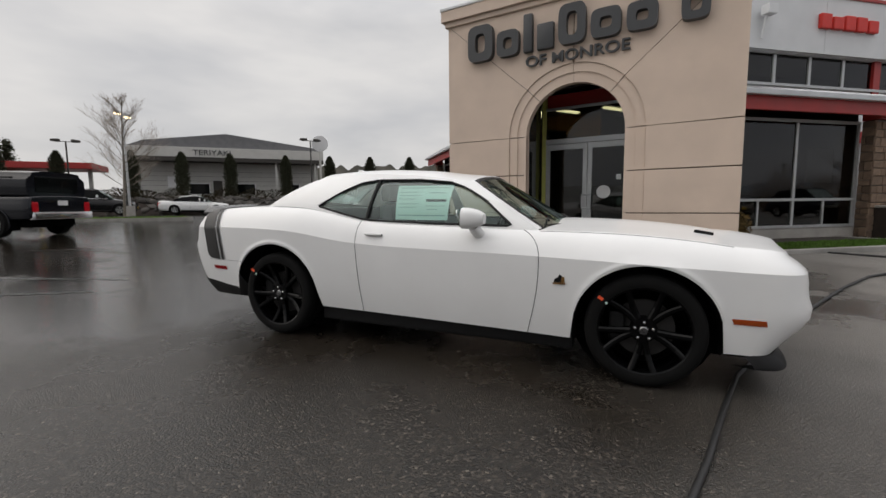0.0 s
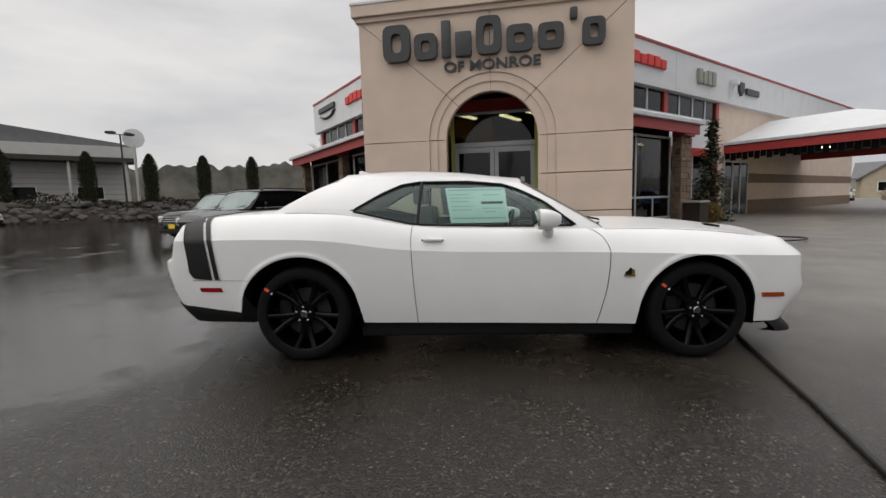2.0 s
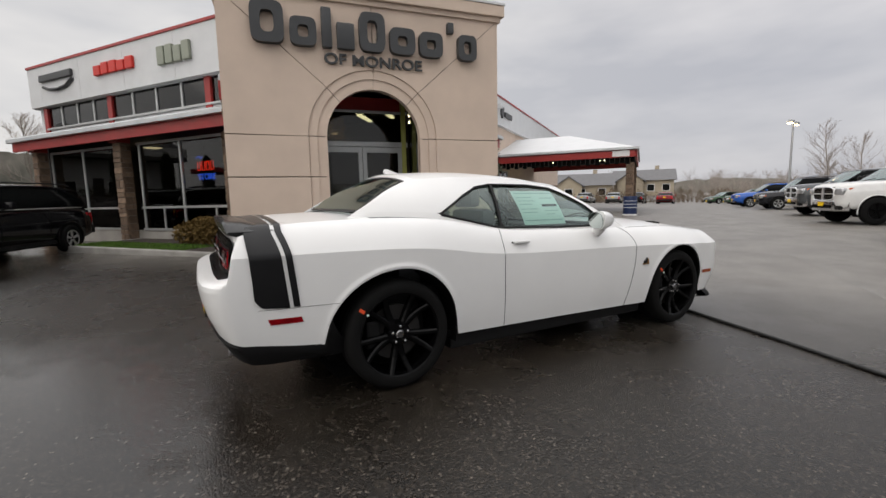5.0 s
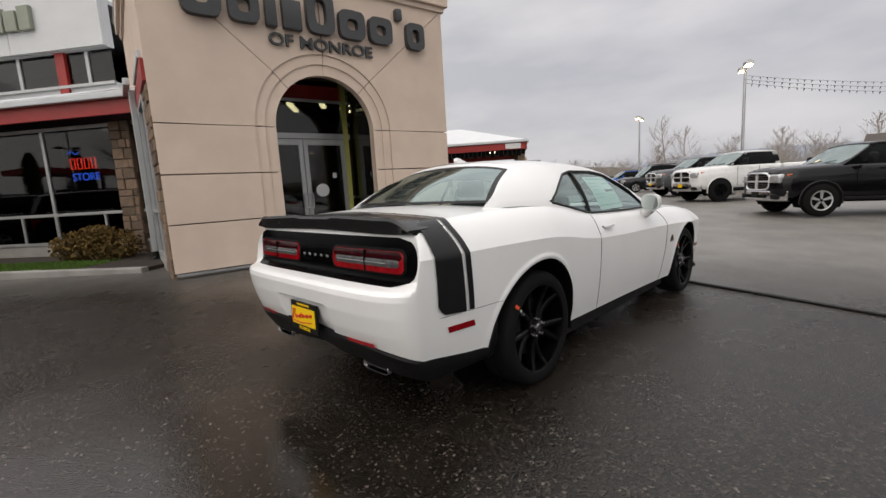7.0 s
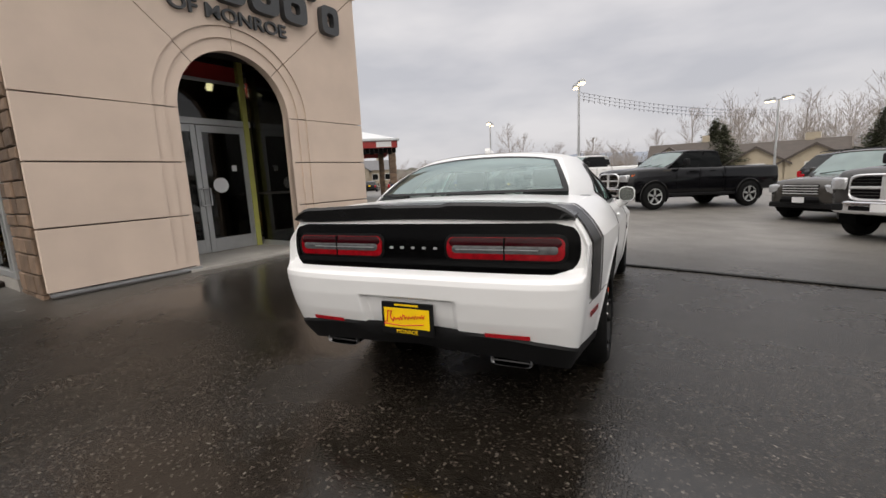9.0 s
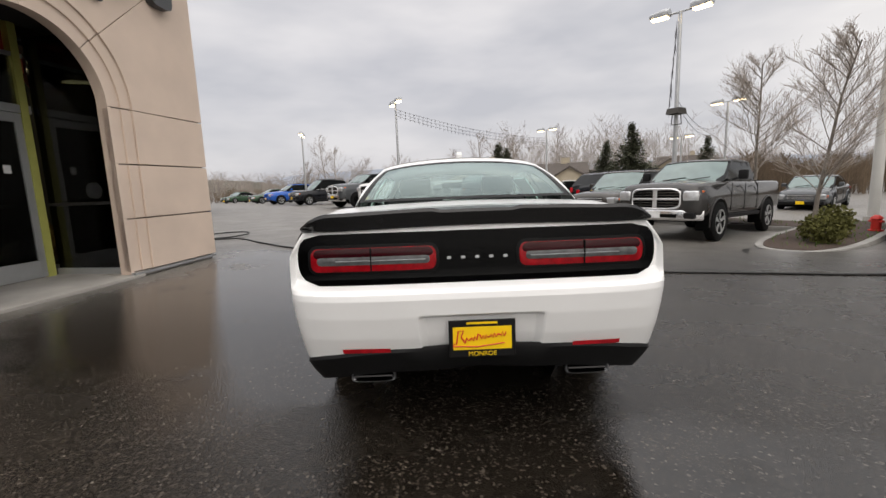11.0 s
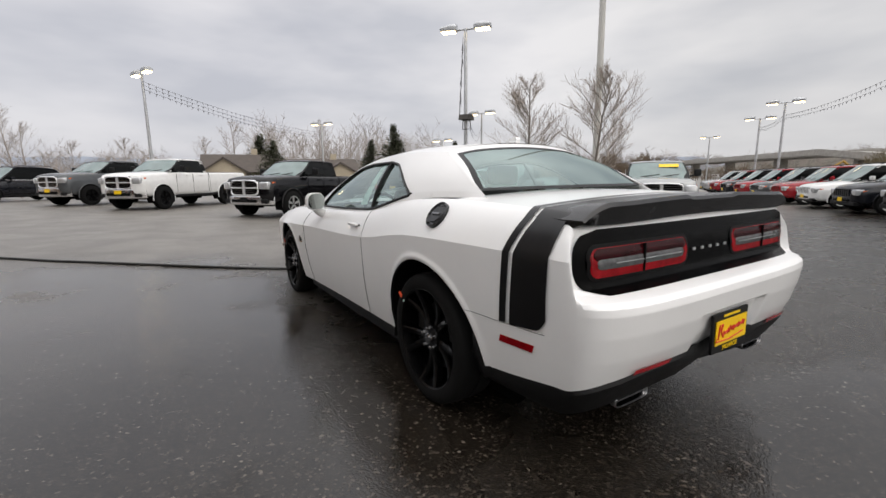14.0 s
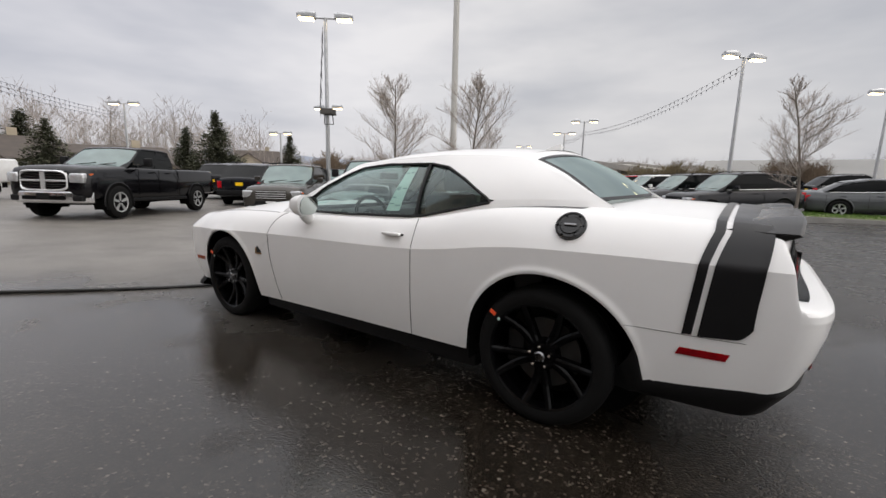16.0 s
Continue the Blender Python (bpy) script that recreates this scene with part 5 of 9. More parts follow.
def coupe():
    car = thing("coupe", CAR, "white two-door muscle coupe with black rear stripes", "car")
    body = part("body", box(-1.9, 2.1, -0.70, 0.70, 0.20, 0.32, 0.02), M_VOID, car, "white body with black lower edge")
    low = frange(0, 1, 9)
    fine = sorted(set(low + frange(0.57, 0.79, 30) + frange(0.02, 0.52, 22)))
    sh = frange(1, 2, 8)
    deck = frange(2, 3, 6)
    xs_q = frange(c_of(XE_R), c_of(-0.61), 64)
    xs_d = frange(c_of(-0.61), c_of(0.765), 26)
    xs_f = frange(c_of(0.765), 1, 56)
    wide = frange(0, 0.28, 5) + frange(0.28, 0.345, 6)[1:] + frange(0.345, 0.9, 10)[1:] + frange(0.9, 0.99, 10)[1:] + frange(0.99, 1.0, 6)[1:]
    tail = [-1 - math.acos(f ** (NS / 2)) * 2 / math.pi for f in wide]
    nose = frange(1, 2, 14)
    car_skin("quarter_panel", tail + xs_q[1:], fine + sh[1:], M_WHITE, body)
    car_skin("door", xs_d, low + sh[1:], M_WHITE, body)
    car_skin("fender", xs_f + nose[1:], low + sh[1:], M_WHITE, body)
    car_skin("decklid", tail + frange(-1, c_of(-1.62), 14)[1:], deck, M_WHITE, body)
    car_skin("hood", frange(c_of(0.78), 1, 24) + nose[1:], deck, M_WHITE, body)
    car_skin("cabin_tub", frange(c_of(-1.62), c_of(0.78), 20), [2, 2.04, 2.08], M_SATIN, body)
    # seams
    for side in (-1, 1):
        def seam(pts, r=0.0022):
            part("seam", tube([flipped(skin_at(c_of(x), q) + Vector((0, 0.0005, 0)), side) for x, q in pts], r, 5), M_VOID, body)
        seam([(-0.605 - 0.04 * math.sin(q * 1.2), q) for q in frange(0.0, 1.95, 22)])
        seam([(0.738 + 0.075 * math.sin(min(1, q) * 1.75) - 0.13 * max(0, q - 1.0) ** 1.6, q) for q in frange(0.0, 1.98, 24)])
        seam([(x, (0.628 - z_low(x)) / (soft_table(T_ZC, x, 0.12) - z_low(x))) for x in frange(-1.87, -2.32, 20)], 0.0011)
        seam([(0.8 + 1.15 * t, 1.93) for t in frange(0, 1, 24)], 0.002)
        # inner lip of the wheel arches and the liner
        for xa in (-AX, AX):
            lip, liner = [], []
            for k in range(41):
                a = radians(-14 + (201 if xa < 0 else 208) * k / 40)
                x, z = arch(xa, a)
                yb, _ = skin(x, 0.02)
                y = min(yb + 0.002, 0.99)
                lip.append([(x, y * side, z), (x - 0.014 * math.cos(a), (y - 0.006) * side, z - 0.014 * math.sin(a)), (x - 0.014 * math.cos(a), (y - 0.05) * side, z - 0.014 * math.sin(a))])
                liner.append([(x, (y - 0.02) * side, z), (x, 0.5 * side, z)])
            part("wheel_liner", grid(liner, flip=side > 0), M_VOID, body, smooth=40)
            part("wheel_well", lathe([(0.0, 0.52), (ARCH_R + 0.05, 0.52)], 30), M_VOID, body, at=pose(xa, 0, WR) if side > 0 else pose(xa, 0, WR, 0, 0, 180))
        # black sills and lower tail
        part("side_sill", box(-1.05, 1.04, 0.765 * side - 0.06, 0.765 * side + 0.06, 0.160, 0.30, 0.02), M_PLASTIC, body, "black side sill")
        # side marker lamps
        for xa, xb, zm, m, lab in ((-2.265, -2.085, 0.555, M_REDLENS, "red side marker"), (1.945, 2.115, 0.470, M_AMBER, "amber side marker")):
            rows = []
            for x in frange(xa, xb, 8):
                row = []
                for dz in (-0.017, 0.017):
                    xx = x - dz * 0.4
                    cc, xz = c_of(xx), xx
                    if xx > XE_F:
                        cc = 1 + (2 / math.pi) * math.asin(min(1, (xx - XE_F) / (lerp_table(T_XF, zm) - XE_F)) ** (NF / 2))
                        xz = XE_F + 0.25 * math.sin((cc - 1) * math.pi / 2)
                    zl, zc = z_low(xz), soft_table(T_ZC, xz, 0.12)
                    p = skin_at(cc, max(0, (zm + dz - zl) / (zc - zl)))
                    row.append(flipped(p + Vector((0, 0.005, 0)), side))
                rows.append(row)
            bm = grid(rows, flip=side < 0)
            bmesh.ops.solidify(bm, geom=list(bm.faces), thickness=0.006)
            part("side_marker", bm, m, body, lab)
        # door handle
        hp = skin_at(c_of(-0.48), 1.33)
        part("handle", box(-0.072, 0.072, -0.012, 0.016, -0.004, 0.014, 0.007), M_WHITE, body, "body-coloured handle", smooth=40, at=Matrix.Translation(flipped(hp + Vector((0, 0.02, 0)), side)))
        # black plate that paints the shadow in the recess below the handle
        part("handle_shade", box(-0.085, 0.075, -0.004, 0.005, -0.024, 0.012, 0.003), M_SATIN, body, at=Matrix.Translation(flipped(hp + Vector((0, -0.0005, -0.004)), side)) @ pose(0, 0, 0, -24 * side, 0, 0))
        # small fender badge
        bp = skin_at(c_of(0.95), 0.74)
        bad = part("badge", box(-0.04, 0.04, -0.004, 0.004, -0.032, -0.022), M_BRASS, body, "small dark enamel badge", at=Matrix.Translation(flipped(bp + Vector((0, 0.003, 0)), side)))
        part("badge_figure", prism([(-0.032, -0.02), (0.012, -0.02), (0.02, 0.02), (0.004, 0.034), (-0.008, 0.012), (-0.03, 0.0)], -0.004, 0.004), M_SATIN, bad)
        part("badge_figure", prism([(0.012, -0.02), (0.036, -0.02), (0.034, 0.018), (0.018, 0.018)], -0.004, 0.004), M_BRASS, bad)
    # stripes over the tail
    qz = frange(0.30, 1, 16) + frange(1, 2, 14)[1:] + frange(2, 3, 6)[1:]
    for xa, xb, q0 in ((-2.330, -2.145, 0.445), (-2.124, -2.088, 0.455)):
        for side in (-1, 1):
            rows = []
            for t in frange(0, 1, 14):
                row = []
                for q in qz:
                    q = max(q, q0 + (0.09 * max(0.0, (0.28 - t) / 0.28) ** 2 if xb - xa > 0.1 else 0))
                    lean = (-0.065 + 0.038 * (1 - t) * (xb - xa > 0.1)) * (min(q, 1.6) - 0.35)
                    x = xa + (xb - xa) * t + lean
                    x = max(x, XE_R - 0.1)
                    c = c_of(x)
                    if x < XE_R:
                        zz = skin(XE_R, q)[1]
                        f = (x - XE_R) / (lerp_table(T_XR, zz) - XE_R)
                        c = -1 - (2 / math.pi) * math.asin(min(1, f) ** (NS / 2))
                    row.append(flipped(skin_at(c, q), side))
                rows.append(row)
            bm = grid(rows, flip=side < 0)
            bmesh.ops.remove_doubles(bm, verts=bm.verts, dist=0.0003)
            bm.normal_update()
            for v in bm.verts:
                v.co += v.normal * 0.008
            part("stripe", bm, M_BLACKPAINT, body, "black stripe over the tail", smooth=40)
    # tail: black panel, lamps, blank maker's badge
    rows = []
    for v in frange(-1, 1, 12):
        row = []
        for u in frange(-1, 1, 40):
            a = math.copysign(abs(u) ** 0.9, u)
            lim = max(0.0, 1 - abs(v) ** 2.6) ** (1 / 2.6) * 0.115 + 0.738
            y, z = a * lim, 0.918 + 0.116 * v
            row.append((rear_x(y, z) - 0.004, y, z))
        rows.append(row)
    bm = grid(rows)
    bmesh.ops.solidify(bm, geom=list(bm.faces), thickness=0.012)
    bmesh.ops.recalc_face_normals(bm, faces=bm.faces)
    panel = part("tail_panel", bm, M_RIM, body, "gloss black tail panel", smooth=40)

    def on_tail(y, z, out):
        return (rear_x(y, z) - out, y, z)

    def lens(ya, yb, za, zb, r, out, thick, side):
        """A rounded plate that follows the tail."""
        rows = []
        for t in range(33):
            y = ya + (yb - ya) * (0.5 - 0.5 * math.cos(math.pi * t / 32))
            d = min(y - ya, yb - y)
            cut = r - math.sqrt(max(0.0, r * r - (r - d) ** 2)) if d < r else 0
            rows.append([on_tail(y * side, za + cut + (zb - za - 2 * cut) * k, out + 0.004 * math.sin(math.pi * k)) for k in (0, 0.15, 0.5, 0.85, 1)])
        bm = grid(rows)
        bmesh.ops.solidify(bm, geom=list(bm.faces), thickness=thick)
        bmesh.ops.recalc_face_normals(bm, faces=bm.faces)
        return bm

    for side in (-1, 1):
        y0, y1, z0, z1 = 0.195, 0.785, 0.858, 0.968
        part("lamp_bezel", lens(y0 - 0.014, y1 + 0.014, z0 - 0.014, z1 + 0.014, 0.045, 0.006, 0.010, side), M_SATIN, panel, "black lamp bezel", smooth=40)
        lamp = part("tail_lamp", lens(y0, y1, z0, z1, 0.036, 0.009, 0.008, side), M_REDLENS, panel, "red ring tail lamp", smooth=40)
        part("upper_lens", lens(y0 + 0.014, y1 - 0.014, z0 + 0.058, z1 - 0.002, 0.026, 0.0115, 0.004, side), M_REDDARK, lamp, "dark red upper lens", smooth=40)
        part("clear_lens", lens(y0 + 0.030, y1 - 0.030, z0 + 0.030, z0 + 0.070, 0.018, 0.013, 0.004, side), M_LENS, lamp, "smoked grey lens", smooth=40)
        part("bright_strip", lens(y0 + 0.05, y1 - 0.12, z0 + 0.046, z0 + 0.052, 0.003, 0.0165, 0.003, side), M_STEEL, lamp, "pale lens strip")
        part("lamp_divider", box(-0.004, 0.014, -0.0028, 0.0028, -0.054, 0.054), M_VOID, lamp, at=Matrix.Translation(on_tail(0.5 * side, 0.913, 0.017)))
    for k in range(5):
        y = 0.135 - k * 0.066
        part("badge_block", box(-0.003, 0.003, -0.010, 0.010, -0.0065, 0.0065, 0.002), M_STEEL, panel, "small chrome block", at=Matrix.Translation(on_tail(y, 0.908, 0.009)))
    # spoiler
    rows = []
    for u in frange(-1, 1, 40):
        y = 0.825 * u
        e = abs(u)
        top = 0.048 + 0.010 * max(0, (e - 0.7) / 0.3)
        if e < 0.24:
            top -= 0.010 * (1 if e < 0.2 else (0.24 - e) / 0.04)
        top *= max(0.0, min(1.0, (1 - e) / 0.13)) ** 0.7
        xb = rear_x(y, 1.08) + 0.004
        zb = 1.058 + 0.026 * (1 - e * e)
        rows.append([(xb + 0.30 + 0.03 * e, y, zb + 0.014), (xb + 0.17, y, zb + 0.018 + top * 0.35), (xb + 0.05, y, zb + 0.012 + top * 0.9), (xb - 0.035, y, zb + 0.012 + top), (xb - 0.045, y, zb + 0.004 + top * 0.85), (xb - 0.025, y, zb - 0.004 - 0.022 * (1 - e ** 6)), (xb + 0.03, y, zb - 0.026), (xb + 0.30, y, zb - 0.012)])
    bm = grid(rows, close=True)
    bmesh.ops.holes_fill(bm, edges=[e for e in bm.edges if e.is_boundary])
    bmesh.ops.recalc_face_normals(bm, faces=bm.faces)
    part("spoiler", bm, M_SPOILER, body, "satin black boot spoiler", smooth=35)
    # lower tail, reflectors, exhausts
    rows = []
    for c in frange(-2, -1, 18) + frange(-1, c_of(-1.915), 10)[1:]:
        p = skin_at(c, 0.0)
        rows.append([(p.x, p.y, p.z + 0.012), (p.x - 0.008 * (c < -1), p.y + 0.003, p.z - 0.01), (p.x + 0.02, p.y - 0.012, p.z - 0.06 - (0.02 if p.y < 0.3 else 0)), (p.x + 0.06, p.y * 0.985 - 0.03 * (p.y > 0.1), max(0.285, p.z - 0.13)), (p.x + 0.22, p.y * 0.9, max(0.285, p.z - 0.15))])
    for side in (-1, 1):
        part("lower_bumper", grid([[flipped(p, side) for p in r] for r in rows], flip=side < 0), M_PLASTIC, body, "black lower bumper", smooth=40)
        part("reflector", grid([[(rear_x(y, 0.5) - 0.008 - 0.010 * (1 - k), y * side, z) for y in frange(0.42, 0.64, 6)] for k, z in ((0, 0.513), (1, 0.490))]), M_REDLENS, body, "red bumper reflector")
        tip = []
        for k in range(24):
            a = 2 * math.pi * k / 24
            tip.append((0.105 * math.copysign(abs(math.cos(a)) ** 0.5, math.cos(a)), 0.026 * math.copysign(abs(math.sin(a)) ** 0.5, math.sin(a))))
        rows2 = [[(x, 0.52 * side + a * s, 0.338 + b * s) for a, b in tip] for x, s in ((-2.25, 0.95), (-2.455, 1.0), (-2.460, 0.96), (-2.455, 0.88), (-2.385, 0.86))]
        part("exhaust_tip", grid(rows2, close=True), M_DARKCHROME, body, "dull steel exhaust tip", smooth=40)
        lip = [[(x, 0.52 * side + a * s, 0.338 + b * s) for a, b in tip] for x, s in ((-2.442, 1.02), (-2.464, 1.02), (-2.467, 0.995), (-2.464, 0.96), (-2.450, 0.95))]
        part("exhaust_lip", grid(lip, close=True), M_LIP, body, "bright exhaust lip", smooth=40)
        part("exhaust_divider", box(-2.458, -2.400, -0.09, 0.09, -0.004, 0.004), M_DARKCHROME, body, at=pose(0, 0.52 * side, 0.338))
        part("exhaust_dark", grid([[(-2.405, 0.52 * side + a * 0.86 * s, 0.338 + b * 0.86 * s) for a, b in tip] for s in (1, 0.01)], close=True), M_VOID, body)
    # plate recess and plate
    pl = part("plate", box(-2.592, -2.580, -0.152, 0.152, 0.478, 0.652, 0.004), M_SATIN, car, "yellow dealer plate in black frame", at=pose(0.012, 0, -0.016))
    part("plate_face", box(-2.597, -2.593, -0.133, 0.133, 0.516, 0.622), M_YELLOW, pl, "yellow plate face")
    # the owner's script as one flowing unreadable line
    stroke = [(-2.599, 0.118, 0.543), (-2.599, 0.108, 0.606), (-2.599, 0.085, 0.606), (-2.599, 0.096, 0.578), (-2.599, 0.078, 0.548)]
    for k in range(26):
        tall = 0.042 if k in (8, 9) else 0.021
        stroke.append((-2.599, 0.078 - 0.0074 * k, 0.552 + 0.0010 * k + tall * (0.5 - 0.5 * math.cos(k * math.pi * 0.83))))
    part("script_stroke", tube(stroke, 0.0036, 5), M_REDINK, pl, "red script stroke")
    part("script_stroke", tube([(-2.599, 0.125, 0.548), (-2.599, 0.135, 0.535), (-2.599, 0.02, 0.530), (-2.599, -0.1, 0.545)], 0.003, 5), M_REDINK, pl, "red script stroke")
    text_mesh("plate_word", "MONROE", 0.03, 0.001, M_YELLOW, pose(-2.594, 0.0, 0.486, 90, 0, -90), pl, "yellow lettering")
    part("plate_bar", box(-2.5945, -2.592, -0.07, 0.07, 0.634, 0.644), M_YELLOW, pl)
    # nose: splitter, grille cavity
    sp = []
    for c in frange(0.72, 2, 22):
        p = skin_at(c, 0.02)
        if p.x > 1.915:
            sp.append(p)
    for side in (-1, 1):
        rows = [[flipped(q, side) for q in ((p.x - 0.06, p.y - 0.06, 0.270), (p.x + 0.012, p.y - 0.006, 0.266), (p.x + 0.060, p.y * 1.02, 0.212), (p.x + 0.068, p.y * 1.02, 0.188), (p.x - 0.05, p.y - 0.05, 0.184))] for p in sp]
        part("splitter", grid(rows, flip=side < 0), M_PLASTIC, body, "black chin splitter", smooth=40)
    part("grille", box(2.30, 2.40, -0.50, 0.50, 0.585, 0.665, 0.015), M_VOID, body, "dark front grille slot")
    # hood scoops and vents
    for side in (-1, 1):
        part("hood_vent", prism([(-0.06, -0.05), (0.055, -0.06), (0.075, 0.05), (-0.03, 0.06)], -0.012, 0.010, plane="xy"), M_SATIN, body, "black hood vent", at=Matrix.Translation((1.84, 0.36 * side, skin(1.84, 2.52)[1] + 0.003)) @ pose(0, 0, 0, 0, 9, 0))
    # glasshouse
    us = frange(0, 1, 64)
    spans = [dlo_span(u) for u in us]
    first, last = [i for i, s in enumerate(spans) if s][0], [i for i, s in enumerate(spans) if s][-1]
    cols = []
    for i, u in enumerate(us):
        s = spans[i]
        if s is None:
            j = first if i < first else last
            m = sum(spans[j]) / 2
            s = (m, m)
        cols.append((u, *s))
    for side in (-1, 1):
        lower = [[flipped(house(u, a * t), side) for t in (0, 0.5, 1)] for u, a, b in cols]
        upper = [[flipped(house(u, b + (1 - b) * t), side) for t in frange(0, 1, 6)] for u, a, b in cols]
        part("pillar_skin", grid(lower, flip=side < 0), M_WHITE, body, smooth=40)
        part("pillar_skin", grid(upper, flip=side < 0), M_WHITE, body, smooth=40)
        iu = min(range(len(us)), key=lambda k: abs(house(us[k], 0.5).x + 0.575))
        for nm, lo_i, hi_i in (("quarter_glass", first, iu), ("door_glass", iu, last)):
            rows = [[flipped(house(cols[i][0], cols[i][1] + (cols[i][2] - cols[i][1]) * t) - Vector((0, 0.012, 0)), side) for t in frange(0, 1, 5)] for i in range(lo_i, hi_i + 1)]
            ob = part(nm, grid(rows, flip=side < 0), M_CARGLASS, body, "greenish side glass", smooth=40)
            ob.visible_shadow = False
        edge = [house(u, a) for u, a, b in cols[first:last + 1]] + [house(u, b) for u, a, b in cols[first:last + 1]][::-1]
        part("window_trim", tube([flipped(p + Vector((0, 0.001, 0)), side) for p in edge + edge[:1]], 0.009, 6), M_SATIN, body, "black window trim", smooth=50)
        post = [house(us[iu], cols[iu][1] + (cols[iu][2] - cols[iu][1]) * t) - Vector((0, 0.004, 0)) for t in frange(0, 1, 6)]
        part("window_post", tube([flipped(p, side) for p in post], 0.014, 6), M_SATIN, body, "black window divider", smooth=50)
    # roof, windscreen, rear screen
    def roof_row(u):
        p = house(u, 1.0)
        return [(p.x + 0.05 * (1 - f * f) * (1 if u > 0.9 else -0.8 if u < 0.1 else 0) * abs(2 * u - 1), p.y * f, p.z + 0.044 * (1 - f * f) + 0.020 * (1 - f ** 6)) for f in frange(-1, 1, 20)]

    bm = grid([roof_row(u) for u in frange(0, 1, 24)], flip=True)
    part("roof", bm, M_WHITE, body, smooth=50)

    def surf(u, bow, t, f, lift=0.0):
        p, k = house(u, t), 1 - f * f
        return (p.x + bow * k * (1 - 0.62 * t) + (lift if u > 0.5 else -lift), p.y * f, p.z + (0.044 * k + 0.020 * (1 - f ** 6)) * t + 0.03 * k * (1 - t) + lift * 0.5)

    def patch(u, bow, t0, t1, f0, f1, lift=0.0, nt=10, nf=18):
        return grid([[surf(u, bow, t, f, lift) for f in frange(f0, f1, nf)] for t in frange(t0, t1, nt)], flip=u < 0.5)

    fw = 0.925
    ob = part("windscreen", patch(1.0, 0.125, 0.03, 0.975, -fw, fw), M_SCREENGLASS, body, "greenish windscreen", smooth=50)
    ob.visible_shadow = False
    part("screen_surround", patch(1.0, 0.125, 0.0, 0.03, -1, 1), M_SATIN, body, smooth=50)
    part("screen_surround", patch(1.0, 0.125, 0.975, 1.0, -1, 1), M_WHITE, body, smooth=50)
    for side in (-1, 1):
        f0, f1 = sorted((side * fw, side * 1.0))
        part("pillar", patch(1.0, 0.125, 0.03, 0.975, f0, f1, nf=3), M_WHITE, body, smooth=50)
        f0, f1 = sorted((side * (fw - 0.045), side * fw))
        part("screen_border", patch(1.0, 0.125, 0.03, 0.975, f0, f1, 0.002, nf=2), M_SATIN, body, "black screen border")
    part("screen_border", patch(1.0, 0.125, 0.925, 0.975, -fw, fw, 0.002, 2), M_SATIN, body, "black screen border")
    # rear screen: set between the sail panels, down on the deck
    TT, FW = 0.90, 0.93

    def rear_pt(k, f, lift=0.0):
        lo = Vector((-1.640 - 0.100 * (1 - f * f), 0.690 * f / FW, 1.162 - 0.004 * f * f))
        hi = Vector(surf(0.0, -0.07, TT, f))
        p = lo.lerp(hi, k)
        n = Vector((-0.55, 0, 0.83))
        return tuple(p + n * (0.022 * math.sin(math.pi * k) + lift))

    def rear_patch(k0, k1, f0, f1, lift=0.0, nk=10, nf=18):
        return grid([[rear_pt(k, f, lift) for f in frange(f0, f1, nf)] for k in frange(k0, k1, nk)], flip=True)

    ob = part("rear_screen", rear_patch(0, 1, -FW, FW), M_SCREENGLASS, body, "greenish rear window", smooth=50)
    ob.visible_shadow = False
    part("screen_surround", patch(0.0, -0.07, TT, 1.0, -1, 1), M_WHITE, body, smooth=50)
    for side in (-1, 1):
        rows = []
        for k in frange(0, 1, 14):
            a, b = Vector(surf(0.0, -0.07, TT * k, side)), Vector(rear_pt(k, FW * side))
            m = a.lerp(b, 0.5) + Vector((-0.004, 0, 0.006)) * math.sin(math.pi * k)
            rows.append([a, a.lerp(m, 0.5) + Vector((-0.003, 0, 0.004)), m, m.lerp(b, 0.5), b])
        part("pillar", grid(rows, flip=side < 0), M_WHITE, body, smooth=60)
        f0, f1 = sorted((side * (FW - 0.05), side * FW))
        part("screen_border", rear_patch(0, 1, f0, f1, 0.002, nf=2), M_SATIN, body, "black screen border")
    part("screen_border", rear_patch(0, 0.05, -FW, FW, 0.002, 2), M_SATIN, body, "black screen border")
    part("screen_border", rear_patch(0.94, 1, -FW, FW, 0.002, 2), M_SATIN, body, "black screen border")
    part("cowl", prism([(0.74, -0.78), (0.83, -0.6), (0.95, -0.3), (0.98, 0), (0.95, 0.3), (0.83, 0.6), (0.74, 0.78), (0.66, 0.78), (0.66, -0.78)], 0.965, 1.008, plane="xy"), M_PLASTIC, body, "black cowl panel")
    for y0, y1 in ((-0.62, -0.02), (0.02, 0.62)):
        part("wiper", tube([(0.90 - 0.12 * abs(y0), y0, 1.035), (0.80 - 0.06 * abs(y0), (y0 + y1) / 2, 1.06), (0.86 - 0.12 * abs(y1), y1, 1.045)], 0.008, 6), M_PLASTIC, body, "black wiper")
    part("antenna_fin", prism([(-1.17, 1.42), (-1.20, 1.475), (-1.19, 1.495), (-1.17, 1.493), (-1.06, 1.455), (-1.0, 1.44)], -0.018, 0.018), M_WHITE, body, "white roof antenna fin")
    # mirrors
    for side in (-1, 1):
        rows = []
        for t in frange(0, 1, 10):
            x = 0.285 + 0.155 * t
            s = 1 - 0.55 * t ** 2.6
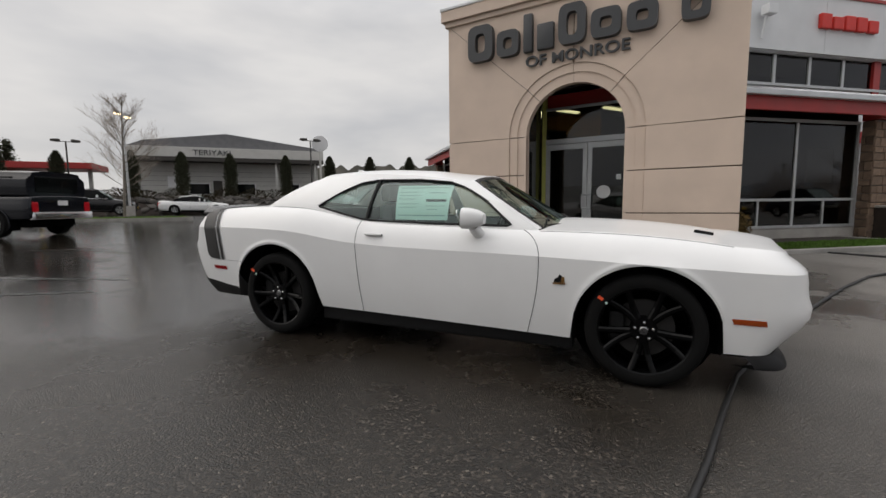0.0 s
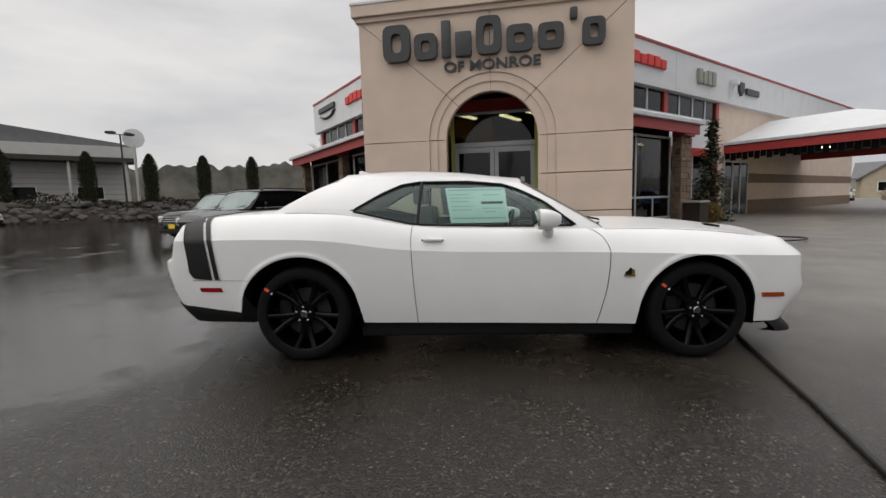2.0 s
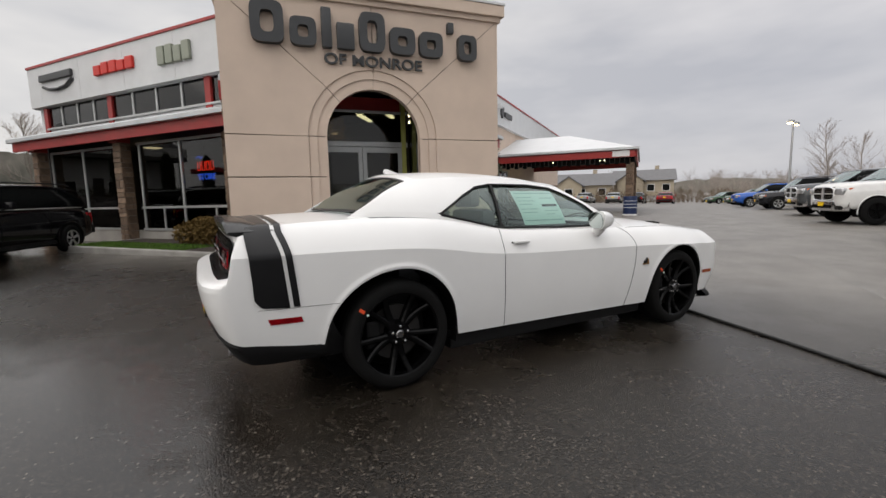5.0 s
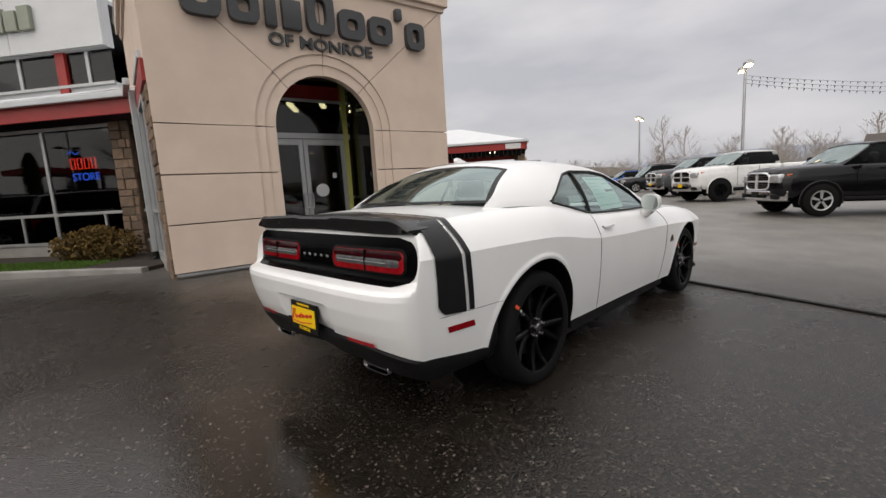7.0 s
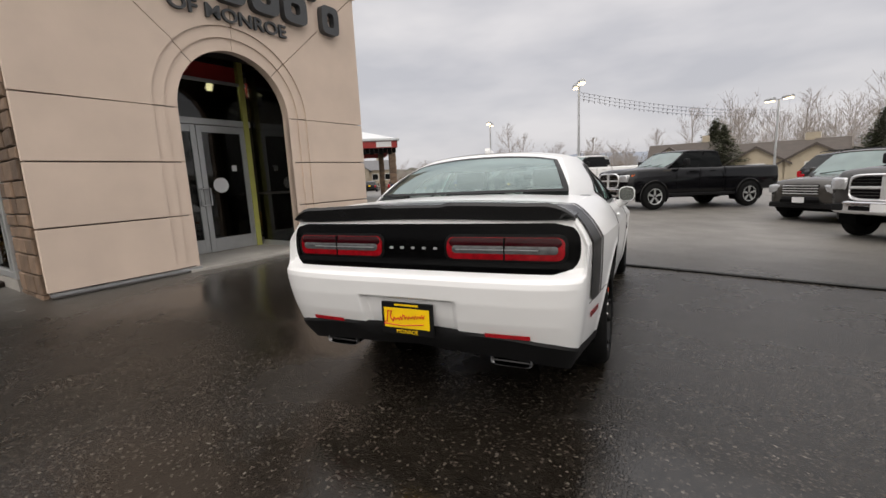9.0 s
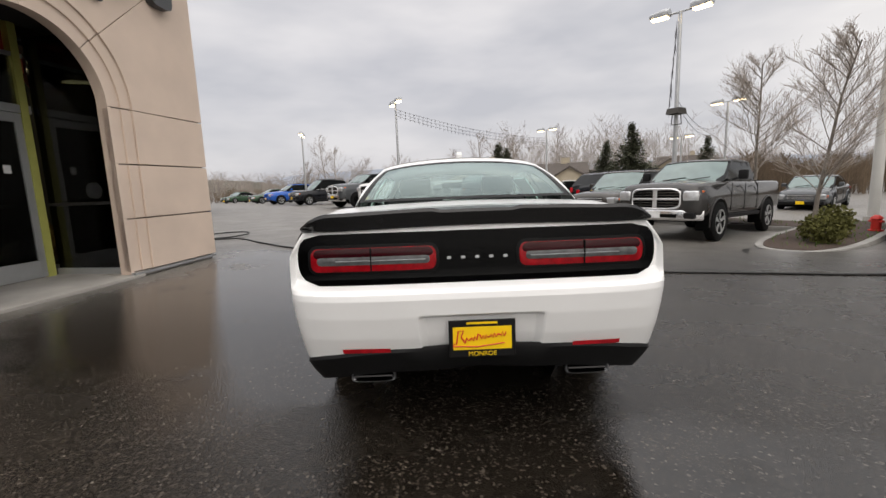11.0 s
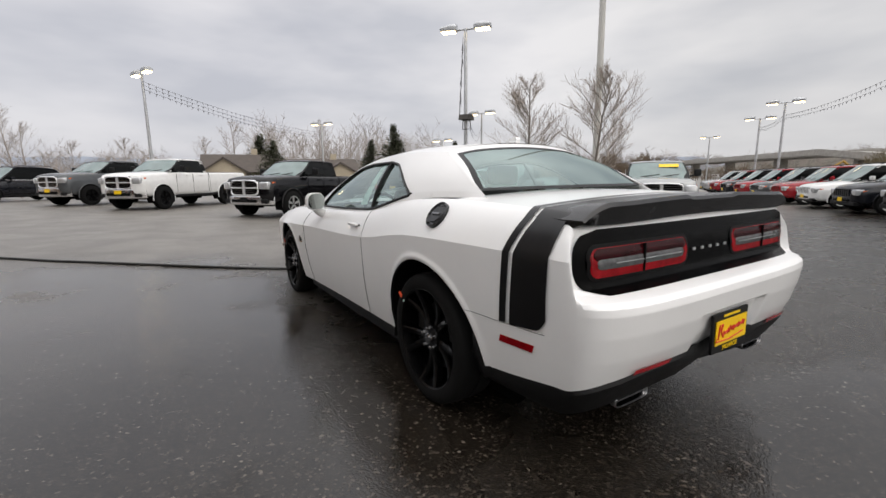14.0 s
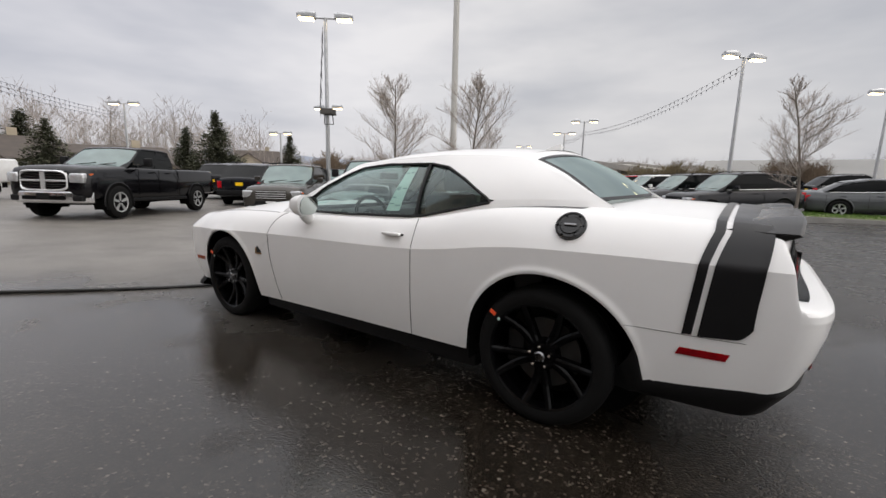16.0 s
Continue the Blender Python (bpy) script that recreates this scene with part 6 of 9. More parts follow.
            rows.append([(x, (0.960 + 0.080 * s * math.copysign(abs(math.cos(a)) ** 0.7, math.cos(a)) * 0.95) * side, 1.055 + 0.075 * s * math.copysign(abs(math.sin(a)) ** 0.75, math.sin(a))) for a in (2 * math.pi * k / 20 for k in range(20))])
        bm = grid(rows, close=True)
        bmesh.ops.holes_fill(bm, edges=[e for e in bm.edges if e.is_boundary])
        bmesh.ops.recalc_face_normals(bm, faces=bm.faces)
        mir = part("wing_mirror", bm, M_WHITE, car, "white wing mirror", smooth=40)
        part("mirror_arm", tube([(0.355, 0.945 * side, 1.0), (0.365, 0.905 * side, 0.965), (0.375, 0.855 * side, 0.935)], 0.040, 10, r1=0.042), M_WHITE, mir, smooth=50)
        part("mirror_glass", prism([(0.960 * side + 0.068 * math.copysign(abs(math.cos(a)) ** 0.7, math.cos(a)), 1.055 + 0.066 * math.copysign(abs(math.sin(a)) ** 0.75, math.sin(a))) for a in (2 * math.pi * k / 24 for k in range(24))], 0.276, 0.284, plane="yz", m=Matrix(((1, 0.10 * side, -0.22, 0.232 - 0.116), (0, 1, 0, 0), (0, 0, 1, 0), (0, 0, 0, 1)))), M_MIRROR, mir, "mirror glass")
    # fuel cap on the left flank
    fc = skin_at(c_of(-1.595), 1.44)
    n0 = (skin_at(c_of(-1.595), 1.50) - skin_at(c_of(-1.595), 1.38)).cross(skin_at(c_of(-1.565), 1.44) - skin_at(c_of(-1.625), 1.44)).normalized()
    if n0.y < 0:
        n0 = -n0
    fm = Matrix.Translation(fc) @ n0.to_track_quat("Z", "Y").to_matrix().to_4x4()
    cap = part("fuel_cap", lathe([(0, 0.012), (0.045, 0.013), (0.05, 0.008), (0.062, 0.008), (0.066, 0.014), (0.073, 0.012), (0.075, -0.01)], 32, "z"), M_SPOILER, car, "black round fuel filler", smooth=40, at=fm)
    part("fuel_cap_grip", box(-0.03, 0.03, -0.006, 0.006, 0.012, 0.020, 0.003), M_DARKCHROME, cap, "small grey mark on the cap", at=pose(0, 0, 0))
    for k in range(6):
        t = radians(60 * k)
        part("fuel_cap_bolt", lathe([(0, 0.017), (0.004, 0.016), (0.005, 0.01)], 8, "z"), M_SATIN, cap, at=pose(0.060 * math.cos(t), 0.060 * math.sin(t), 0))
    # window sticker and price sheet
    def sheet(side, ua, ub, ha, hb, name, lab):
        rows = [[flipped(house(ua + (ub - ua) * s + skew, ha + (hb - ha) * t) - Vector((0, 0.02, 0)), side) for t in frange(0, 1, 5)] for s, skew in ((k / 5, 0) for k in range(6))]
        sh_ = part(name, grid(rows, flip=side < 0), M_PAPER, car, lab)
        for k, (sa, sb, t0) in enumerate(((0.06, 0.45, 0.12), (0.06, 0.42, 0.5), (0.06, 0.45, 0.86), (0.60, 0.94, 0.50), (0.60, 0.90, 0.85), (0.58, 0.92, 0.16), (0.60, 0.94, 0.30))):
            dh = 0.045 if k == 3 else 0.016
            rr = [[flipped(house(ua + (ub - ua) * s, ha + (hb - ha) * (t0 + dt)) - Vector((0, 0.0175, 0)), side) for dt in (-dh, dh)] for s in frange(sa, sb, 3)]
            part("print_bar", grid(rr, flip=side < 0), M_PAPERINK, sh_, "dark print bar")
    def at_xz(x, z):
        u = h = 0.5
        for _ in range(12):
            lo, hi = house(u, 0), house(u, 1)
            h = (z - lo.z) / (hi.z - lo.z)
            a, b = -1.93 * (1 - h) - 1.12 * h, 0.80 * (1 - h) + 0.20 * h
            u = (x - a) / (b - a)
        return u, h

    def flat_sheet(side, x0, x1, z0, z1, name, lab):
        def spot(s, t, off):
            return flipped(house(*at_xz(x0 + (x1 - x0) * s + 0.03 * t, z0 + (z1 - z0) * t)) - Vector((0, off, 0)), side)
        sh_ = part(name, grid([[spot(s, t, 0.02) for t in frange(0, 1, 5)] for s in frange(0, 1, 5)], flip=side < 0), M_PAPER, car, lab)
        for sa, sb, t0, dh in ((0.05, 0.95, 0.93, 0.012), (0.06, 0.40, 0.80, 0.008), (0.06, 0.46, 0.70, 0.008), (0.06, 0.36, 0.60, 0.008), (0.06, 0.44, 0.46, 0.008), (0.06, 0.40, 0.36, 0.008), (0.05, 0.95, 0.13, 0.012), (0.57, 0.94, 0.56, 0.035), (0.60, 0.90, 0.78, 0.012), (0.58, 0.92, 0.40, 0.008), (0.60, 0.80, 0.30, 0.008)):
            part("print_bar", grid([[spot(s, t0 + d, 0.0175) for d in (-dh, dh)] for s in frange(sa, sb, 3)], flip=side < 0), M_PLASTIC if dh > 0.03 else M_PAPERINK, sh_, "dark print bar")

    flat_sheet(-1, -0.41, 0.06, 1.030, 1.300, "price_sheet", "pale green price sheet in window")
    sheet(1, 0.520, 0.568, 0.13, 0.84, "price_sheet", "narrow pale price sheet in window")
    # cabin
    cab = part("cabin", box(-1.5, 0.7, -0.72, 0.72, 0.30, 0.62), M_SATIN, car, "dark grey cabin")
    part("dashboard", box(0.35, 0.80, -0.70, 0.70, 0.62, 0.985, 0.06), M_SATIN, cab, smooth=50)
    part("steering_wheel", tube([(0.22 + 0.06 * math.sin(a), 0.36 + 0.18 * math.cos(a), 0.93 + 0.17 * math.sin(a)) for a in (2 * math.pi * k / 24 for k in range(25))], 0.016, 8), M_SATIN, cab, smooth=50)
    part("steering_hub", lathe([(0, -0.03), (0.07, -0.02), (0.08, 0.02)], 16, "x"), M_SATIN, cab, at=pose(0.24, 0.36, 0.93))
    for y in (-0.36, 0.36):
        seat = part("seat", box(-0.55, 0.0, y - 0.25, y + 0.25, 0.55, 0.72, 0.06), M_LEATHER, cab, "grey leather seat", smooth=50)
        part("backrest", box(-0.62, -0.48, y - 0.25, y + 0.25, 0.66, 1.16, 0.06), M_LEATHER, seat, smooth=50, at=pose(0, 0, 0))
        part("headrest", box(-0.66, -0.56, y - 0.14, y + 0.14, 1.17, 1.33, 0.04), M_LEATHER, seat, smooth=50)
    part("rear_seat", box(-1.35, -1.15, -0.6, 0.6, 0.6, 1.12, 0.06), M_LEATHER, cab, "grey leather rear bench", smooth=50)
    part("parcel_shelf", box(-1.85, -1.3, -0.66, 0.66, 1.075, 1.10, 0.01), M_SATIN, cab)
    part("rear_view_mirror", box(0.36, 0.39, -0.11, 0.11, 1.24, 1.30, 0.015), M_SATIN, cab)
    # wheels
    for x in (-AX, AX):
        for side in (-1, 1):
            wheel(pose(x, TRK * side, WR), side, car)
    return car


coupe()


# ---- other vehicles ----
def paint(name, color, metal=0.0):
    return mat(name, color, 0.12, metal * 0.4, 0.08, 5.0, coat=0.1, spec=0.3 if max(color) < 0.03 else 0.45)


P_BLACK = paint("black_paint", (0.004, 0.004, 0.005))
P_GREY = paint("grey_paint", (0.075, 0.080, 0.085), 0.3)
P_DGREY = paint("charcoal_paint", (0.009, 0.0098, 0.013), 0.1)
P_GUN = paint("gunmetal_paint", (0.045, 0.043, 0.042), 0.4)
P_SILVER = paint("silver_paint", (0.36, 0.37, 0.37), 0.5)
P_WHITE = paint("plain_white_paint", (0.72, 0.72, 0.71))
P_RED = paint("red_paint", (0.26, 0.012, 0.018))
P_BLUE = paint("blue_paint", (0.02, 0.10, 0.42))
P_GREEN = paint("green_paint", (0.03, 0.07, 0.035))
P_BROWN = paint("pewter_paint", (0.055, 0.050, 0.044), 0.4)
M_HEAD = mat("headlamp_lens", (0.55, 0.56, 0.57), 0.1, 0.5, 0.2, 30, coat=1.0)


def loft(stations, steps=4, crown=0.03, shoulder=0.10):
    """A closed skin through rounded car sections: (x, z0, z1, half width low, half width high)."""
    def glide(i, t):
        p = [stations[max(0, min(len(stations) - 1, i + k))] for k in (-1, 0, 1, 2)]
        out = []
        for a, b, c, d in zip(*p):
            m0, m1 = (c - a) / 2, (d - b) / 2
            if (c - b) * m0 <= 0:
                m0 = 0
            if (c - b) * m1 <= 0:
                m1 = 0
            m0, m1 = (math.copysign(min(abs(m), 2.2 * abs(c - b)), m) for m in (m0, m1))
            out.append((2 * t ** 3 - 3 * t * t + 1) * b + (t ** 3 - 2 * t * t + t) * m0 + (3 * t * t - 2 * t ** 3) * c + (t ** 3 - t * t) * m1)
        return out

    full = [glide(i, k / steps) for i in range(len(stations) - 1) for k in range(steps)] + [list(stations[-1])]
    rows = []
    for x, z0, z1, w0, w1 in full:
        h = z1 - z0
        r = min(shoulder, h * 0.35, w1 * 0.4)
        half = [(0, z0), (w0 * 0.9, z0), (w0 * 0.975, z0 + h * 0.06), (w0, z0 + h * 0.2), (w0 * 0.995 + 0.008, z0 + h * 0.5), (max(w0 * 0.985, w1) + 0.010, z0 + h * 0.66), (max(w0 * 0.985, w1), z0 + h * 0.70), (w1 + 0.004, z1 - r), (w1 - r * 0.12, z1 - r * 0.5), (w1 - r * 0.42, z1 - r * 0.14), (w1 - r, z1), (w1 * 0.5, z1 + crown * 0.8), (0, z1 + crown)]
        rows.append([(x, y, z) for y, z in half] + [(x, -y, z) for y, z in half[-2:0:-1]])
    bm = grid(rows, close=True)
    bm.faces.new([v for v in bm.verts][:len(rows[0])])
    bm.faces.new([v for v in bm.verts][-len(rows[0]):])
    bmesh.ops.recalc_face_normals(bm, faces=bm.faces)
    return bm


WHEELS = {}


def road_wheel(parent, at, r, rimmat):
    key = (r, rimmat.name)
    w = new("wheel")
    w.parent, w.matrix_basis = parent, at
    if key not in WHEELS:
        t = part("tyre", lathe([(r * 0.62, -0.11), (r * 0.9, -0.115), (r * 0.985, -0.09), (r, -0.05), (r, 0.05), (r * 0.97, 0.1), (r * 0.6, 0.1)], 28), M_RUBBER, w, smooth=40)
        bm = lathe([(0, -0.085), (r * 0.14, -0.09), (r * 0.16, -0.06), (r * 0.5, -0.05), (r * 0.58, -0.085), (r * 0.62, -0.112)], 28)
        rim = part("rim", bm, M_VOID if rimmat is not M_RIM else M_RIM, w, smooth=40)
        bm = bmesh.new()
        for k in range(5):
            a = radians(72 * k + 90)
            prism([(math.cos(a + s) * rr, math.sin(a + s) * rr) for s, rr in ((-0.5, r * 0.1), (-0.16, r * 0.58), (0.16, r * 0.58), (0.5, r * 0.1))], -0.10, -0.075, bm)
        sp = part("spoke_star", bm, rimmat, w)
        ri = part("rim_ring", lathe([(r * 0.55, -0.105), (r * 0.62, -0.116), (r * 0.63, -0.1)], 28), rimmat, w, smooth=40)
        WHEELS[key] = (t.data, rim.data, sp.data, ri.data)
    else:
        for nm, me in zip(("tyre", "rim", "spoke_star", "rim_ring"), WHEELS[key]):
            o = new(nm, me)
            o.parent = w
    return w


def vehicle(name, label, category, spot, heading, colour, spec, rim=None, group="parked vehicles", plate=M_YELLOW, lower=None, tag=True):
    """A parked car, truck or SUV; the spot is the middle of its front axle, the heading in degrees."""
    L0, L1, W, H = spec["front"], spec["rear"], spec["w"] / 2, spec["h"]
    wb, r, belt_, hood, nose, clr = spec["wb"], spec["r"], spec["belt"], spec["hood"], spec["nose"], spec["clr"]
    ca, cb, cc, cd = spec["cab"]
    x, y = spot
    fx, fy = math.cos(radians(heading)), math.sin(radians(heading))
    zf, zr = land(x, y), land(x - fx * wb, y - fy * wb)
    pitch = math.degrees(math.atan2(zr - zf, wb))
    root = thing(name, pose(x, y, zf, 0, pitch, heading), label, category, group)
    lw = lower or colour
    rd = spec.get("round", 0.10)
    st = [(L0 + 0.03, clr + 0.22, nose - 0.24, W * 0.62, W * 0.58), (L0 + 0.01, clr + 0.14, nose - 0.13, W * (0.80 - rd), W * (0.76 - rd)), (L0 - 0.04, clr + 0.08, nose - 0.06, W * (0.89 - rd * 0.8), W * (0.84 - rd * 0.8)), (L0 - 0.14, clr + 0.03, nose, W * (0.96 - rd * 0.5), W * (0.90 - rd * 0.5)), (L0 - 0.32, clr, nose + (hood - nose) * 0.28, W * (1 - rd * 0.2), W * (0.93 - rd * 0.2)), (L0 - 0.55, clr, nose + (hood - nose) * 0.48, W, W * 0.935), (0.0, clr, nose + (hood - nose) * 0.75, W, W * 0.935), (ca, clr, hood, W, W * 0.94), (ca - 0.4, clr, belt_, W, W * 0.95)]
    if spec["bed"]:
        st += [(cd + 0.1, clr, belt_, W, W * 0.955), (cd, clr, belt_, W, W * 0.955)]
    else:
        st += [(cd + 0.3, clr, belt_ + 0.02, W, W * 0.95), (L1 + 0.35, clr, belt_ + spec["tail"], W, W * 0.94), (L1 + 0.04, clr + 0.06, belt_ + spec["tail"] - 0.03, W * 0.95, W * 0.88), (L1, clr + 0.15, belt_ + spec["tail"] - 0.12, W * 0.88, W * 0.82)]
    body = part("body", loft(st, crown=0.045, shoulder=0.15), colour, root, smooth=50)
    # cabin glass, roof and pillars
    gw, rw = W * 0.93, W * (0.78 if spec["bed"] else 0.81)
    drop = 0.0 if spec["bed"] else 0.07
    low = [(ca - 0.02, gw * 0.96), (cd if not spec["bed"] else cd + 0.04, gw * 0.94)]
    top = [(cb, rw), (cc, rw * 0.98)]
    rows = []
    for t in (0, 0.33, 0.66, 1.0):
        xa, ya = low[0][0] + (top[0][0] - low[0][0]) * t, low[0][1] + (top[0][1] - low[0][1]) * t
        xb, yb = low[1][0] + (top[1][0] - low[1][0]) * t, low[1][1] + (top[1][1] - low[1][1]) * t
        z = belt_ - 0.02 + (H - 0.03 - belt_) * t
        bulge = 0.03 * math.sin(math.pi * t)
        bow, bow2 = 0.13 * (1 - 0.5 * t), 0.03 if spec["bed"] else 0.07
        row = [(xa + bow * (1 - f * f), (ya + bulge) * f, z) for f in frange(-1, 1, 8)]
        row += [(xa + (xb - xa) * k / 6, ya + (yb - ya) * k / 6 + bulge, z) for k in range(1, 6)]
        row += [(xb - bow2 * (1 - f * f), (yb + bulge) * f, z) for f in frange(1, -1, 8)]
        row += [(xb + (xa - xb) * k / 6, -(yb + (ya - yb) * k / 6 + bulge), z) for k in range(1, 6)]
        rows.append([(px_, py_, pz_ - drop * t * min(1, max(0, (xa - px_) / (xa - xb))) ** 2) for px_, py_, pz_ in row])
    part("cabin_glass", grid(rows, close=True), M_CABIN, root, "dark window glass", smooth=35)
    part("windscreen", grid([[(x + 0.008, y * 0.93, z + 0.004) for x, y, z in row[:9]] for row in rows]), M_WINDSCREEN, root, "windscreen with sky reflection in its pale green", smooth=40)
    part("roof", loft([(cb + 0.06, H - 0.075, H - 0.05, rw * 0.98, rw * 0.9), (cb - 0.12, H - 0.075, H - 0.01, rw * 1.02, rw * 0.97), ((cb + cc) / 2, H - 0.075, H, rw * 1.03, rw * 0.97), (cc + 0.5, H - 0.075 - drop * 0.55, H - drop * 0.45, rw * 1.02, rw * 0.97), (cc + 0.12, H - 0.075 - drop, H - 0.015 - drop * 0.85, rw * 1.02, rw * 0.97), (cc - 0.03, H - 0.075 - drop, H - 0.05 - drop, rw, rw * 0.9)]), colour, root, smooth=40)
    for side in (-1, 1):
        for f, wd in [(0.0, 0.085)] + [(k, 0.07) for k in spec["posts"]] + [(1.0, spec["cpost"])]:
            xa, xb = low[0][0] + (low[1][0] - low[0][0]) * f, top[0][0] + (top[1][0] - top[0][0]) * f
            ya, yb = low[0][1] + (low[1][1] - low[0][1]) * f, rw
            d = wd if f < 0.5 else -wd if f > 0.99 else wd / 2
            pts = [[(xa - (0 if f in (0.0, 1.0) else d), (ya + 0.012) * side, belt_ - 0.02), (xb - (0 if f in (0.0, 1.0) else d), (yb + 0.012) * side, H - 0.06 - drop * f * f)], [(xa - abs(wd) * (1 if f < 1 else -1), (ya + 0.012) * side, belt_ - 0.02), (xb - abs(wd) * (1 if f < 1 else -1), (yb + 0.012) * side, H - 0.06 - drop * f * f)]]
            bm = grid(pts)
            bmesh.ops.solidify(bm, geom=list(bm.faces), thickness=0.02)
            part("pillar", bm, colour if f in (0.0, 1.0) else M_SATIN, root)
        if not spec["bed"]:
            part("window_trim", tube([(ca - 0.25, (low[0][1] + 0.014) * side, belt_ + 0.012), (cd + 0.25, (low[1][1] + 0.014) * side, belt_ + 0.018)], 0.013, 6), M_TRIMCHROME, root, "thin chrome window trim")
        # wheel arches, wheels, mirrors, handles, lamps
        for xw in (0.0, -wb):
            # black plate proud of the flank paints the shade of the wheel opening
            part("wheel_arch", prism([(xw + (r + 0.07) * math.cos(a), r + (r + 0.07) * math.sin(a)) for a in (math.pi * (-0.12 + 1.24 * k / 16) for k in range(17))], (W + 0.014) * side, (W - 0.3) * side), M_VOID, root, "dark plate for the shaded wheel opening")
            part("arch_lip", tube([(xw + (r + 0.085) * math.cos(a), (W + 0.010) * side, r + (r + 0.085) * math.sin(a)) for a in (math.pi * (-0.06 + 1.12 * k / 18) for k in range(19))], 0.02, 6), spec.get("flare") or colour, root, smooth=50)
            road_wheel(root, pose(xw, (W - 0.065) * side, r) if side < 0 else pose(xw, (W - 0.065) * side, r, 0, 0, 180), r, rim or M_ALU)
        mir = part("mirror", box(ca - 0.55, ca - 0.42, (W + 0.10 if spec["bed"] else W + 0.02) * side - 0.10 + 0.06 * side, (W + 0.10 if spec["bed"] else W + 0.02) * side + 0.10 + 0.06 * side, belt_ + 0.02, belt_ + (0.25 if spec["bed"] else 0.19), 0.04), spec.get("mirror") or colour, root, smooth=40)
        part("mirror_arm", tube([(ca - 0.46, W * 0.93 * side, belt_ + 0.02), (ca - 0.47, (W + 0.05) * side, belt_ + 0.06)], 0.03, 6), M_PLASTIC, mir)
        if spec["bed"]:
            part("headlamp", loft([(0.045, nose - 0.335, nose - 0.15, 0.12, 0.12), (0.02, nose - 0.35, nose - 0.13, 0.155, 0.15), (-0.12, nose - 0.35, nose - 0.11, 0.165, 0.16), (-0.26, nose - 0.32, nose - 0.13, 0.15, 0.145)], crown=0.0, shoulder=0.05), M_HEAD, root, "clear headlamp", smooth=40, at=pose(L0 - 0.012, side * W * 0.755, 0, 0, 0, side * 14))
        else:
            part("headlamp", box(L0 - 0.26, L0 + 0.012, side * W * 0.735 - W * 0.165, side * W * 0.735 + W * 0.165, nose - 0.30, nose - 0.08, 0.05), M_HEAD, root, "clear headlamp")
        part("turn_lamp", box(L0 - 0.34, L0 - 0.2, side * W * 0.88 - 0.04, side * W * 0.88 + 0.05, nose - 0.25, nose - 0.12, 0.02), M_AMBER, root, "amber turn lamp")
        part("fog_lamp", lathe([(0, 0.03), (0.05, 0.02), (0.06, 0)], 12, "x"), M_HEAD, root, at=pose(L0 - 0.03, side * W * 0.6, clr + 0.22))
        zt = belt_ + spec["tail"]
        part("tail_lamp", box(L1 - 0.02, L1 + 0.18, side * W * 0.84 - 0.09, side * W * 0.84 + 0.09, zt - 0.42, zt - 0.14, 0.03), M_REDLENS, root, "red tail lamp")
        for f in [0.30] + ([0.66] if len(spec["posts"]) > 1 or spec["bed"] else []):
            part("door_handle", box(-0.09, 0.09, -0.012, 0.012, -0.015, 0.015, 0.006), colour, root, at=pose(ca + (cd - ca) * (f + 0.12), (W * 0.985) * side, belt_ - 0.13))
        for f in (0.02, 0.47, 0.93):
            xs = ca - 0.25 + (cd - ca + 0.2) * f
            part("door_seam", box(xs - 0.0025, xs + 0.0025, side * (W + 0.002) - 0.006, side * (W + 0.004) + 0.006, clr + 0.12, belt_ - 0.06), M_VOID, root)
        part("rocker", box(-wb + r + 0.1, -r - 0.1, side * (W - 0.05) - 0.04, side * (W - 0.05) + 0.04, clr - 0.06, clr + 0.03, 0.02), M_PLASTIC, root)
    g = spec["grille"]
    gz0, gz1 = nose - 0.10 - g["h"], nose - 0.08
    gr = part("grille", box(L0 - 0.05, L0 + 0.040, -W * g["w"], W * g["w"], gz0, gz1, 0.02), M_VOID, root, "dark grille")
    gm = M_TRIMCHROME if g["chrome"] else colour
    for k in range(g["bars"]):
        z = gz0 + (gz1 - gz0) * (k + 0.5) / g["bars"]
        part("grille_bar", box(L0 + 0.03, L0 + 0.054, -W * g["w"], W * g["w"], z - 0.012, z + 0.012, 0.004), gm, gr)
    if g["cross"]:
        part("grille_frame", box(L0 + 0.02, L0 + 0.08, -0.045, 0.045, gz0, gz1, 0.015), gm, gr)
        part("grille_frame", box(L0 + 0.02, L0 + 0.075, -W * g["w"], W * g["w"], (gz0 + gz1) / 2 - 0.022, (gz0 + gz1) / 2 + 0.022, 0.01), gm, gr)
        for k in range(8):
            z = gz0 + (gz1 - gz0) * (k + 0.5) / 8
            part("grille_bar", box(L0 + 0.03, L0 + 0.048, -W * g["w"], W * g["w"], z - 0.010, z + 0.010), M_DARKCHROME, gr)
        def ring(kx, kz, x):
            cz, hz, hy = (gz0 + gz1) / 2, (gz1 - gz0) / 2 + 0.02, W * g["w"] + 0.03
            return [(x - 0.05 * abs(math.cos(q)) ** 3, hy * kx * math.copysign(abs(math.cos(q)) ** 0.42, math.cos(q)), cz + hz * kz * math.copysign(abs(math.sin(q)) ** 0.42, math.sin(q))) for q in (2 * math.pi * i / 36 for i in range(36))]
        bm = grid([ring(0.90, 0.80, L0 + 0.0), ring(0.91, 0.82, L0 + 0.075), ring(0.96, 0.92, L0 + 0.10), ring(1.0, 1.0, L0 + 0.08), ring(1.01, 1.01, L0 - 0.03)], close=True)
        bmesh.ops.recalc_face_normals(bm, faces=bm.faces)
        part("grille_surround", bm, gm, gr, "bright chrome grille surround", smooth=50)
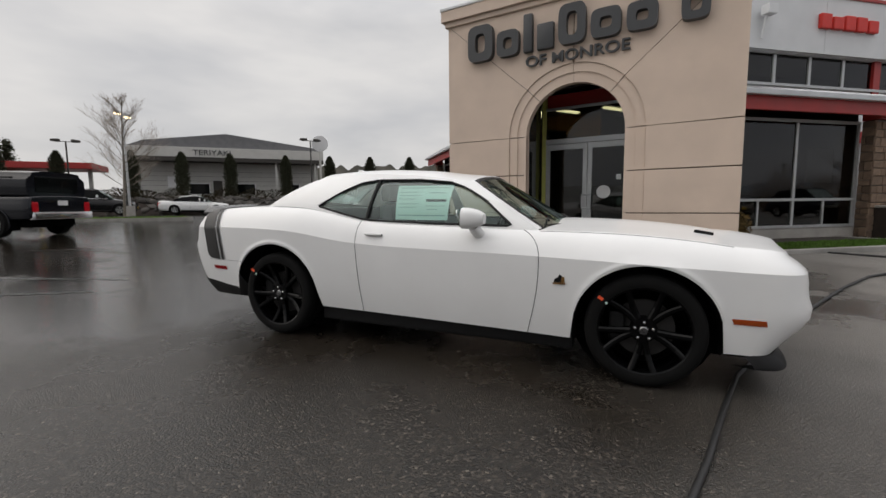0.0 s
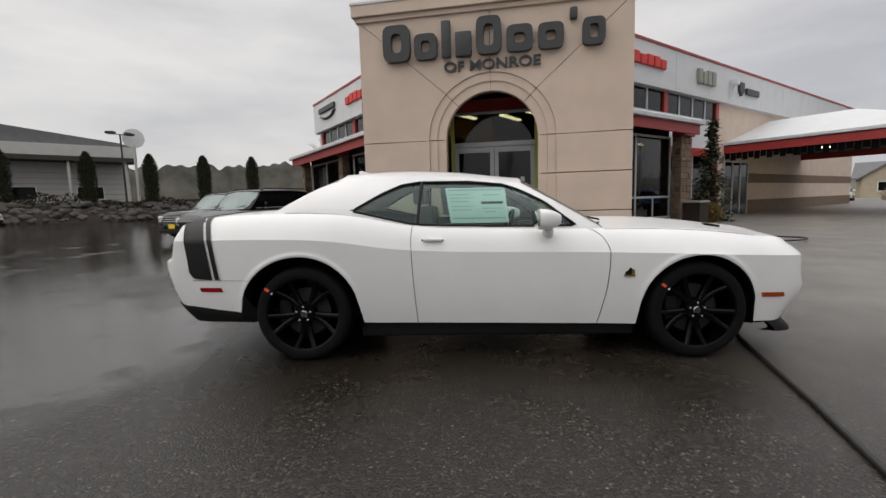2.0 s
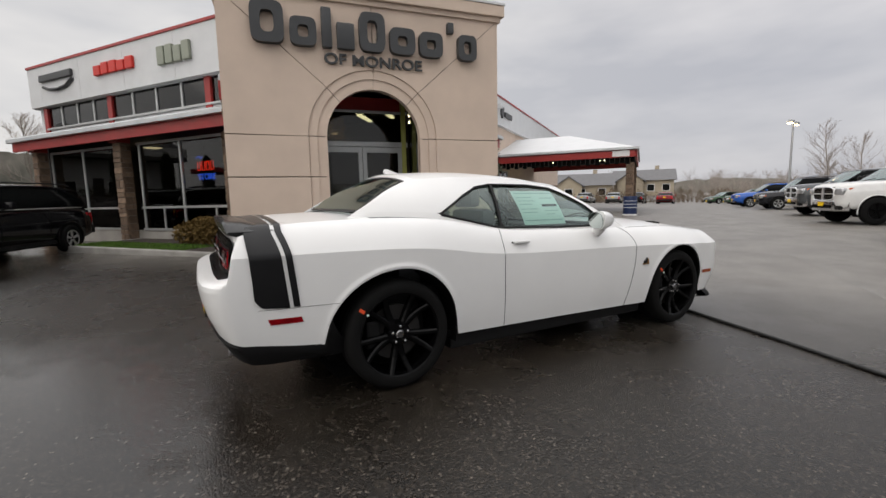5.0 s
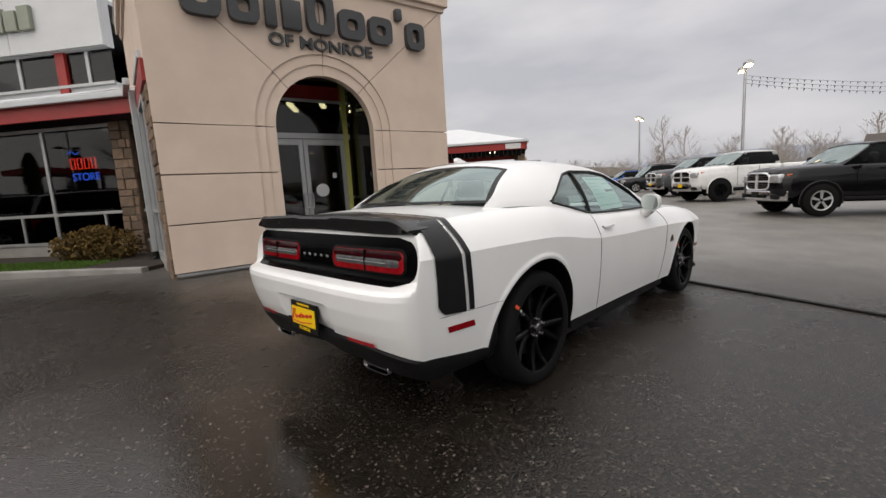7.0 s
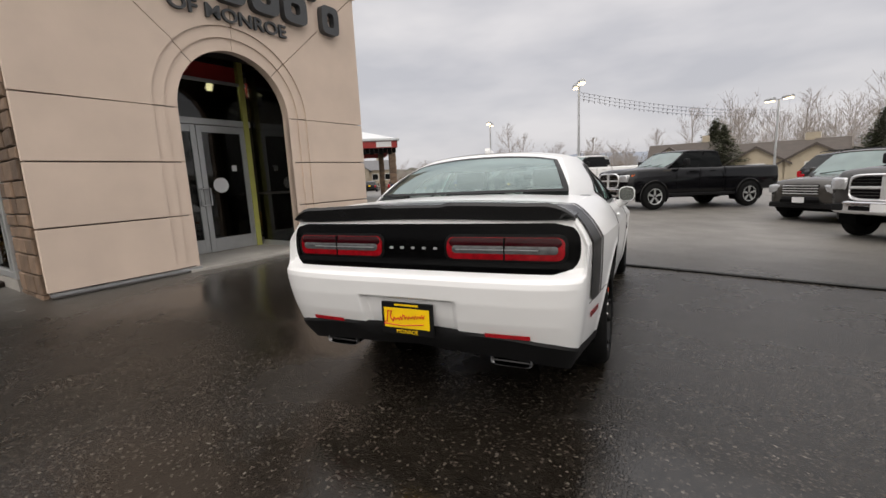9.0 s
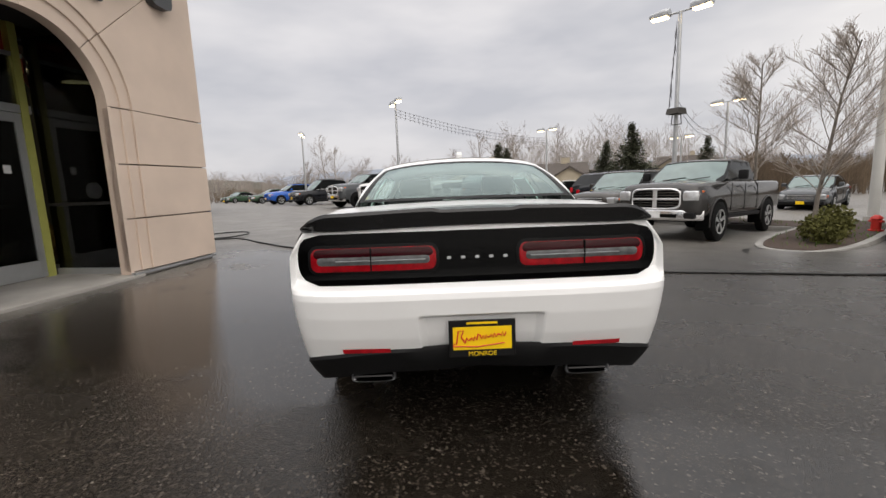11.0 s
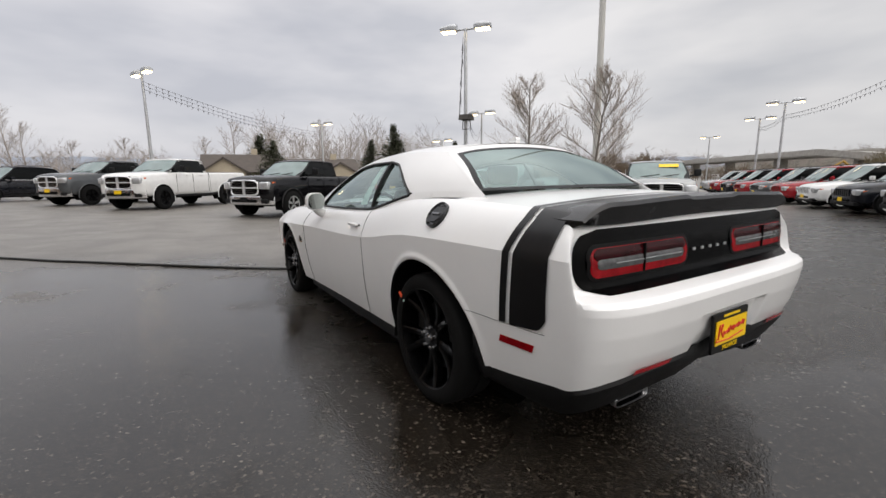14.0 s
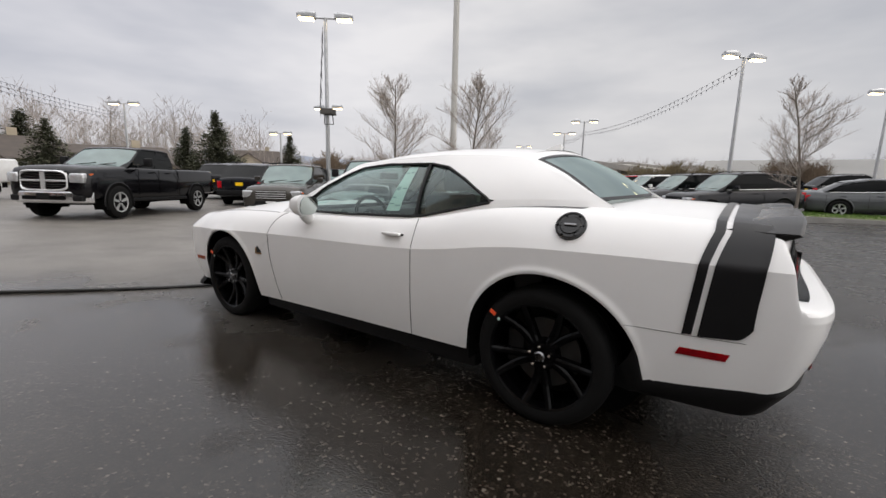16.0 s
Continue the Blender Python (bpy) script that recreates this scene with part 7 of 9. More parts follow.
    for k in range(g["slots"]):
        y = (k - (g["slots"] - 1) / 2) * W * g["w"] * 2 / g["slots"]
        part("grille_slat", box(L0 + 0.03, L0 + 0.055, y + 0.03, y + 0.03 + W * 0.06, gz0, gz1), gm, gr)
    bumper = spec.get("bumper") or colour
    fb = L0 + (0.09 if spec["bed"] else 0.06)
    outline = [(fb - 0.30 * abs(f) ** 3.5, W * 0.97 * f) for f in frange(-1, 1, 16)] + [(L0 - 0.36, W * 0.9), (L0 - 0.36, -W * 0.9)]
    bz0, bz1 = (clr - 0.07, gz0 - 0.01) if spec["bed"] else (clr + 0.06, gz0 - 0.03)
    bm = prism(outline, bz0, bz1, plane="xy")
    bmesh.ops.bevel(bm, geom=[e for e in bm.edges if abs(e.verts[0].co.z - e.verts[1].co.z) < 1e-4], offset=0.05, segments=3, affect="EDGES", profile=0.6)
    part("front_bumper", bm, bumper, root, smooth=40)
    part("air_intake", box(L0 + 0.03, L0 + (0.096 if spec["bed"] else 0.065), -W * 0.5, W * 0.5, bz0 + (bz1 - bz0) * 0.28, bz0 + (bz1 - bz0) * 0.6, 0.01), M_VOID, root)
    part("skirt", box(L0 - 0.3, L0 + 0.02, -W * 0.85, W * 0.85, clr - 0.02, clr + 0.12, 0.03), M_PLASTIC, root)
    part("front_plate", box(L0 + (0.098 if spec["bed"] else 0.068), L0 + (0.106 if spec["bed"] else 0.076), -0.15, 0.15, gz0 - 0.20, gz0 - 0.06), plate, root, "blank plate")
    part("rear_bumper", box(L1 - 0.10, L1 + 0.12, -W * 0.94, W * 0.94, clr + 0.10, clr + 0.32, 0.04), spec.get("bumper") or M_PLASTIC, root, smooth=40)
    part("rear_plate", box(L1 - 0.03, L1 - 0.02, -0.15, 0.15, clr + 0.5, clr + 0.64), plate, root, "blank plate")
    part("chassis", box(L1 + 0.3, L0 - 0.35, -W * 0.7, W * 0.7, clr - 0.12, clr + 0.1), M_VOID, root)
    for y0, y1 in ((-0.5, 0.05), (0.08, 0.6)):
        part("wiper", tube([(ca + 0.05, y0, belt_ + 0.02), (ca - 0.03, y1, belt_ + 0.09)], 0.01, 5), M_PLASTIC, root)
    if spec["bed"]:
        bedp = part("bed", loft([(cd - 0.03, clr, belt_ - 0.01, W, W * 0.96), (-wb + 0.1, clr + 0.05, belt_, W, W * 0.96), (L1 + 0.06, clr + 0.1, belt_ + 0.01, W * 0.99, W * 0.95), (L1, clr + 0.15, belt_ - 0.02, W * 0.96, W * 0.93)]), lw, root, smooth=40)
        # slab at rail height; its black stands for shade inside the bed
        part("bed_shade", box(L1 + 0.1, cd - 0.1, -W * 0.84, W * 0.84, belt_ + 0.0, belt_ + 0.016), M_VOID, bedp, "dark slab for the shade of the open bed")
        if spec.get("topper"):
            part("topper", loft([(cd - 0.06, belt_, H - 0.02, W * 0.94, W * 0.78), (-wb, belt_, H, W * 0.94, W * 0.79), (L1 + 0.12, belt_, H - 0.02, W * 0.93, W * 0.77)]), colour, root, "hard bed cover", smooth=40)
            for s in (-1, 1):
                for a, b in ((cd - 0.15, cd - 0.85), (cd - 0.95, cd - 1.65)):
                    part("topper_window", box(b, a, s * W * 0.90 - 0.012, s * W * 0.90 + 0.012, belt_ + 0.16, H - 0.16, 0.02), M_CABIN, root, at=pose(0, 0, 0))
            part("topper_window", box(L1 + 0.10, L1 + 0.135, -W * 0.68, W * 0.68, belt_ + 0.12, H - 0.14, 0.02), M_CABIN, root)
    elif spec.get("rails"):
        for s in (-1, 1):
            part("roof_rail", tube([(cb - 0.1, s * rw * 0.86, H + 0.0), (cb - 0.25, s * rw * 0.86, H + 0.05), (cc + 0.25, s * rw * 0.86, H + 0.05), (cc + 0.1, s * rw * 0.86, H)], 0.018, 6), M_PLASTIC, root)
    if spec.get("banner"):
        part("banner", grid([[(ca - 0.02 + (cb - ca) * t + 0.115 * (1 - 0.4 * t), y_, belt_ + (H - belt_) * t) for t in (0.62, 0.80)] for y_ in frange(0.05, 0.62, 6)], flip=True), M_YELLOW, root, "yellow windscreen banner")
    if tag:
        part("hang_tag", box(ca - 0.9, ca - 0.78, -W * 0.93, -W * 0.915, belt_ + 0.1, belt_ + 0.28), M_WHITEINK, root, "white paper tag")
    return root


M_BUMPER = mat("bumper_chrome", (0.74, 0.74, 0.75), 0.2, 1.0, 0.06, 5)
# bright sky reflection is put into this pale green base
M_WINDSCREEN = mat("windscreen_sky_tint", (0.13, 0.19, 0.18), 0.06, 0, 0.25, 1.5, coat=0.3, spec=0.6)
M_CABIN = mat("cabin_glass", (0.005, 0.006, 0.006), 0.07, 0, 0.2, 2, spec=0.14)
G_RAM = dict(w=0.54, h=0.44, bars=0, chrome=True, cross=True, slots=0)
G_JEEP = dict(w=0.5, h=0.22, bars=0, chrome=False, cross=False, slots=7)
G_PLAIN = dict(w=0.5, h=0.2, bars=3, chrome=True, cross=False, slots=0)
TRUCK = dict(front=0.98, rear=-4.75, w=2.02, h=1.96, wb=3.57, r=0.42, belt=1.42, hood=1.405, nose=1.31, clr=0.48, cab=(-0.45, -1.22, -2.55, -2.72), bed=True, tail=0.0, posts=(0.52,), cpost=0.2, grille=G_RAM, bumper=M_BUMPER, mirror=M_PLASTIC, round=0.05)
OLDTRUCK = dict(TRUCK, h=1.89, belt=1.35, hood=1.345, nose=1.25, w=2.0, cab=(-0.50, -1.22, -2.45, -2.62), rear=-4.75, wb=3.57)
SUV = dict(front=0.90, rear=-3.85, w=1.92, h=1.78, wb=2.90, r=0.375, belt=1.14, hood=1.10, nose=0.98, clr=0.34, cab=(-0.42, -1.2, -3.05, -3.72), bed=False, tail=0.02, posts=(0.34, 0.68), cpost=0.12, grille=G_JEEP, rails=True)
EXPLORER = dict(SUV, h=1.80, belt=1.20, hood=1.17, nose=1.06, clr=0.40, r=0.39, grille=dict(w=0.46, h=0.24, bars=4, chrome=True, cross=False, slots=0), bumper=M_PLASTIC)
PATRIOT = dict(SUV, front=0.84, rear=-3.55, w=1.76, h=1.66, wb=2.635, r=0.345, belt=1.10, hood=1.04, nose=0.98, clr=0.32, cab=(-0.40, -0.95, -3.25, -3.5), grille=dict(G_JEEP, w=0.42))
SEDAN = dict(front=0.92, rear=-4.05, w=1.86, h=1.46, wb=2.95, r=0.335, belt=0.96, hood=0.93, nose=0.76, clr=0.26, cab=(-0.35, -1.15, -2.55, -3.25), bed=False, tail=0.06, posts=(0.38, 0.72), cpost=0.16, grille=G_PLAIN, round=0.16)

HD = 128.0
HL = (math.cos(radians(HD + 90)), math.sin(radians(HD + 90)))


def off(p, d):
    return (p[0] - HL[0] * d, p[1] - HL[1] * d)


def back(p, d, h=HD):
    return (p[0] - math.cos(radians(h)) * d, p[1] - math.sin(radians(h)) * d)


vehicle("pickup_truck", "silver pickup truck with chrome grille and windscreen banner", "truck", (4.35, -10.75), 126, P_SILVER, dict(TRUCK, h=2.0, belt=1.47, hood=1.455, nose=1.36, clr=0.56, r=0.44, banner=True))
vehicle("pickup_truck", "dark grey pickup truck with chrome grille", "truck", (6.3, -5.74), HD, P_GUN, dict(TRUCK, clr=0.58, r=0.46), plate=M_WHITEINK)
vehicle("suv", "pewter grey SUV with chrome barred grille", "car", (10.1, -5.5), HD, P_BROWN, EXPLORER, plate=M_WHITEINK)
vehicle("pickup_truck", "black crew-cab pickup truck with long bed", "truck", (11.98, -0.86), 125.4, P_BLACK, OLDTRUCK, plate=M_PLASTIC)
vehicle("pickup_truck", "white lifted pickup truck with black wheels", "truck", (17.83, 2.84), 138, P_WHITE, dict(TRUCK, h=2.03, belt=1.48, hood=1.465, nose=1.37, wb=3.75, rear=-5.4, clr=0.53, r=0.46), rim=M_RIM)
vehicle("pickup_truck", "grey pickup truck with chrome grille", "truck", (22.1, 5.5), 132, P_GREY, dict(TRUCK, h=2.0, belt=1.45, hood=1.435, nose=1.34, r=0.44), rim=M_RIM)
vehicle("suv", "black SUV parked in the row", "car", (28.94, 10.21), HD, P_DGREY, dict(SUV, h=1.88, grille=G_PLAIN))
vehicle("compact_suv", "bright blue compact SUV in the row", "car", (33.5, 13.9), HD, P_BLUE, dict(SUV, h=1.7))
vehicle("sedan", "dark green sedan in the row", "car", off((40.5, 18.0), 0.85), HD, P_GREEN, SEDAN)
# rows behind, seen past the first ones
vehicle("suv", "dark SUV seen from behind with red lamps", "car", (17.3, -9.9), HD + 180, P_DGREY, SUV)
vehicle("suv", "black SUV seen from behind with red lamps", "car", (21.5, -10.9), HD + 180, P_BLACK, SUV)
vehicle("sedan", "grey sedan parked beyond the trucks", "car", back((14.0, -15.5), 0.8), HD, P_GREY, SEDAN)
vehicle("suv", "charcoal SUV parked beyond the trucks", "car", back((16.5, -13.0), 0.8), HD, P_DGREY, SUV)
# south row
SH = 39.0
for k, (col, words) in enumerate(((P_DGREY, "charcoal"), (P_DGREY, "dark grey"), (P_WHITE, "white"), (P_RED, "red"), (P_GREY, "grey"), (P_RED, "deep red"), (P_DGREY, "charcoal"), (P_RED, "red"), (P_SILVER, "silver"))):
    px, py = -0.4 + 1.93 * k, -17.3 - 2.38 * k
    vehicle("suv", words + " SUV nosed into the far row", "car", (px, py), SH, col, SUV, group="south row")
for k, (col, words) in enumerate(((P_BLACK, "black"), (P_DGREY, "charcoal"), (P_SILVER, "silver"), (P_BLACK, "black"))):
    vehicle("suv", words + " SUV parked behind the far row", "car", (-8.5 + 3.2 * k, -33 - 2.0 * k), 200, col, SUV, group="back row")
vehicle("sedan", "grey sedan beside the grass island", "car", (-7.6, -20.6), 186, P_GREY, dict(SEDAN, w=1.8, front=0.9, rear=-3.75, wb=2.7))
# west side
vehicle("suv", "dark grey SUV parked by the showroom", "car", (-9.35, 10.95), -113, P_DGREY, dict(PATRIOT, h=1.64, grille=G_PLAIN), group="showroom cars")
vehicle("suv", "black boxy SUV parked by the showroom", "car", (-7.25, 8.65), -113, P_BLACK, PATRIOT, group="showroom cars")
vehicle("pickup_truck", "dark grey pickup with hard bed cover", "truck", (-17.83, 2.42), 197, P_DGREY, dict(TRUCK, w=1.86, h=1.86, wb=3.1, rear=-4.2, r=0.38, belt=1.16, hood=1.12, nose=1.02, clr=0.42, cab=(-0.45, -1.1, -1.85, -2.0), topper=True, grille=G_PLAIN), plate=M_WHITEINK)
vehicle("sedan", "white sedan near the planted bank", "car", (-30.0, 22.5), 48, P_WHITE, SEDAN)
vehicle("suv", "black SUV at the far side", "car", (-32.6, 16.6), 52, P_BLACK, SUV)
vehicle("suv", "silver wagon partly behind the pickup", "car", (-24.8, 7.3), 30, P_SILVER, dict(SUV, h=1.6))
# far north-east lot
for k, (p, col, sp, h) in enumerate((((39.5, 41.8), P_WHITE, SEDAN, 225), ((46.5, 41.0), P_SILVER, SEDAN, 30), ((48.5, 38.0), P_SILVER, SEDAN, 35), ((49.5, 35.0), P_BLACK, SEDAN, 30), ((50.8, 31.8), P_RED, SEDAN, 30), ((54.0, 27.5), P_GREEN, SEDAN, 150))):
    vehicle("sedan", "far %s car by the neighbouring lot" % ("white", "tan", "silver", "black", "red", "green")[k], "car", p, h, col, sp, group="far cars")


# ---- trees ----
def bare_tree(spot, height, seed, label="leafless young tree with upswept branches", z=None, spreadk=1.0, twig=0.0045, lean=0.0, name="bare_tree", pale=False):
    rnd = random.Random(seed)
    x, y = spot
    root = thing(name, pose(x, y, (land(x, y) if z is None else z) - 0.05), label, "tree", "bare trees")
    trunk, limbs, twigs = bmesh.new(), bmesh.new(), bmesh.new()

    def grow(p, d, length, r, depth):
        pts, q, dd = [p], p.copy(), d.copy()
        wob = 0.04 if depth == 0 else 0.10
        for _ in range(4):
            dd = (dd + Vector((rnd.gauss(0, wob), rnd.gauss(0, wob), rnd.gauss(0.03, 0.05)))).normalized()
            q = q + dd * (length / 4)
            pts.append(q.copy())
        tube(pts, r, 7 if depth == 0 else 5 if depth < 2 else 3, trunk if depth == 0 else limbs if depth < 2 else twigs, max(twig * 0.5, r * (0.25 if depth == 0 else 0.45)), cap=False)
        if depth >= 3:
            return
        kids = {0: 26, 1: 9, 2: 5}[depth] if pale else {0: 32, 1: 15, 2: 8}[depth]
        for k in range(kids):
            t = (0.26 if depth == 0 else 0.2) + (0.74 if depth == 0 else 0.8) * (k + rnd.random()) / kids
            i = min(3, int(t * 4))
            base = pts[i].lerp(pts[i + 1], min(1, t * 4 - i))
            a = rnd.uniform(0, 6.283)
            side = Vector((math.cos(a), math.sin(a), 0))
            if depth == 0:
                nd = (Vector((0, 0, 0.5 + 0.45 * t)) + side * rnd.uniform(0.6, 1.0) * spreadk).normalized()
                ln = height * (0.07 + 0.25 * math.sin(math.pi * (0.15 + 0.85 * t))) * rnd.uniform(0.7, 1.1)
            else:
                nd = (dd * 0.9 + side * rnd.uniform(0.4, 0.85) + Vector((0, 0, rnd.uniform(-0.1, 0.35)))).normalized()
                ln = length * rnd.uniform(0.28, 0.5)
            grow(base, nd, ln, max(twig * 0.5, r * (0.22 if depth == 0 else 0.38) * rnd.uniform(0.8, 1.1)), depth + 1)

    grow(Vector((0, 0, 0)), Vector((lean, 0, 1)), height * 0.93, height * 0.0115, 0)
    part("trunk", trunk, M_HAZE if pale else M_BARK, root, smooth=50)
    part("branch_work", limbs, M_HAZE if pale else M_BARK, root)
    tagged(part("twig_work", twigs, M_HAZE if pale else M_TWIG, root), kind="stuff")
    return root


def conifer(spot, height, radius, seed, label="dark green conifer beyond the lot", z=None, material=None, narrow=False, name="conifer"):
    rnd = random.Random(seed)
    x, y = spot
    root = thing(name, pose(x, y, (land(x, y) if z is None else z) - 0.05), label, "tree", "conifers")
    part("trunk", tube([(0, 0, 0), (0, 0, height * 0.95)], height * 0.02, 6, r1=0.01), M_BARK, root)
    bm = bmesh.new()

    def spray(p, out, s):
        side = (out.cross(Vector((0, 0, 1))).normalized() + Vector((0, 0, rnd.uniform(-0.9, 0.9)))).normalized()
        bm.faces.new([bm.verts.new(q) for q in (p - out * s * 0.6, p + side * s * 0.5 + Vector((0, 0, rnd.uniform(-0.3, 0.1) * s)), p + out * s * 1.2, p - side * s * 0.5)])

    if narrow:
        for i in range(5200):
            t = rnd.random() ** 0.8
            prof = min(1.0, (1 - t) * 5.0) ** 0.55 * (0.82 + 0.18 * math.sin(t * 3))
            rr, a = radius * prof * (rnd.random() ** 0.35) * rnd.uniform(0.8, 1.12), rnd.uniform(0, 6.283)
            spray(Vector((rr * math.cos(a), rr * math.sin(a), height * (0.06 + 0.94 * t))), Vector((math.cos(a), math.sin(a), 0.9)).normalized(), 0.085 * height / 4 * rnd.uniform(0.6, 1.3))
    else:
        # whorls of drooping branches, long below and short above, with gaps between them
        tiers = int(11 + height * 1.2)
        for k in range(tiers):
            t = (k + rnd.uniform(-0.3, 0.3)) / tiers
            for j in range(rnd.randint(8, 11)):
                a = rnd.uniform(0, 6.283)
                reach = radius * max(0.03, 1.03 - t) ** 1.1 * rnd.uniform(0.6, 1.2)
                z0 = height * (0.07 + 0.91 * max(0.0, t))
                way = Vector((math.cos(a), math.sin(a), 0))
                steps = max(4, int(reach / (0.045 * height / 4) * 0.62))
                for q in range(steps):
                    f = (q + rnd.random()) / steps
                    wide = reach * 0.20 * (1 - f * 0.75)
                    p = way * reach * f + Vector((0, 0, z0 - reach * 0.34 * f + reach * 0.12 * f * f))
                    p += way.cross(Vector((0, 0, 1))) * rnd.gauss(0, wide * 0.7) + Vector((0, 0, rnd.gauss(0, 0.02 * height)))
                    out = (way + Vector((rnd.gauss(0, 0.35), rnd.gauss(0, 0.35), rnd.uniform(-0.45, 0.35)))).normalized()
                    for _i in range(6):
                        spray(p + Vector((rnd.gauss(0, 0.02), rnd.gauss(0, 0.02), rnd.gauss(0, 0.02))) * height, out, 0.072 * height / 4 * rnd.uniform(0.6, 1.4))
    tagged(part("crown", bm, material or M_NEEDLE, root), kind="stuff")
    return root


conifer((10.5, 14.5), 4.4, 0.85, 5, "dark conifer standing before the wing", z=0.05)
bare_tree((-24.3, 11.7), 7.0, 21, "leafless street tree on the island", spreadk=1.15)
bare_tree((8.9, -9.7), 5.3, 22, spreadk=1.0)
bare_tree((4.5, -7.7), 4.4, 33, spreadk=0.9)
bare_tree((-3.45, -15.4), 4.8, 24, "leafless tree on the grass island", spreadk=1.3)
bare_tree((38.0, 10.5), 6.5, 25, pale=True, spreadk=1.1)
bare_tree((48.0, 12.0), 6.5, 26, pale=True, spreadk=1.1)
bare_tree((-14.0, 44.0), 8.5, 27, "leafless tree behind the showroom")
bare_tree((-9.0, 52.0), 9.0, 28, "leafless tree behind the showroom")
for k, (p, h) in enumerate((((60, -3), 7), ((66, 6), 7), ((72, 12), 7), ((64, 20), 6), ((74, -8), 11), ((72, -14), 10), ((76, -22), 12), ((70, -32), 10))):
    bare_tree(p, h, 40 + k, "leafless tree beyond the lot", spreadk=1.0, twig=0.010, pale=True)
for k, (p, h, r) in enumerate((((57, -8.8), 7.4, 4.4), ((49.4, -24), 8.4, 4.7), ((54, -22.7), 6.8, 3.8), ((44, -30), 6.4, 2.6), ((46.5, -8.2), 5.6, 3.9))):
    if r:
        conifer(p, h, r, 60 + k)
for k, p in enumerate(((-34.0, 22.6), (-31.6, 25.5), (-28.3, 28.9), (-25.2, 31.5), (-22.0, 33.7), (-18.7, 35.8), (-36.5, 20.0), (-42, 17.5), (-44, 14.5))):
    conifer(p, 4.6, 0.56, 80 + k, "clipped columnar evergreen on the bank", z=1.3, narrow=True, name="columnar_evergreen")
conifer((-52, 12), 7.5, 2.4, 95, "broad evergreen beyond the road")
conifer((-60, 22), 8.5, 2.8, 96, "broad evergreen beyond the road")


# planted bank with boulders
def bank():
    a, b = Vector((-44, 10, 0)), Vector((-15, 38.5, 0))
    d = (b - a).normalized()
    n = Vector((-d.y, d.x, 0))
    root = thing("planted_bank", Matrix(), "bank of dark boulders with brown low bushes", "bank", kind="structure")
    rnd = random.Random(9)
    L = (b - a).length
    rows = []
    for k in range(60):
        p = a + d * (L * k / 59)
        z = land(p.x, p.y)
        rows.append([(q.x, q.y, zz) for q, zz in ((p - n * 0.2, z - 0.1), (p + n * 0.5, z + 0.85 + rnd.uniform(-0.1, 0.1)), (p + n * 1.6, z + 1.25 + rnd.uniform(-0.1, 0.1)), (p + n * 4, z + 1.5), (p + n * 9, z + 1.6))])
    part("soil", grid(rows), M_SOIL, root)
    for k in range(430):
        t, v = rnd.random(), rnd.random()
        p = a + d * L * t + n * (0.1 + v * 1.1)
        r = rnd.uniform(0.28, 0.58)
        bm = bmesh.new()
        bmesh.ops.create_icosphere(bm, subdivisions=2, radius=r)
        ph = rnd.uniform(0, 9)
        for w in bm.verts:
            w.co *= 0.8 + 0.4 * noise.noise(w.co * 2.2 / r * 0.4 + Vector((ph, ph, 0)))
            w.co.z *= 0.75
        part("boulder", bm, M_BOULDER, root, at=pose(p.x, p.y, land(p.x, p.y) + 0.10 + v * 1.15))
    bm = bmesh.new()
    for k in range(16000):
        t = rnd.random()
        c = noise.noise(Vector((t * 26, 3.3, 0)))
        p = a + d * L * t + n * rnd.uniform(0.7, 3.2)
        z = land(p.x, p.y) + 1.15 + rnd.random() ** 1.6 * max(0.12, 0.6 + c * 0.9)
        s = rnd.uniform(0.04, 0.10)
        u = Vector((rnd.gauss(0, 1), rnd.gauss(0, 1), rnd.gauss(0, 1))).normalized()
        w = u.orthogonal().normalized()
        q = Vector((p.x, p.y, z))
        bm.faces.new([bm.verts.new(v) for v in (q - u * s, q + w * s * 0.5, q + u * s, q - w * s * 0.5)])
    tagged(part("bushes", bm, M_HEDGE, root, "brown and green low bushes"), kind="stuff")


M_BOULDER = mat("boulder_rock", (0.06, 0.054, 0.048), 0.85, 0, 0.4, 4, 0.5, 12, per_object=True)
bank()


# ---- neighbouring buildings ----
M_SIDING = mat("pale_siding", (0.52, 0.51, 0.48), 0.7, 0, 0.08, 1.5)
M_BROWNROOF = mat("brown_roof", (0.085, 0.070, 0.060), 0.85, 0, 0.25, 2)
M_DARKROOF = mat("grey_roof", (0.16, 0.16, 0.165), 0.8, 0, 0.2, 2)
M_BEIGE = mat("beige_siding", (0.42, 0.36, 0.27), 0.75, 0, 0.1, 1.5)
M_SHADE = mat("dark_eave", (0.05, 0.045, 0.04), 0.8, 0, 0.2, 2)


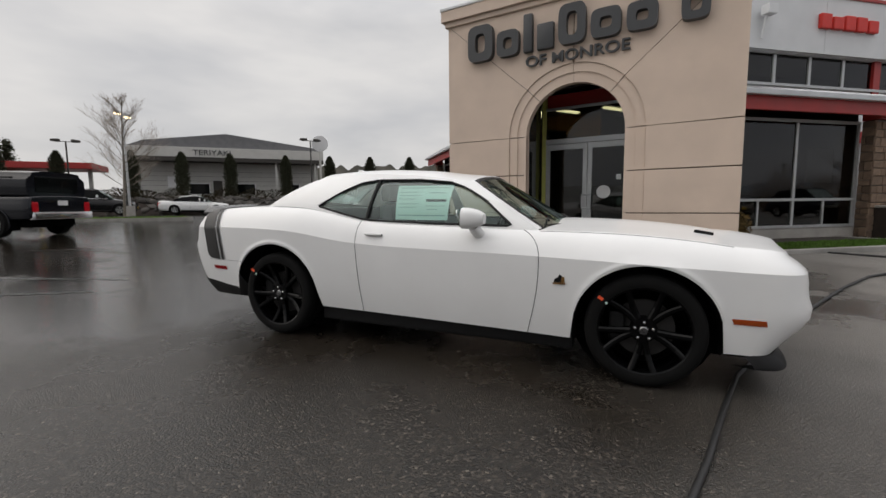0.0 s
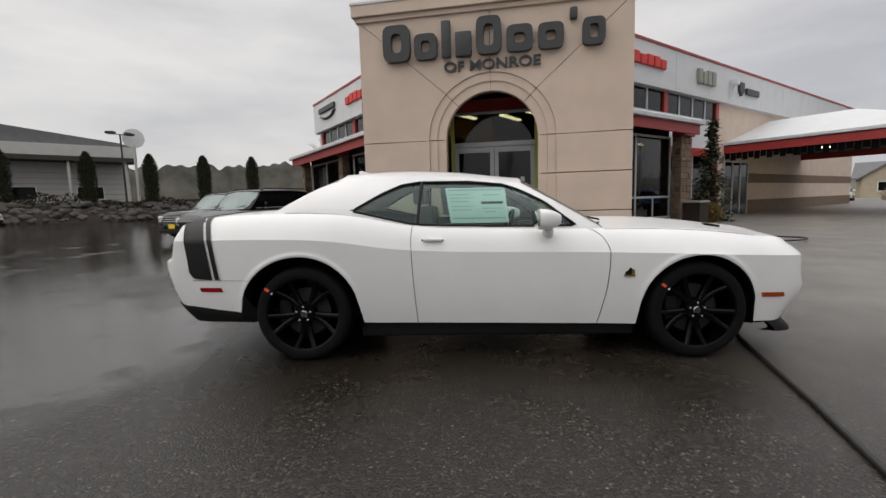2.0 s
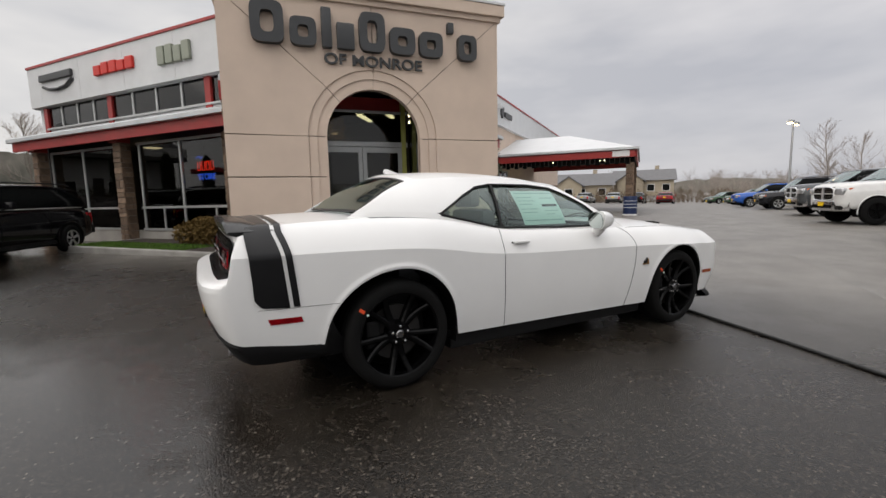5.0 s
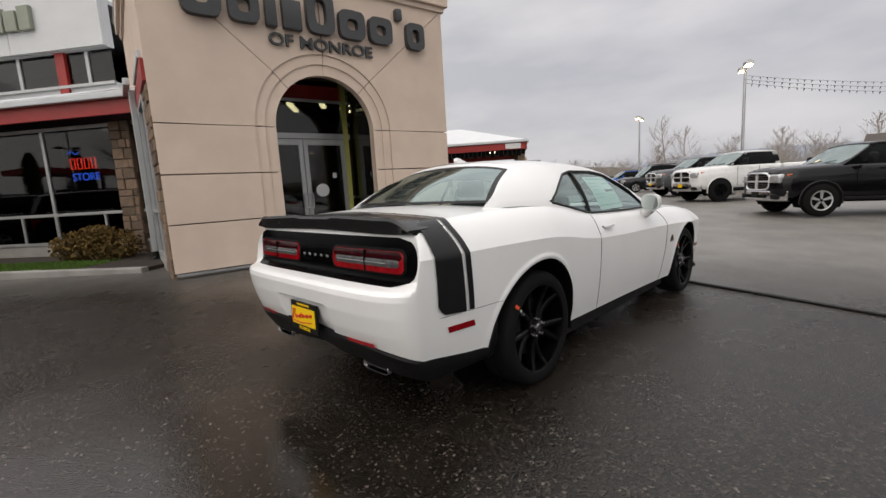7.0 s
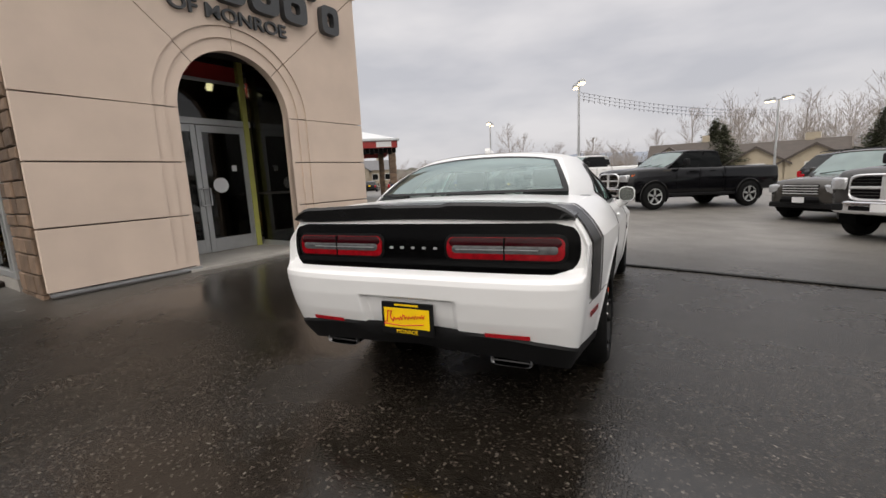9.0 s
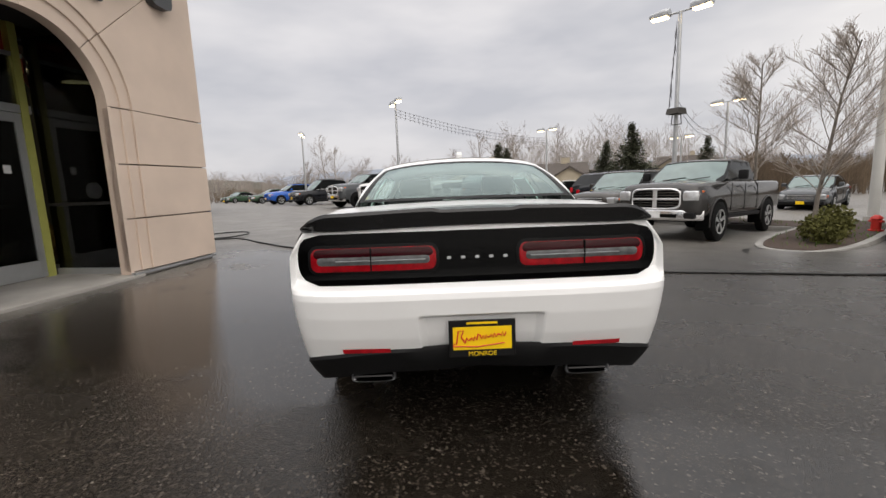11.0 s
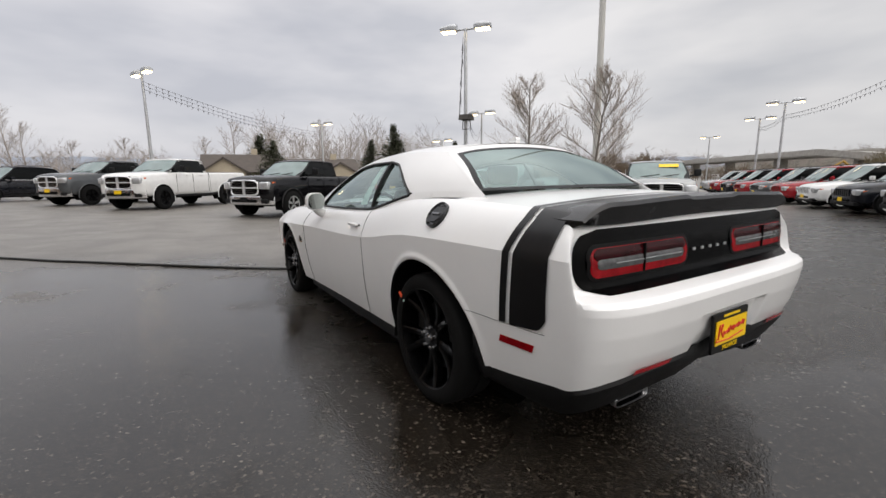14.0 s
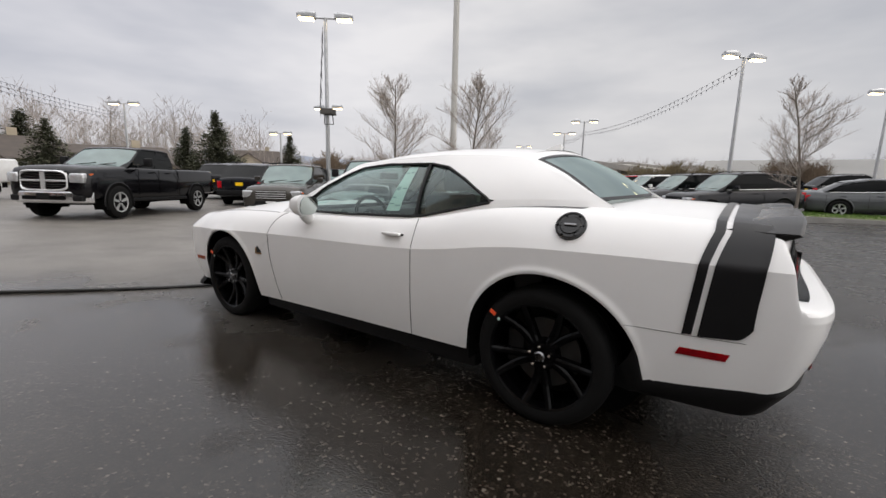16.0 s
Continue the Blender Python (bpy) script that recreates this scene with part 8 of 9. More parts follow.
def diner():
    p0, p1 = Vector((-43.7, 24.5, 0)), Vector((-30.9, 37.3, 0))
    L = (p1 - p0).length
    ang = math.degrees(math.atan2(p1.y - p0.y, p1.x - p0.x))
    root = thing("restaurant", pose(p0.x, p0.y, 1.95, 0, 0, ang), "pale low restaurant with grey gabled roof", "building")
    # local: x along the front, y away from the lot
    part("wall", box(0, L, 2.4, 9, -1.2, 3.97), M_SIDING, root)
    for k in range(6):
        part("siding_seam", box(0, L, 2.385, 2.4, 0.5 + k * 0.5, 0.52 + k * 0.5), M_SHADE, root)
    part("sign_band", box(-0.4, L + 0.4, 0.0, 0.5, 4.35, 5.35, 0.02), M_SIDING, root, "white sign band")
    part("eave", box(-0.4, L + 0.4, 0.02, 2.6, 3.95, 4.349), M_SHADE, root, "dark porch eave")
    part("roof", prism([(-0.5, 5.36), (L + 0.5, 5.36), (L * 0.96, 5.75), (L * 0.47, 6.9), (L * 0.05, 5.95)], 0.52, 9.0), M_DARKROOF, root, "grey gabled roof")
    for x in (0.3, 4.6, 9.0, 13.4, 17.6):
        part("post", box(x - 0.09, x + 0.09, 0.3, 0.5, -1.2, 3.95), M_SIDING, root)
    for x in (4.6, 9.2, 14.0):
        w = part("window", box(x, x + 1.9, 2.36, 2.4, 0.6, 1.7), M_CABIN, root)
        part("window_frame", box(x - 0.08, x + 1.98, 2.375, 2.39, 0.52, 1.78), M_WHITEINK, w)
    part("door", box(6.9, 7.8, 2.35, 2.4, 0, 2.05), M_SHADE, root, "dark door")
    part("notice", box(2.6, 3.8, 2.36, 2.4, 1.3, 2.5), M_WHITEINK, root, "white board")
    text_mesh("name_letters", "TERIYAKI", 0.78, 0.03, M_LETTER, pose(7.2, -0.04, 4.56, 90, 0, 0) @ Matrix.Diagonal((1.12, 1, 1, 1)), root, "dark sign letters")
    # its canopy of a filling station beyond, red edged
    can = thing("filling_canopy", pose(-52.5, 16.0, 1.0, 0, 0, ang), "red edged filling station canopy", "canopy")
    part("roof", box(0, 9, 0, 5, 3.9, 4.5, 0.05), M_REDTRIM, can)
    for x in (1, 8):
        part("column", box(x, x + 0.3, 2.2, 2.5, 0, 3.9), M_SIDING, can)


diner()


def house(spot, ang, w, d, wall_h, roof_h, z, label, windows=4, gables=1, roofing=M_BROWNROOF):
    root = thing("house", pose(spot[0], spot[1], z, 0, 0, ang), label, "house", "far houses")
    part("wall", box(0, w, 0, d, 0, wall_h), M_BEIGE, root)
    part("roof", prism([(-0.5, wall_h - 0.1), (d + 0.5, wall_h - 0.1), (d / 2, wall_h + roof_h)], -0.5, w + 0.5, plane="yz"), roofing, root)
    for k in range(gables):
        gxx = w * (0.28 + 0.5 * k)
        part("gable", prism([(gxx - 2.2, 0), (gxx + 2.2, 0), (gxx + 2.2, wall_h), (gxx, wall_h + roof_h * 0.72), (gxx - 2.2, wall_h)], -1.2, 0.1), M_BEIGE, root)
        for s in (-1, 1):
            part("gable_roof", prism([(gxx, wall_h + roof_h * 0.72 + 0.12), (gxx + s * 2.7, wall_h - 0.25), (gxx + s * 2.7, wall_h - 0.45), (gxx, wall_h + roof_h * 0.72 - 0.1)], -1.5, d / 2), roofing, root)
        ob = part("window", box(gxx - 0.6, gxx + 0.6, -1.24, -1.2, 0.9, 2.0), M_CABIN, root)
        part("window_frame", box(gxx - 0.7, gxx + 0.7, -1.225, -1.21, 0.8, 2.1), M_WHITEINK, ob)
    for k in range(windows):
        x = w * (k + 0.5) / windows
        ob = part("window", box(x - 0.55, x + 0.55, -0.04, 0.0, 0.9, 2.0), M_CABIN, root)
        part("window_frame", box(x - 0.65, x + 0.65, -0.025, -0.01, 0.8, 2.1), M_WHITEINK, ob)
    part("chimney", box(w * 0.7, w * 0.7 + 0.7, d * 0.5, d * 0.5 + 0.7, wall_h, wall_h + roof_h + 0.7), M_BEIGE, root)
    return root


def house_at(az, dist, eye, w, z, *rest):
    """A house whose middle lies at a bearing and distance, its front towards the lot."""
    ang = az - 90
    c = (eye[0] + dist * math.cos(radians(az)), eye[1] + dist * math.sin(radians(az)))
    house((c[0] - w / 2 * math.cos(radians(ang)), c[1] - w / 2 * math.sin(radians(ang))), ang, w, *rest[:3], z, *rest[3:])


house_at(43.7, 80, (-1.5, -3.9), 10, 0.2, 8, 2.7, 2.1, "beige gabled house with grey roof", 3, 1, M_DARKROOF)
house_at(36.6, 88, (-1.5, -3.9), 10, 0.8, 8, 2.9, 2.0, "pale house with grey gabled roof", 4, 1, M_DARKROOF)
house_at(-13.6, 52, (-4.6, -0.5), 8.5, -0.9, 7, 2.3, 1.8, "beige house with brown gabled roof beyond the trucks", 3, 2)
house_at(-8.0, 55, (-3.2, 2.3), 7, -0.6, 6, 2.5, 2.0, "small white house with gabled roof", 2, 1)
house_at(-31.5, 82, (-2.6, 2.7), 6.5, 0.0, 6, 2.5, 2.1, "small pale house with gabled roof", 2, 1)
house_at(-17.5, 60, (-2.6, 2.7), 9, -0.6, 6, 2.4, 1.8, "tan low house with dark roof beyond the trucks", 3, 1)

# mottled woods, lightened and greyed so the colour carries the haze
M_HILL = mat("hazed_wooded_hill", (0.135, 0.125, 0.105), 0.95, 0, 0.5, 0.07, color2=(0.055, 0.055, 0.042))
# aerial haze is put into the pale blue of the farthest hills
M_FARHILL = mat("haze_tinted_hill", (0.25, 0.28, 0.33), 1.0, 0, 0.15, 0.01)


def ridge(name, r, a0, a1, h0, h1, seed, material, label, rough=0.25, steps=160):
    rows = []
    for k in range(steps + 1):
        a = radians(a0 + (a1 - a0) * k / steps)
        t = k / steps
        h = h0 + (h1 - h0) * t + r * 0.012 * noise.noise(Vector((t * 7, seed, 0))) + r * 0.003 * rough * 8 * noise.noise(Vector((t * 60, seed, 3)))
        h *= min(1, t * 8, (1 - t) * 8)
        c, s = math.cos(a), math.sin(a)
        rows.append([(r * c, r * s, -3), (r * 1.03 * c, r * 1.03 * s, max(0.5, h)), (r * 1.35 * c, r * 1.35 * s, max(0.5, h) * 0.8)])
    tagged(link(name, grid(rows), material, smooth=60), label, "hill", kind="structure")


ridge("backdrop_hill", 420, 88, 150, 42, 36, 1.0, M_HILL, "low wooded hill beyond the road", 0.45, 700)
ridge("backdrop_ridge", 900, 15, 75, 20, 26, 2.0, M_HILL, "long low wooded ridge on the horizon")
ridge("backdrop_mountain", 2200, -75, 30, 62, 78, 3.7, M_FARHILL, "far hills with haze put into their blue colour", 0.12)
ridge("backdrop_slope", 500, -110, -62, 17, 14, 4.0, M_HILL, "wooded slope beyond the bridge")


def thicket(name, seed, a0, a1, r0, r1, n, h0, h1, material, label, wide=1.0):
    """Ragged far woods: many thin stems, branches and twigs standing together."""
    rnd = random.Random(seed)
    bm = bmesh.new()

    def stick(q, e, w, tw):
        bm.faces.new([bm.verts.new(v) for v in (q - tw * w, q + tw * w, e + tw * w * 0.35, e - tw * w * 0.35)])

    for _ in range(n):
        a, r = radians(rnd.uniform(a0, a1)), rnd.uniform(r0, r1)
        h = rnd.uniform(h0, h1) * (0.7 + 0.6 * abs(noise.noise(Vector((a * 14, seed, 0)))))
        b = Vector((r * math.cos(a), r * math.sin(a), -0.6))
        tw = Vector((-math.sin(a), math.cos(a), 0))
        up = Vector((0, 0, 1))
        w = wide * h * 0.006
        stick(b, b + up * h * 0.9 + tw * rnd.gauss(0, 0.03 * h), w, tw)
        for _k in range(13):
            q = b + up * h * rnd.uniform(0.12, 0.8)
            e = q + up * h * rnd.uniform(0.10, 0.28) + tw * h * rnd.uniform(0.06, 0.24) * rnd.choice((-1, 1))
            stick(q, e, w * 0.55, tw)
            for _j in range(4):
                p = q.lerp(e, rnd.uniform(0.3, 1.0))
                stick(p, p + up * h * rnd.uniform(0.03, 0.13) + tw * h * rnd.gauss(0, 0.06), w * 0.4, tw)
    tagged(link(name, bm, material), label, "woods", kind="stuff")


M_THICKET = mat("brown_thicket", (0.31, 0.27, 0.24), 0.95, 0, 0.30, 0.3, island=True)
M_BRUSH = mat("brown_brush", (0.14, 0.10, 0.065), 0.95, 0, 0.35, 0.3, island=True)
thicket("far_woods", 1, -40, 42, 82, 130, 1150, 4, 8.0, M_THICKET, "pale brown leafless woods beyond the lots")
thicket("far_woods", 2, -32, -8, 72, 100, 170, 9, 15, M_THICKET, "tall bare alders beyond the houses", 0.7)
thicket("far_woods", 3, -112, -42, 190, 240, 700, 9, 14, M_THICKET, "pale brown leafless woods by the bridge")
thicket("low_brush", 4, 100, 170, 70, 110, 400, 3, 6, M_BRUSH, "dark brush beyond the road", 2.0)
thicket("low_brush", 5, -45, 44, 66, 82, 900, 1.5, 3.2, M_BRUSH, "brown brush along the edge of the lots", 2.5)
M_OLIVE = mat("olive_brush", (0.15, 0.118, 0.065), 0.95, 0, 0.35, 0.3, island=True)
thicket("low_brush", 7, -89.5, -79, 60, 67, 260, 2.6, 4.6, M_OLIVE, "olive and brown brush before the concrete wall", 3.0)
thicket("low_brush", 8, -98, -93, 56, 62, 130, 4.0, 6.0, M_BRUSH, "brown bushes before the concrete wall", 2.2)
thicket("low_brush", 9, -61, -37, 41, 50, 620, 2.4, 4.4, M_BRUSH, "brown brush behind the row of trucks", 2.0)
thicket("low_brush", 6, -110, -45, 84, 100, 500, 2.0, 4.0, M_BRUSH, "brown brush below the bridge", 2.5)


# elevated road to the south-east
M_PALEWALL = mat("pale_concrete_wall", (0.74, 0.73, 0.70), 0.8, 0, 0.10, 0.4, 0.1, 3)


def viaduct():
    root = thing("viaduct", Matrix(), "grey concrete elevated road on piers", "bridge", kind="structure")
    line = [(130, -197, 5.0), (77, -148, 5.2), (24, -99, 5.3), (8, -84, 3.2)]
    for (x0, y0, z0), (x1, y1, z1) in zip(line, line[1:]):
        L = math.hypot(x1 - x0, y1 - y0)
        ang = math.degrees(math.atan2(y1 - y0, x1 - x0))
        at = pose(x0, y0, z0, 0, math.degrees(math.atan2(z0 - z1, L)), ang)
        part("deck", box(0, L, -4, 4, -1.5, -0.8), M_CONC, root, at=at)
        part("parapet", box(0, L, 4.0, 4.3, -1.3, -0.25), M_CONC, root, at=at)
        part("parapet", box(0, L, -4.3, -4.0, -1.3, -0.25), M_CONC, root, at=at)
        k = 4.0
        while k < L:
            part("pier", box(k, k + 1.2, -1.1, 1.1, -6.5, -1.5), M_CONC, root, at=at)
            k += 24
    wl_ = thing("retaining_wall", pose(4.5, -77.7, -0.6, 0, 0, 164.5), "long pale concrete wall", "wall", kind="structure")
    part("wall", box(0, 46, 0, 0.5, 0, 5.0), M_PALEWALL, wl_)


viaduct()
M_OCHRE = mat("ochre_machine_paint", (0.42, 0.24, 0.03), 0.5, 0, 0.2, 3)
dig = thing("excavator", pose(19, -88, -0.5, 0, 0, 30), "yellow digger at the far roadside", "vehicle")
part("cab", box(-1.2, 1.0, -0.9, 0.9, 0.9, 2.6, 0.1), M_OCHRE, dig)
part("track", box(-1.6, 1.6, -1.2, 1.2, 0, 0.9, 0.2), M_PLASTIC, dig)
part("boom", tube([(0.8, 0, 1.8), (2.2, 0, 3.2), (3.6, 0, 2.2), (3.8, 0, 0.8)], 0.2, 6), M_OCHRE, dig)


# ---- lamps, poles, pennants ----
def lot_lamp(spot, height, ang, label="steel lot lamp with two lit heads", heads=(-1, 1), group="lot lamps", dark=False):
    x, y = spot
    z = land(x, y)
    root = thing("street_lamp", pose(x, y, z, 0, 0, ang), label, "lamp", group)
    m = M_SHADE if dark else M_STEEL
    part("base", lathe([(0, 0), (0.3, 0), (0.3, 0.7), (0, 0.7)], 16, "z"), M_CONC, root)
    part("pole", tube([(0, 0, 0.7), (0, 0, height)], 0.085, 10, r1=0.06), m, root, smooth=50)
    part("crossarm", tube([(min(heads) * 0.55 - 0.05, 0, height - 0.02), (max(heads) * 0.55 + 0.05, 0, height - 0.02)], 0.035, 6), m, root)
    for s in heads:
        hd = part("head", loft([(s * 0.35, height - 0.04, height + 0.16, 0.16, 0.12), (s * 0.6, height - 0.06, height + 0.18, 0.2, 0.15), (s * 1.0, height - 0.02, height + 0.12, 0.16, 0.1)]), m, root)
        if not dark:
            part("lens", box(min(s * 0.42, s * 0.95), max(s * 0.42, s * 0.95), -0.15, 0.15, height - 0.10, height - 0.055, 0.015), M_LIT, hd, "glowing lens")
    return root


LA, LC, LB, LN, LD, LE, LR = (23.3, 2.45), (11.3, -8.45), (33.5, -9.5), (34.0, 11.5), (9.1, -31.9), (12.6, -37.2), (-1.3, -19.6)
lot_lamp(LA, 6.3, 20)
lot_lamp(LC, 7.2, 40, "tall lot lamp with a box speaker")
lot_lamp(LB, 5.8, 35)
lot_lamp(LN, 5.85, 10)
lot_lamp(LD, 6.0, 10)
lot_lamp(LE, 5.75, 10)
lot_lamp(LR, 6.5, 50)
lot_lamp((30.0, -19.2), 4.7, 20)
LX = (21.4, -17.0)
lot_lamp(LX, 5.45 - land(*LX), 20)
lot_lamp((23.3, -51.4), 5.2 - land(23.3, -51.4), 20)
lot_lamp((-7.5, -30.0), 6.0, 30, heads=(1,))
lot_lamp((-31.0, 16.2), 7.0, 125, "white pole lamp behind the bare tree")
lot_lamp((-43.2, 18.9), 6.2, 60, "dark unlit twin-arm lamp", dark=True)
lot_lamp((-27.1, 31.1), 6.9, 60, "dark unlit twin-arm lamp", dark=True)
disc = thing("disc_sign", pose(-27.0, 32.4, land(-27.0, 32.4)), "round white sign on a pale pole", "sign")
part("pole", tube([(0, 0, 0), (0, 0, 6.2)], 0.11, 10), M_SIDING, disc, smooth=50)
part("disc", lathe([(0, -0.1), (0.78, -0.1), (0.8, -0.06), (0.8, 0.06), (0.78, 0.1), (0, 0.1)], 28), M_WHITEINK, disc, smooth=40, at=pose(0, 0, 6.75, 0, 0, 40))
spk = thing("pole_speaker", pose(LC[0] - 0.18, LC[1] + 0.1, land(*LC) + 3.75, 0, 0, 120), "dark box floodlight on the lamp pole", "light")
part("box", prism([(-0.28, 0.0), (0.28, 0.0), (0.2, 0.2), (-0.2, 0.2)], -0.22, 0.22), M_SHADE, spk)
part("bracket", tube([(0.0, 0.16, 0.0), (0.0, 0.2, -0.35), (0, -0.16, -0.35), (0, -0.14, 0)], 0.02, 5), M_SHADE, spk)
fp = (8.9, -13.5)
flag = thing("flagpole", pose(fp[0], fp[1], land(*fp), 0, 0.0, 0), "tall weathered pole rising out of view", "pole")
part("shaft", tube([(0, 0, 0), (0.02, 0, 8), (0.04, 0, 17)], 0.15, 12, r1=0.10), M_SIDING, flag, smooth=50)
part("footing", lathe([(0, 0), (0.25, 0), (0.22, 0.2), (0, 0.22)], 16, "z"), M_CONC, flag)
hyd = thing("fire_hydrant", pose(5.68, -10.3, land(5.72, -9.27) + 0.152) @ Matrix.Diagonal((0.95, 0.95, 0.55, 1)), "small squat red hydrant on the mulch island", "hydrant")
part("barrel", lathe([(0, 0), (0.15, 0), (0.15, 0.05), (0.1, 0.06), (0.1, 0.5), (0.13, 0.52), (0.11, 0.6), (0.05, 0.68), (0, 0.7)], 16, "z"), M_REDINK, hyd, smooth=40)
part("outlet", tube([(-0.17, 0, 0.42), (0.17, 0, 0.42)], 0.05, 10), M_REDINK, hyd)


# pale pennants; their backlit darkness against the sky is put into the grey
M_PENNANT = mat("backlit_pennant", (0.22, 0.22, 0.24), 0.6, 0, 0.3, 2)


def pennants(p, q, sag, seed, label="sagging strings of small pennants between lamp poles", lines=3, gap=0.35, size=0.1):
    rnd = random.Random(seed)
    root = thing("pennant_string", Matrix(), label, "bunting", "pennant strings")
    p, q = Vector(p), Vector(q)
    for k in range(lines):
        off_ = Vector((0, 0, -0.18 * k))
        pts = [p.lerp(q, t / 20) + off_ + Vector((0, 0, -4 * sag * (1 + 0.12 * k) * (t / 20) * (1 - t / 20))) for t in range(21)]
        part("cord", tube(pts, 0.008, 3), M_SHADE, root)
        bm = bmesh.new()
        L = (q - p).length
        n = int(L / gap)
        for i in range(1, n):
            t = i / n * 20
            a = pts[int(t)].lerp(pts[min(20, int(t) + 1)], t - int(t))
            d = (q - p).normalized() * size * 0.5
            s = Vector((rnd.uniform(-0.05, 0.05), rnd.uniform(-0.05, 0.05), -size * 1.5))
            bm.faces.new([bm.verts.new(v) for v in (a - d, a + d, a + s)])
        tagged(part("pennant_flag", bm, M_PENNANT, root), kind="stuff")


def top_of(spot, h):
    return (spot[0], spot[1], land(*spot) + h)


pennants(top_of(LA, 5.9), top_of(LB, 5.1), 0.35, 1)
pennants(top_of(LC, 4.3), top_of(LX, 5.0), 0.9, 2, lines=2)
pennants(top_of(LR, 6.2), top_of(LD, 5.2), 0.5, 3, lines=2)
pennants(top_of(LD, 5.2), top_of(LE, 5.1), 0.2, 4, lines=2)
pennants((LC[0] + 0.1, LC[1] + 0.05, land(*LC) + 6.9), (LC[0] + 0.22, LC[1] + 0.16, land(*LC) + 4.0), -0.02, 5, "pennants hanging down the lamp pole", lines=2, gap=0.10, size=0.2)

# ---- cable and islands on the lot ----
cab_pts = [(0.78, -7.1), (0.9, -5.0), (1.25, -3.2), (1.5, -2.35), (1.72, -1.68), (1.9, -1.05), (2.07, -0.5), (2.4, 0.2), (2.78, 0.98), (3.2, 1.7), (3.75, 2.6), (4.3, 3.4), (5.0, 4.1), (5.6, 4.6), (6.0, 5.0), (5.8, 5.6), (5.2, 5.9), (4.7, 6.2), (4.3, 6.6)]
cab_line = []
for (x0, y0), (x1, y1) in zip(cab_pts, cab_pts[1:]):
    for k in range(4):
        x, y = x0 + (x1 - x0) * k / 4, y0 + (y1 - y0) * k / 4
        cab_line.append((x, y, land(x, y) + 0.016))
cable = thing("cable", Matrix(), "thick black cable lying across the asphalt", "cable")
part("hose", tube(cab_line, 0.017, 8), M_CABLE, cable, smooth=60)
loop = [(6.6 + 0.75 * math.cos(a), 5.6 + 0.55 * math.sin(a), land(6.6, 5.6) + 0.05) for a in (k * 0.3 for k in range(24))]
part("coil", tube(loop, 0.017, 8), M_CABLE, cable, smooth=60)


def island(name, centre, rx, ry, ang, label, seed, blades=3000, top=None):
    x, y = centre
    z = land(x, y)
    root = thing(name, pose(x, y, z, 0, 0, ang), label, "island", kind="structure")
    out = [(rx * math.copysign(abs(math.cos(a)) ** 0.7, math.cos(a)), ry * math.copysign(abs(math.sin(a)) ** 0.7, math.sin(a))) for a in (2 * math.pi * k / 36 for k in range(36))]
    part("kerb", prism(out, -0.4, 0.14, plane="xy"), M_KERB, root)
    part("turf", prism([(a * (1 - 0.15 / rx), b * (1 - 0.15 / ry)) for a, b in out], -0.3, 0.155, plane="xy"), top or M_TURF, root)
    rnd = random.Random(seed)
    bm = bmesh.new()
    for _ in range(blades):
        a, r = rnd.uniform(0, 6.283), math.sqrt(rnd.random()) * 0.9
        px, py, h, t = rx * r * math.cos(a), ry * r * math.sin(a), rnd.uniform(0.03, 0.09), rnd.uniform(0, 6.28)
        dx, dy = 0.012 * math.cos(t), 0.012 * math.sin(t)
        bm.faces.new([bm.verts.new(v) for v in ((px - dx, py - dy, 0.15), (px + dx, py + dy, 0.15), (px + rnd.uniform(-0.03, 0.03), py + rnd.uniform(-0.03, 0.03), 0.155 + h))])
    tagged(part("grass_blades", bm, M_GRASS, root), kind="stuff")


M_TURF = mat("turf_soil", (0.10, 0.13, 0.035), 0.95, 0, 0.4, 6, 0.5, 60)
island("grass_island", (-5.2, -18.6), 5.2, 1.6, 5, "kerbed grass island with a bare tree", 5)
island("tree_island", (-24.0, 11.4), 3.4, 1.3, 40, "kerbed tree island", 6, 1500)
M_MULCH = mat("wet_bark_mulch", (0.060, 0.036, 0.024), 0.9, 0, 0.5, 22, 0.8, 45)
island("lamp_island", (9.6, -9.3), 3.6, 1.0, 30, "kerbed mulch island under the lamp", 7, 150, M_MULCH)
island("planting_island", (5.72, -9.27), 3.55, 0.90, -53.5, "kerbed strip of bark mulch between two trucks", 8, 260, M_MULCH)
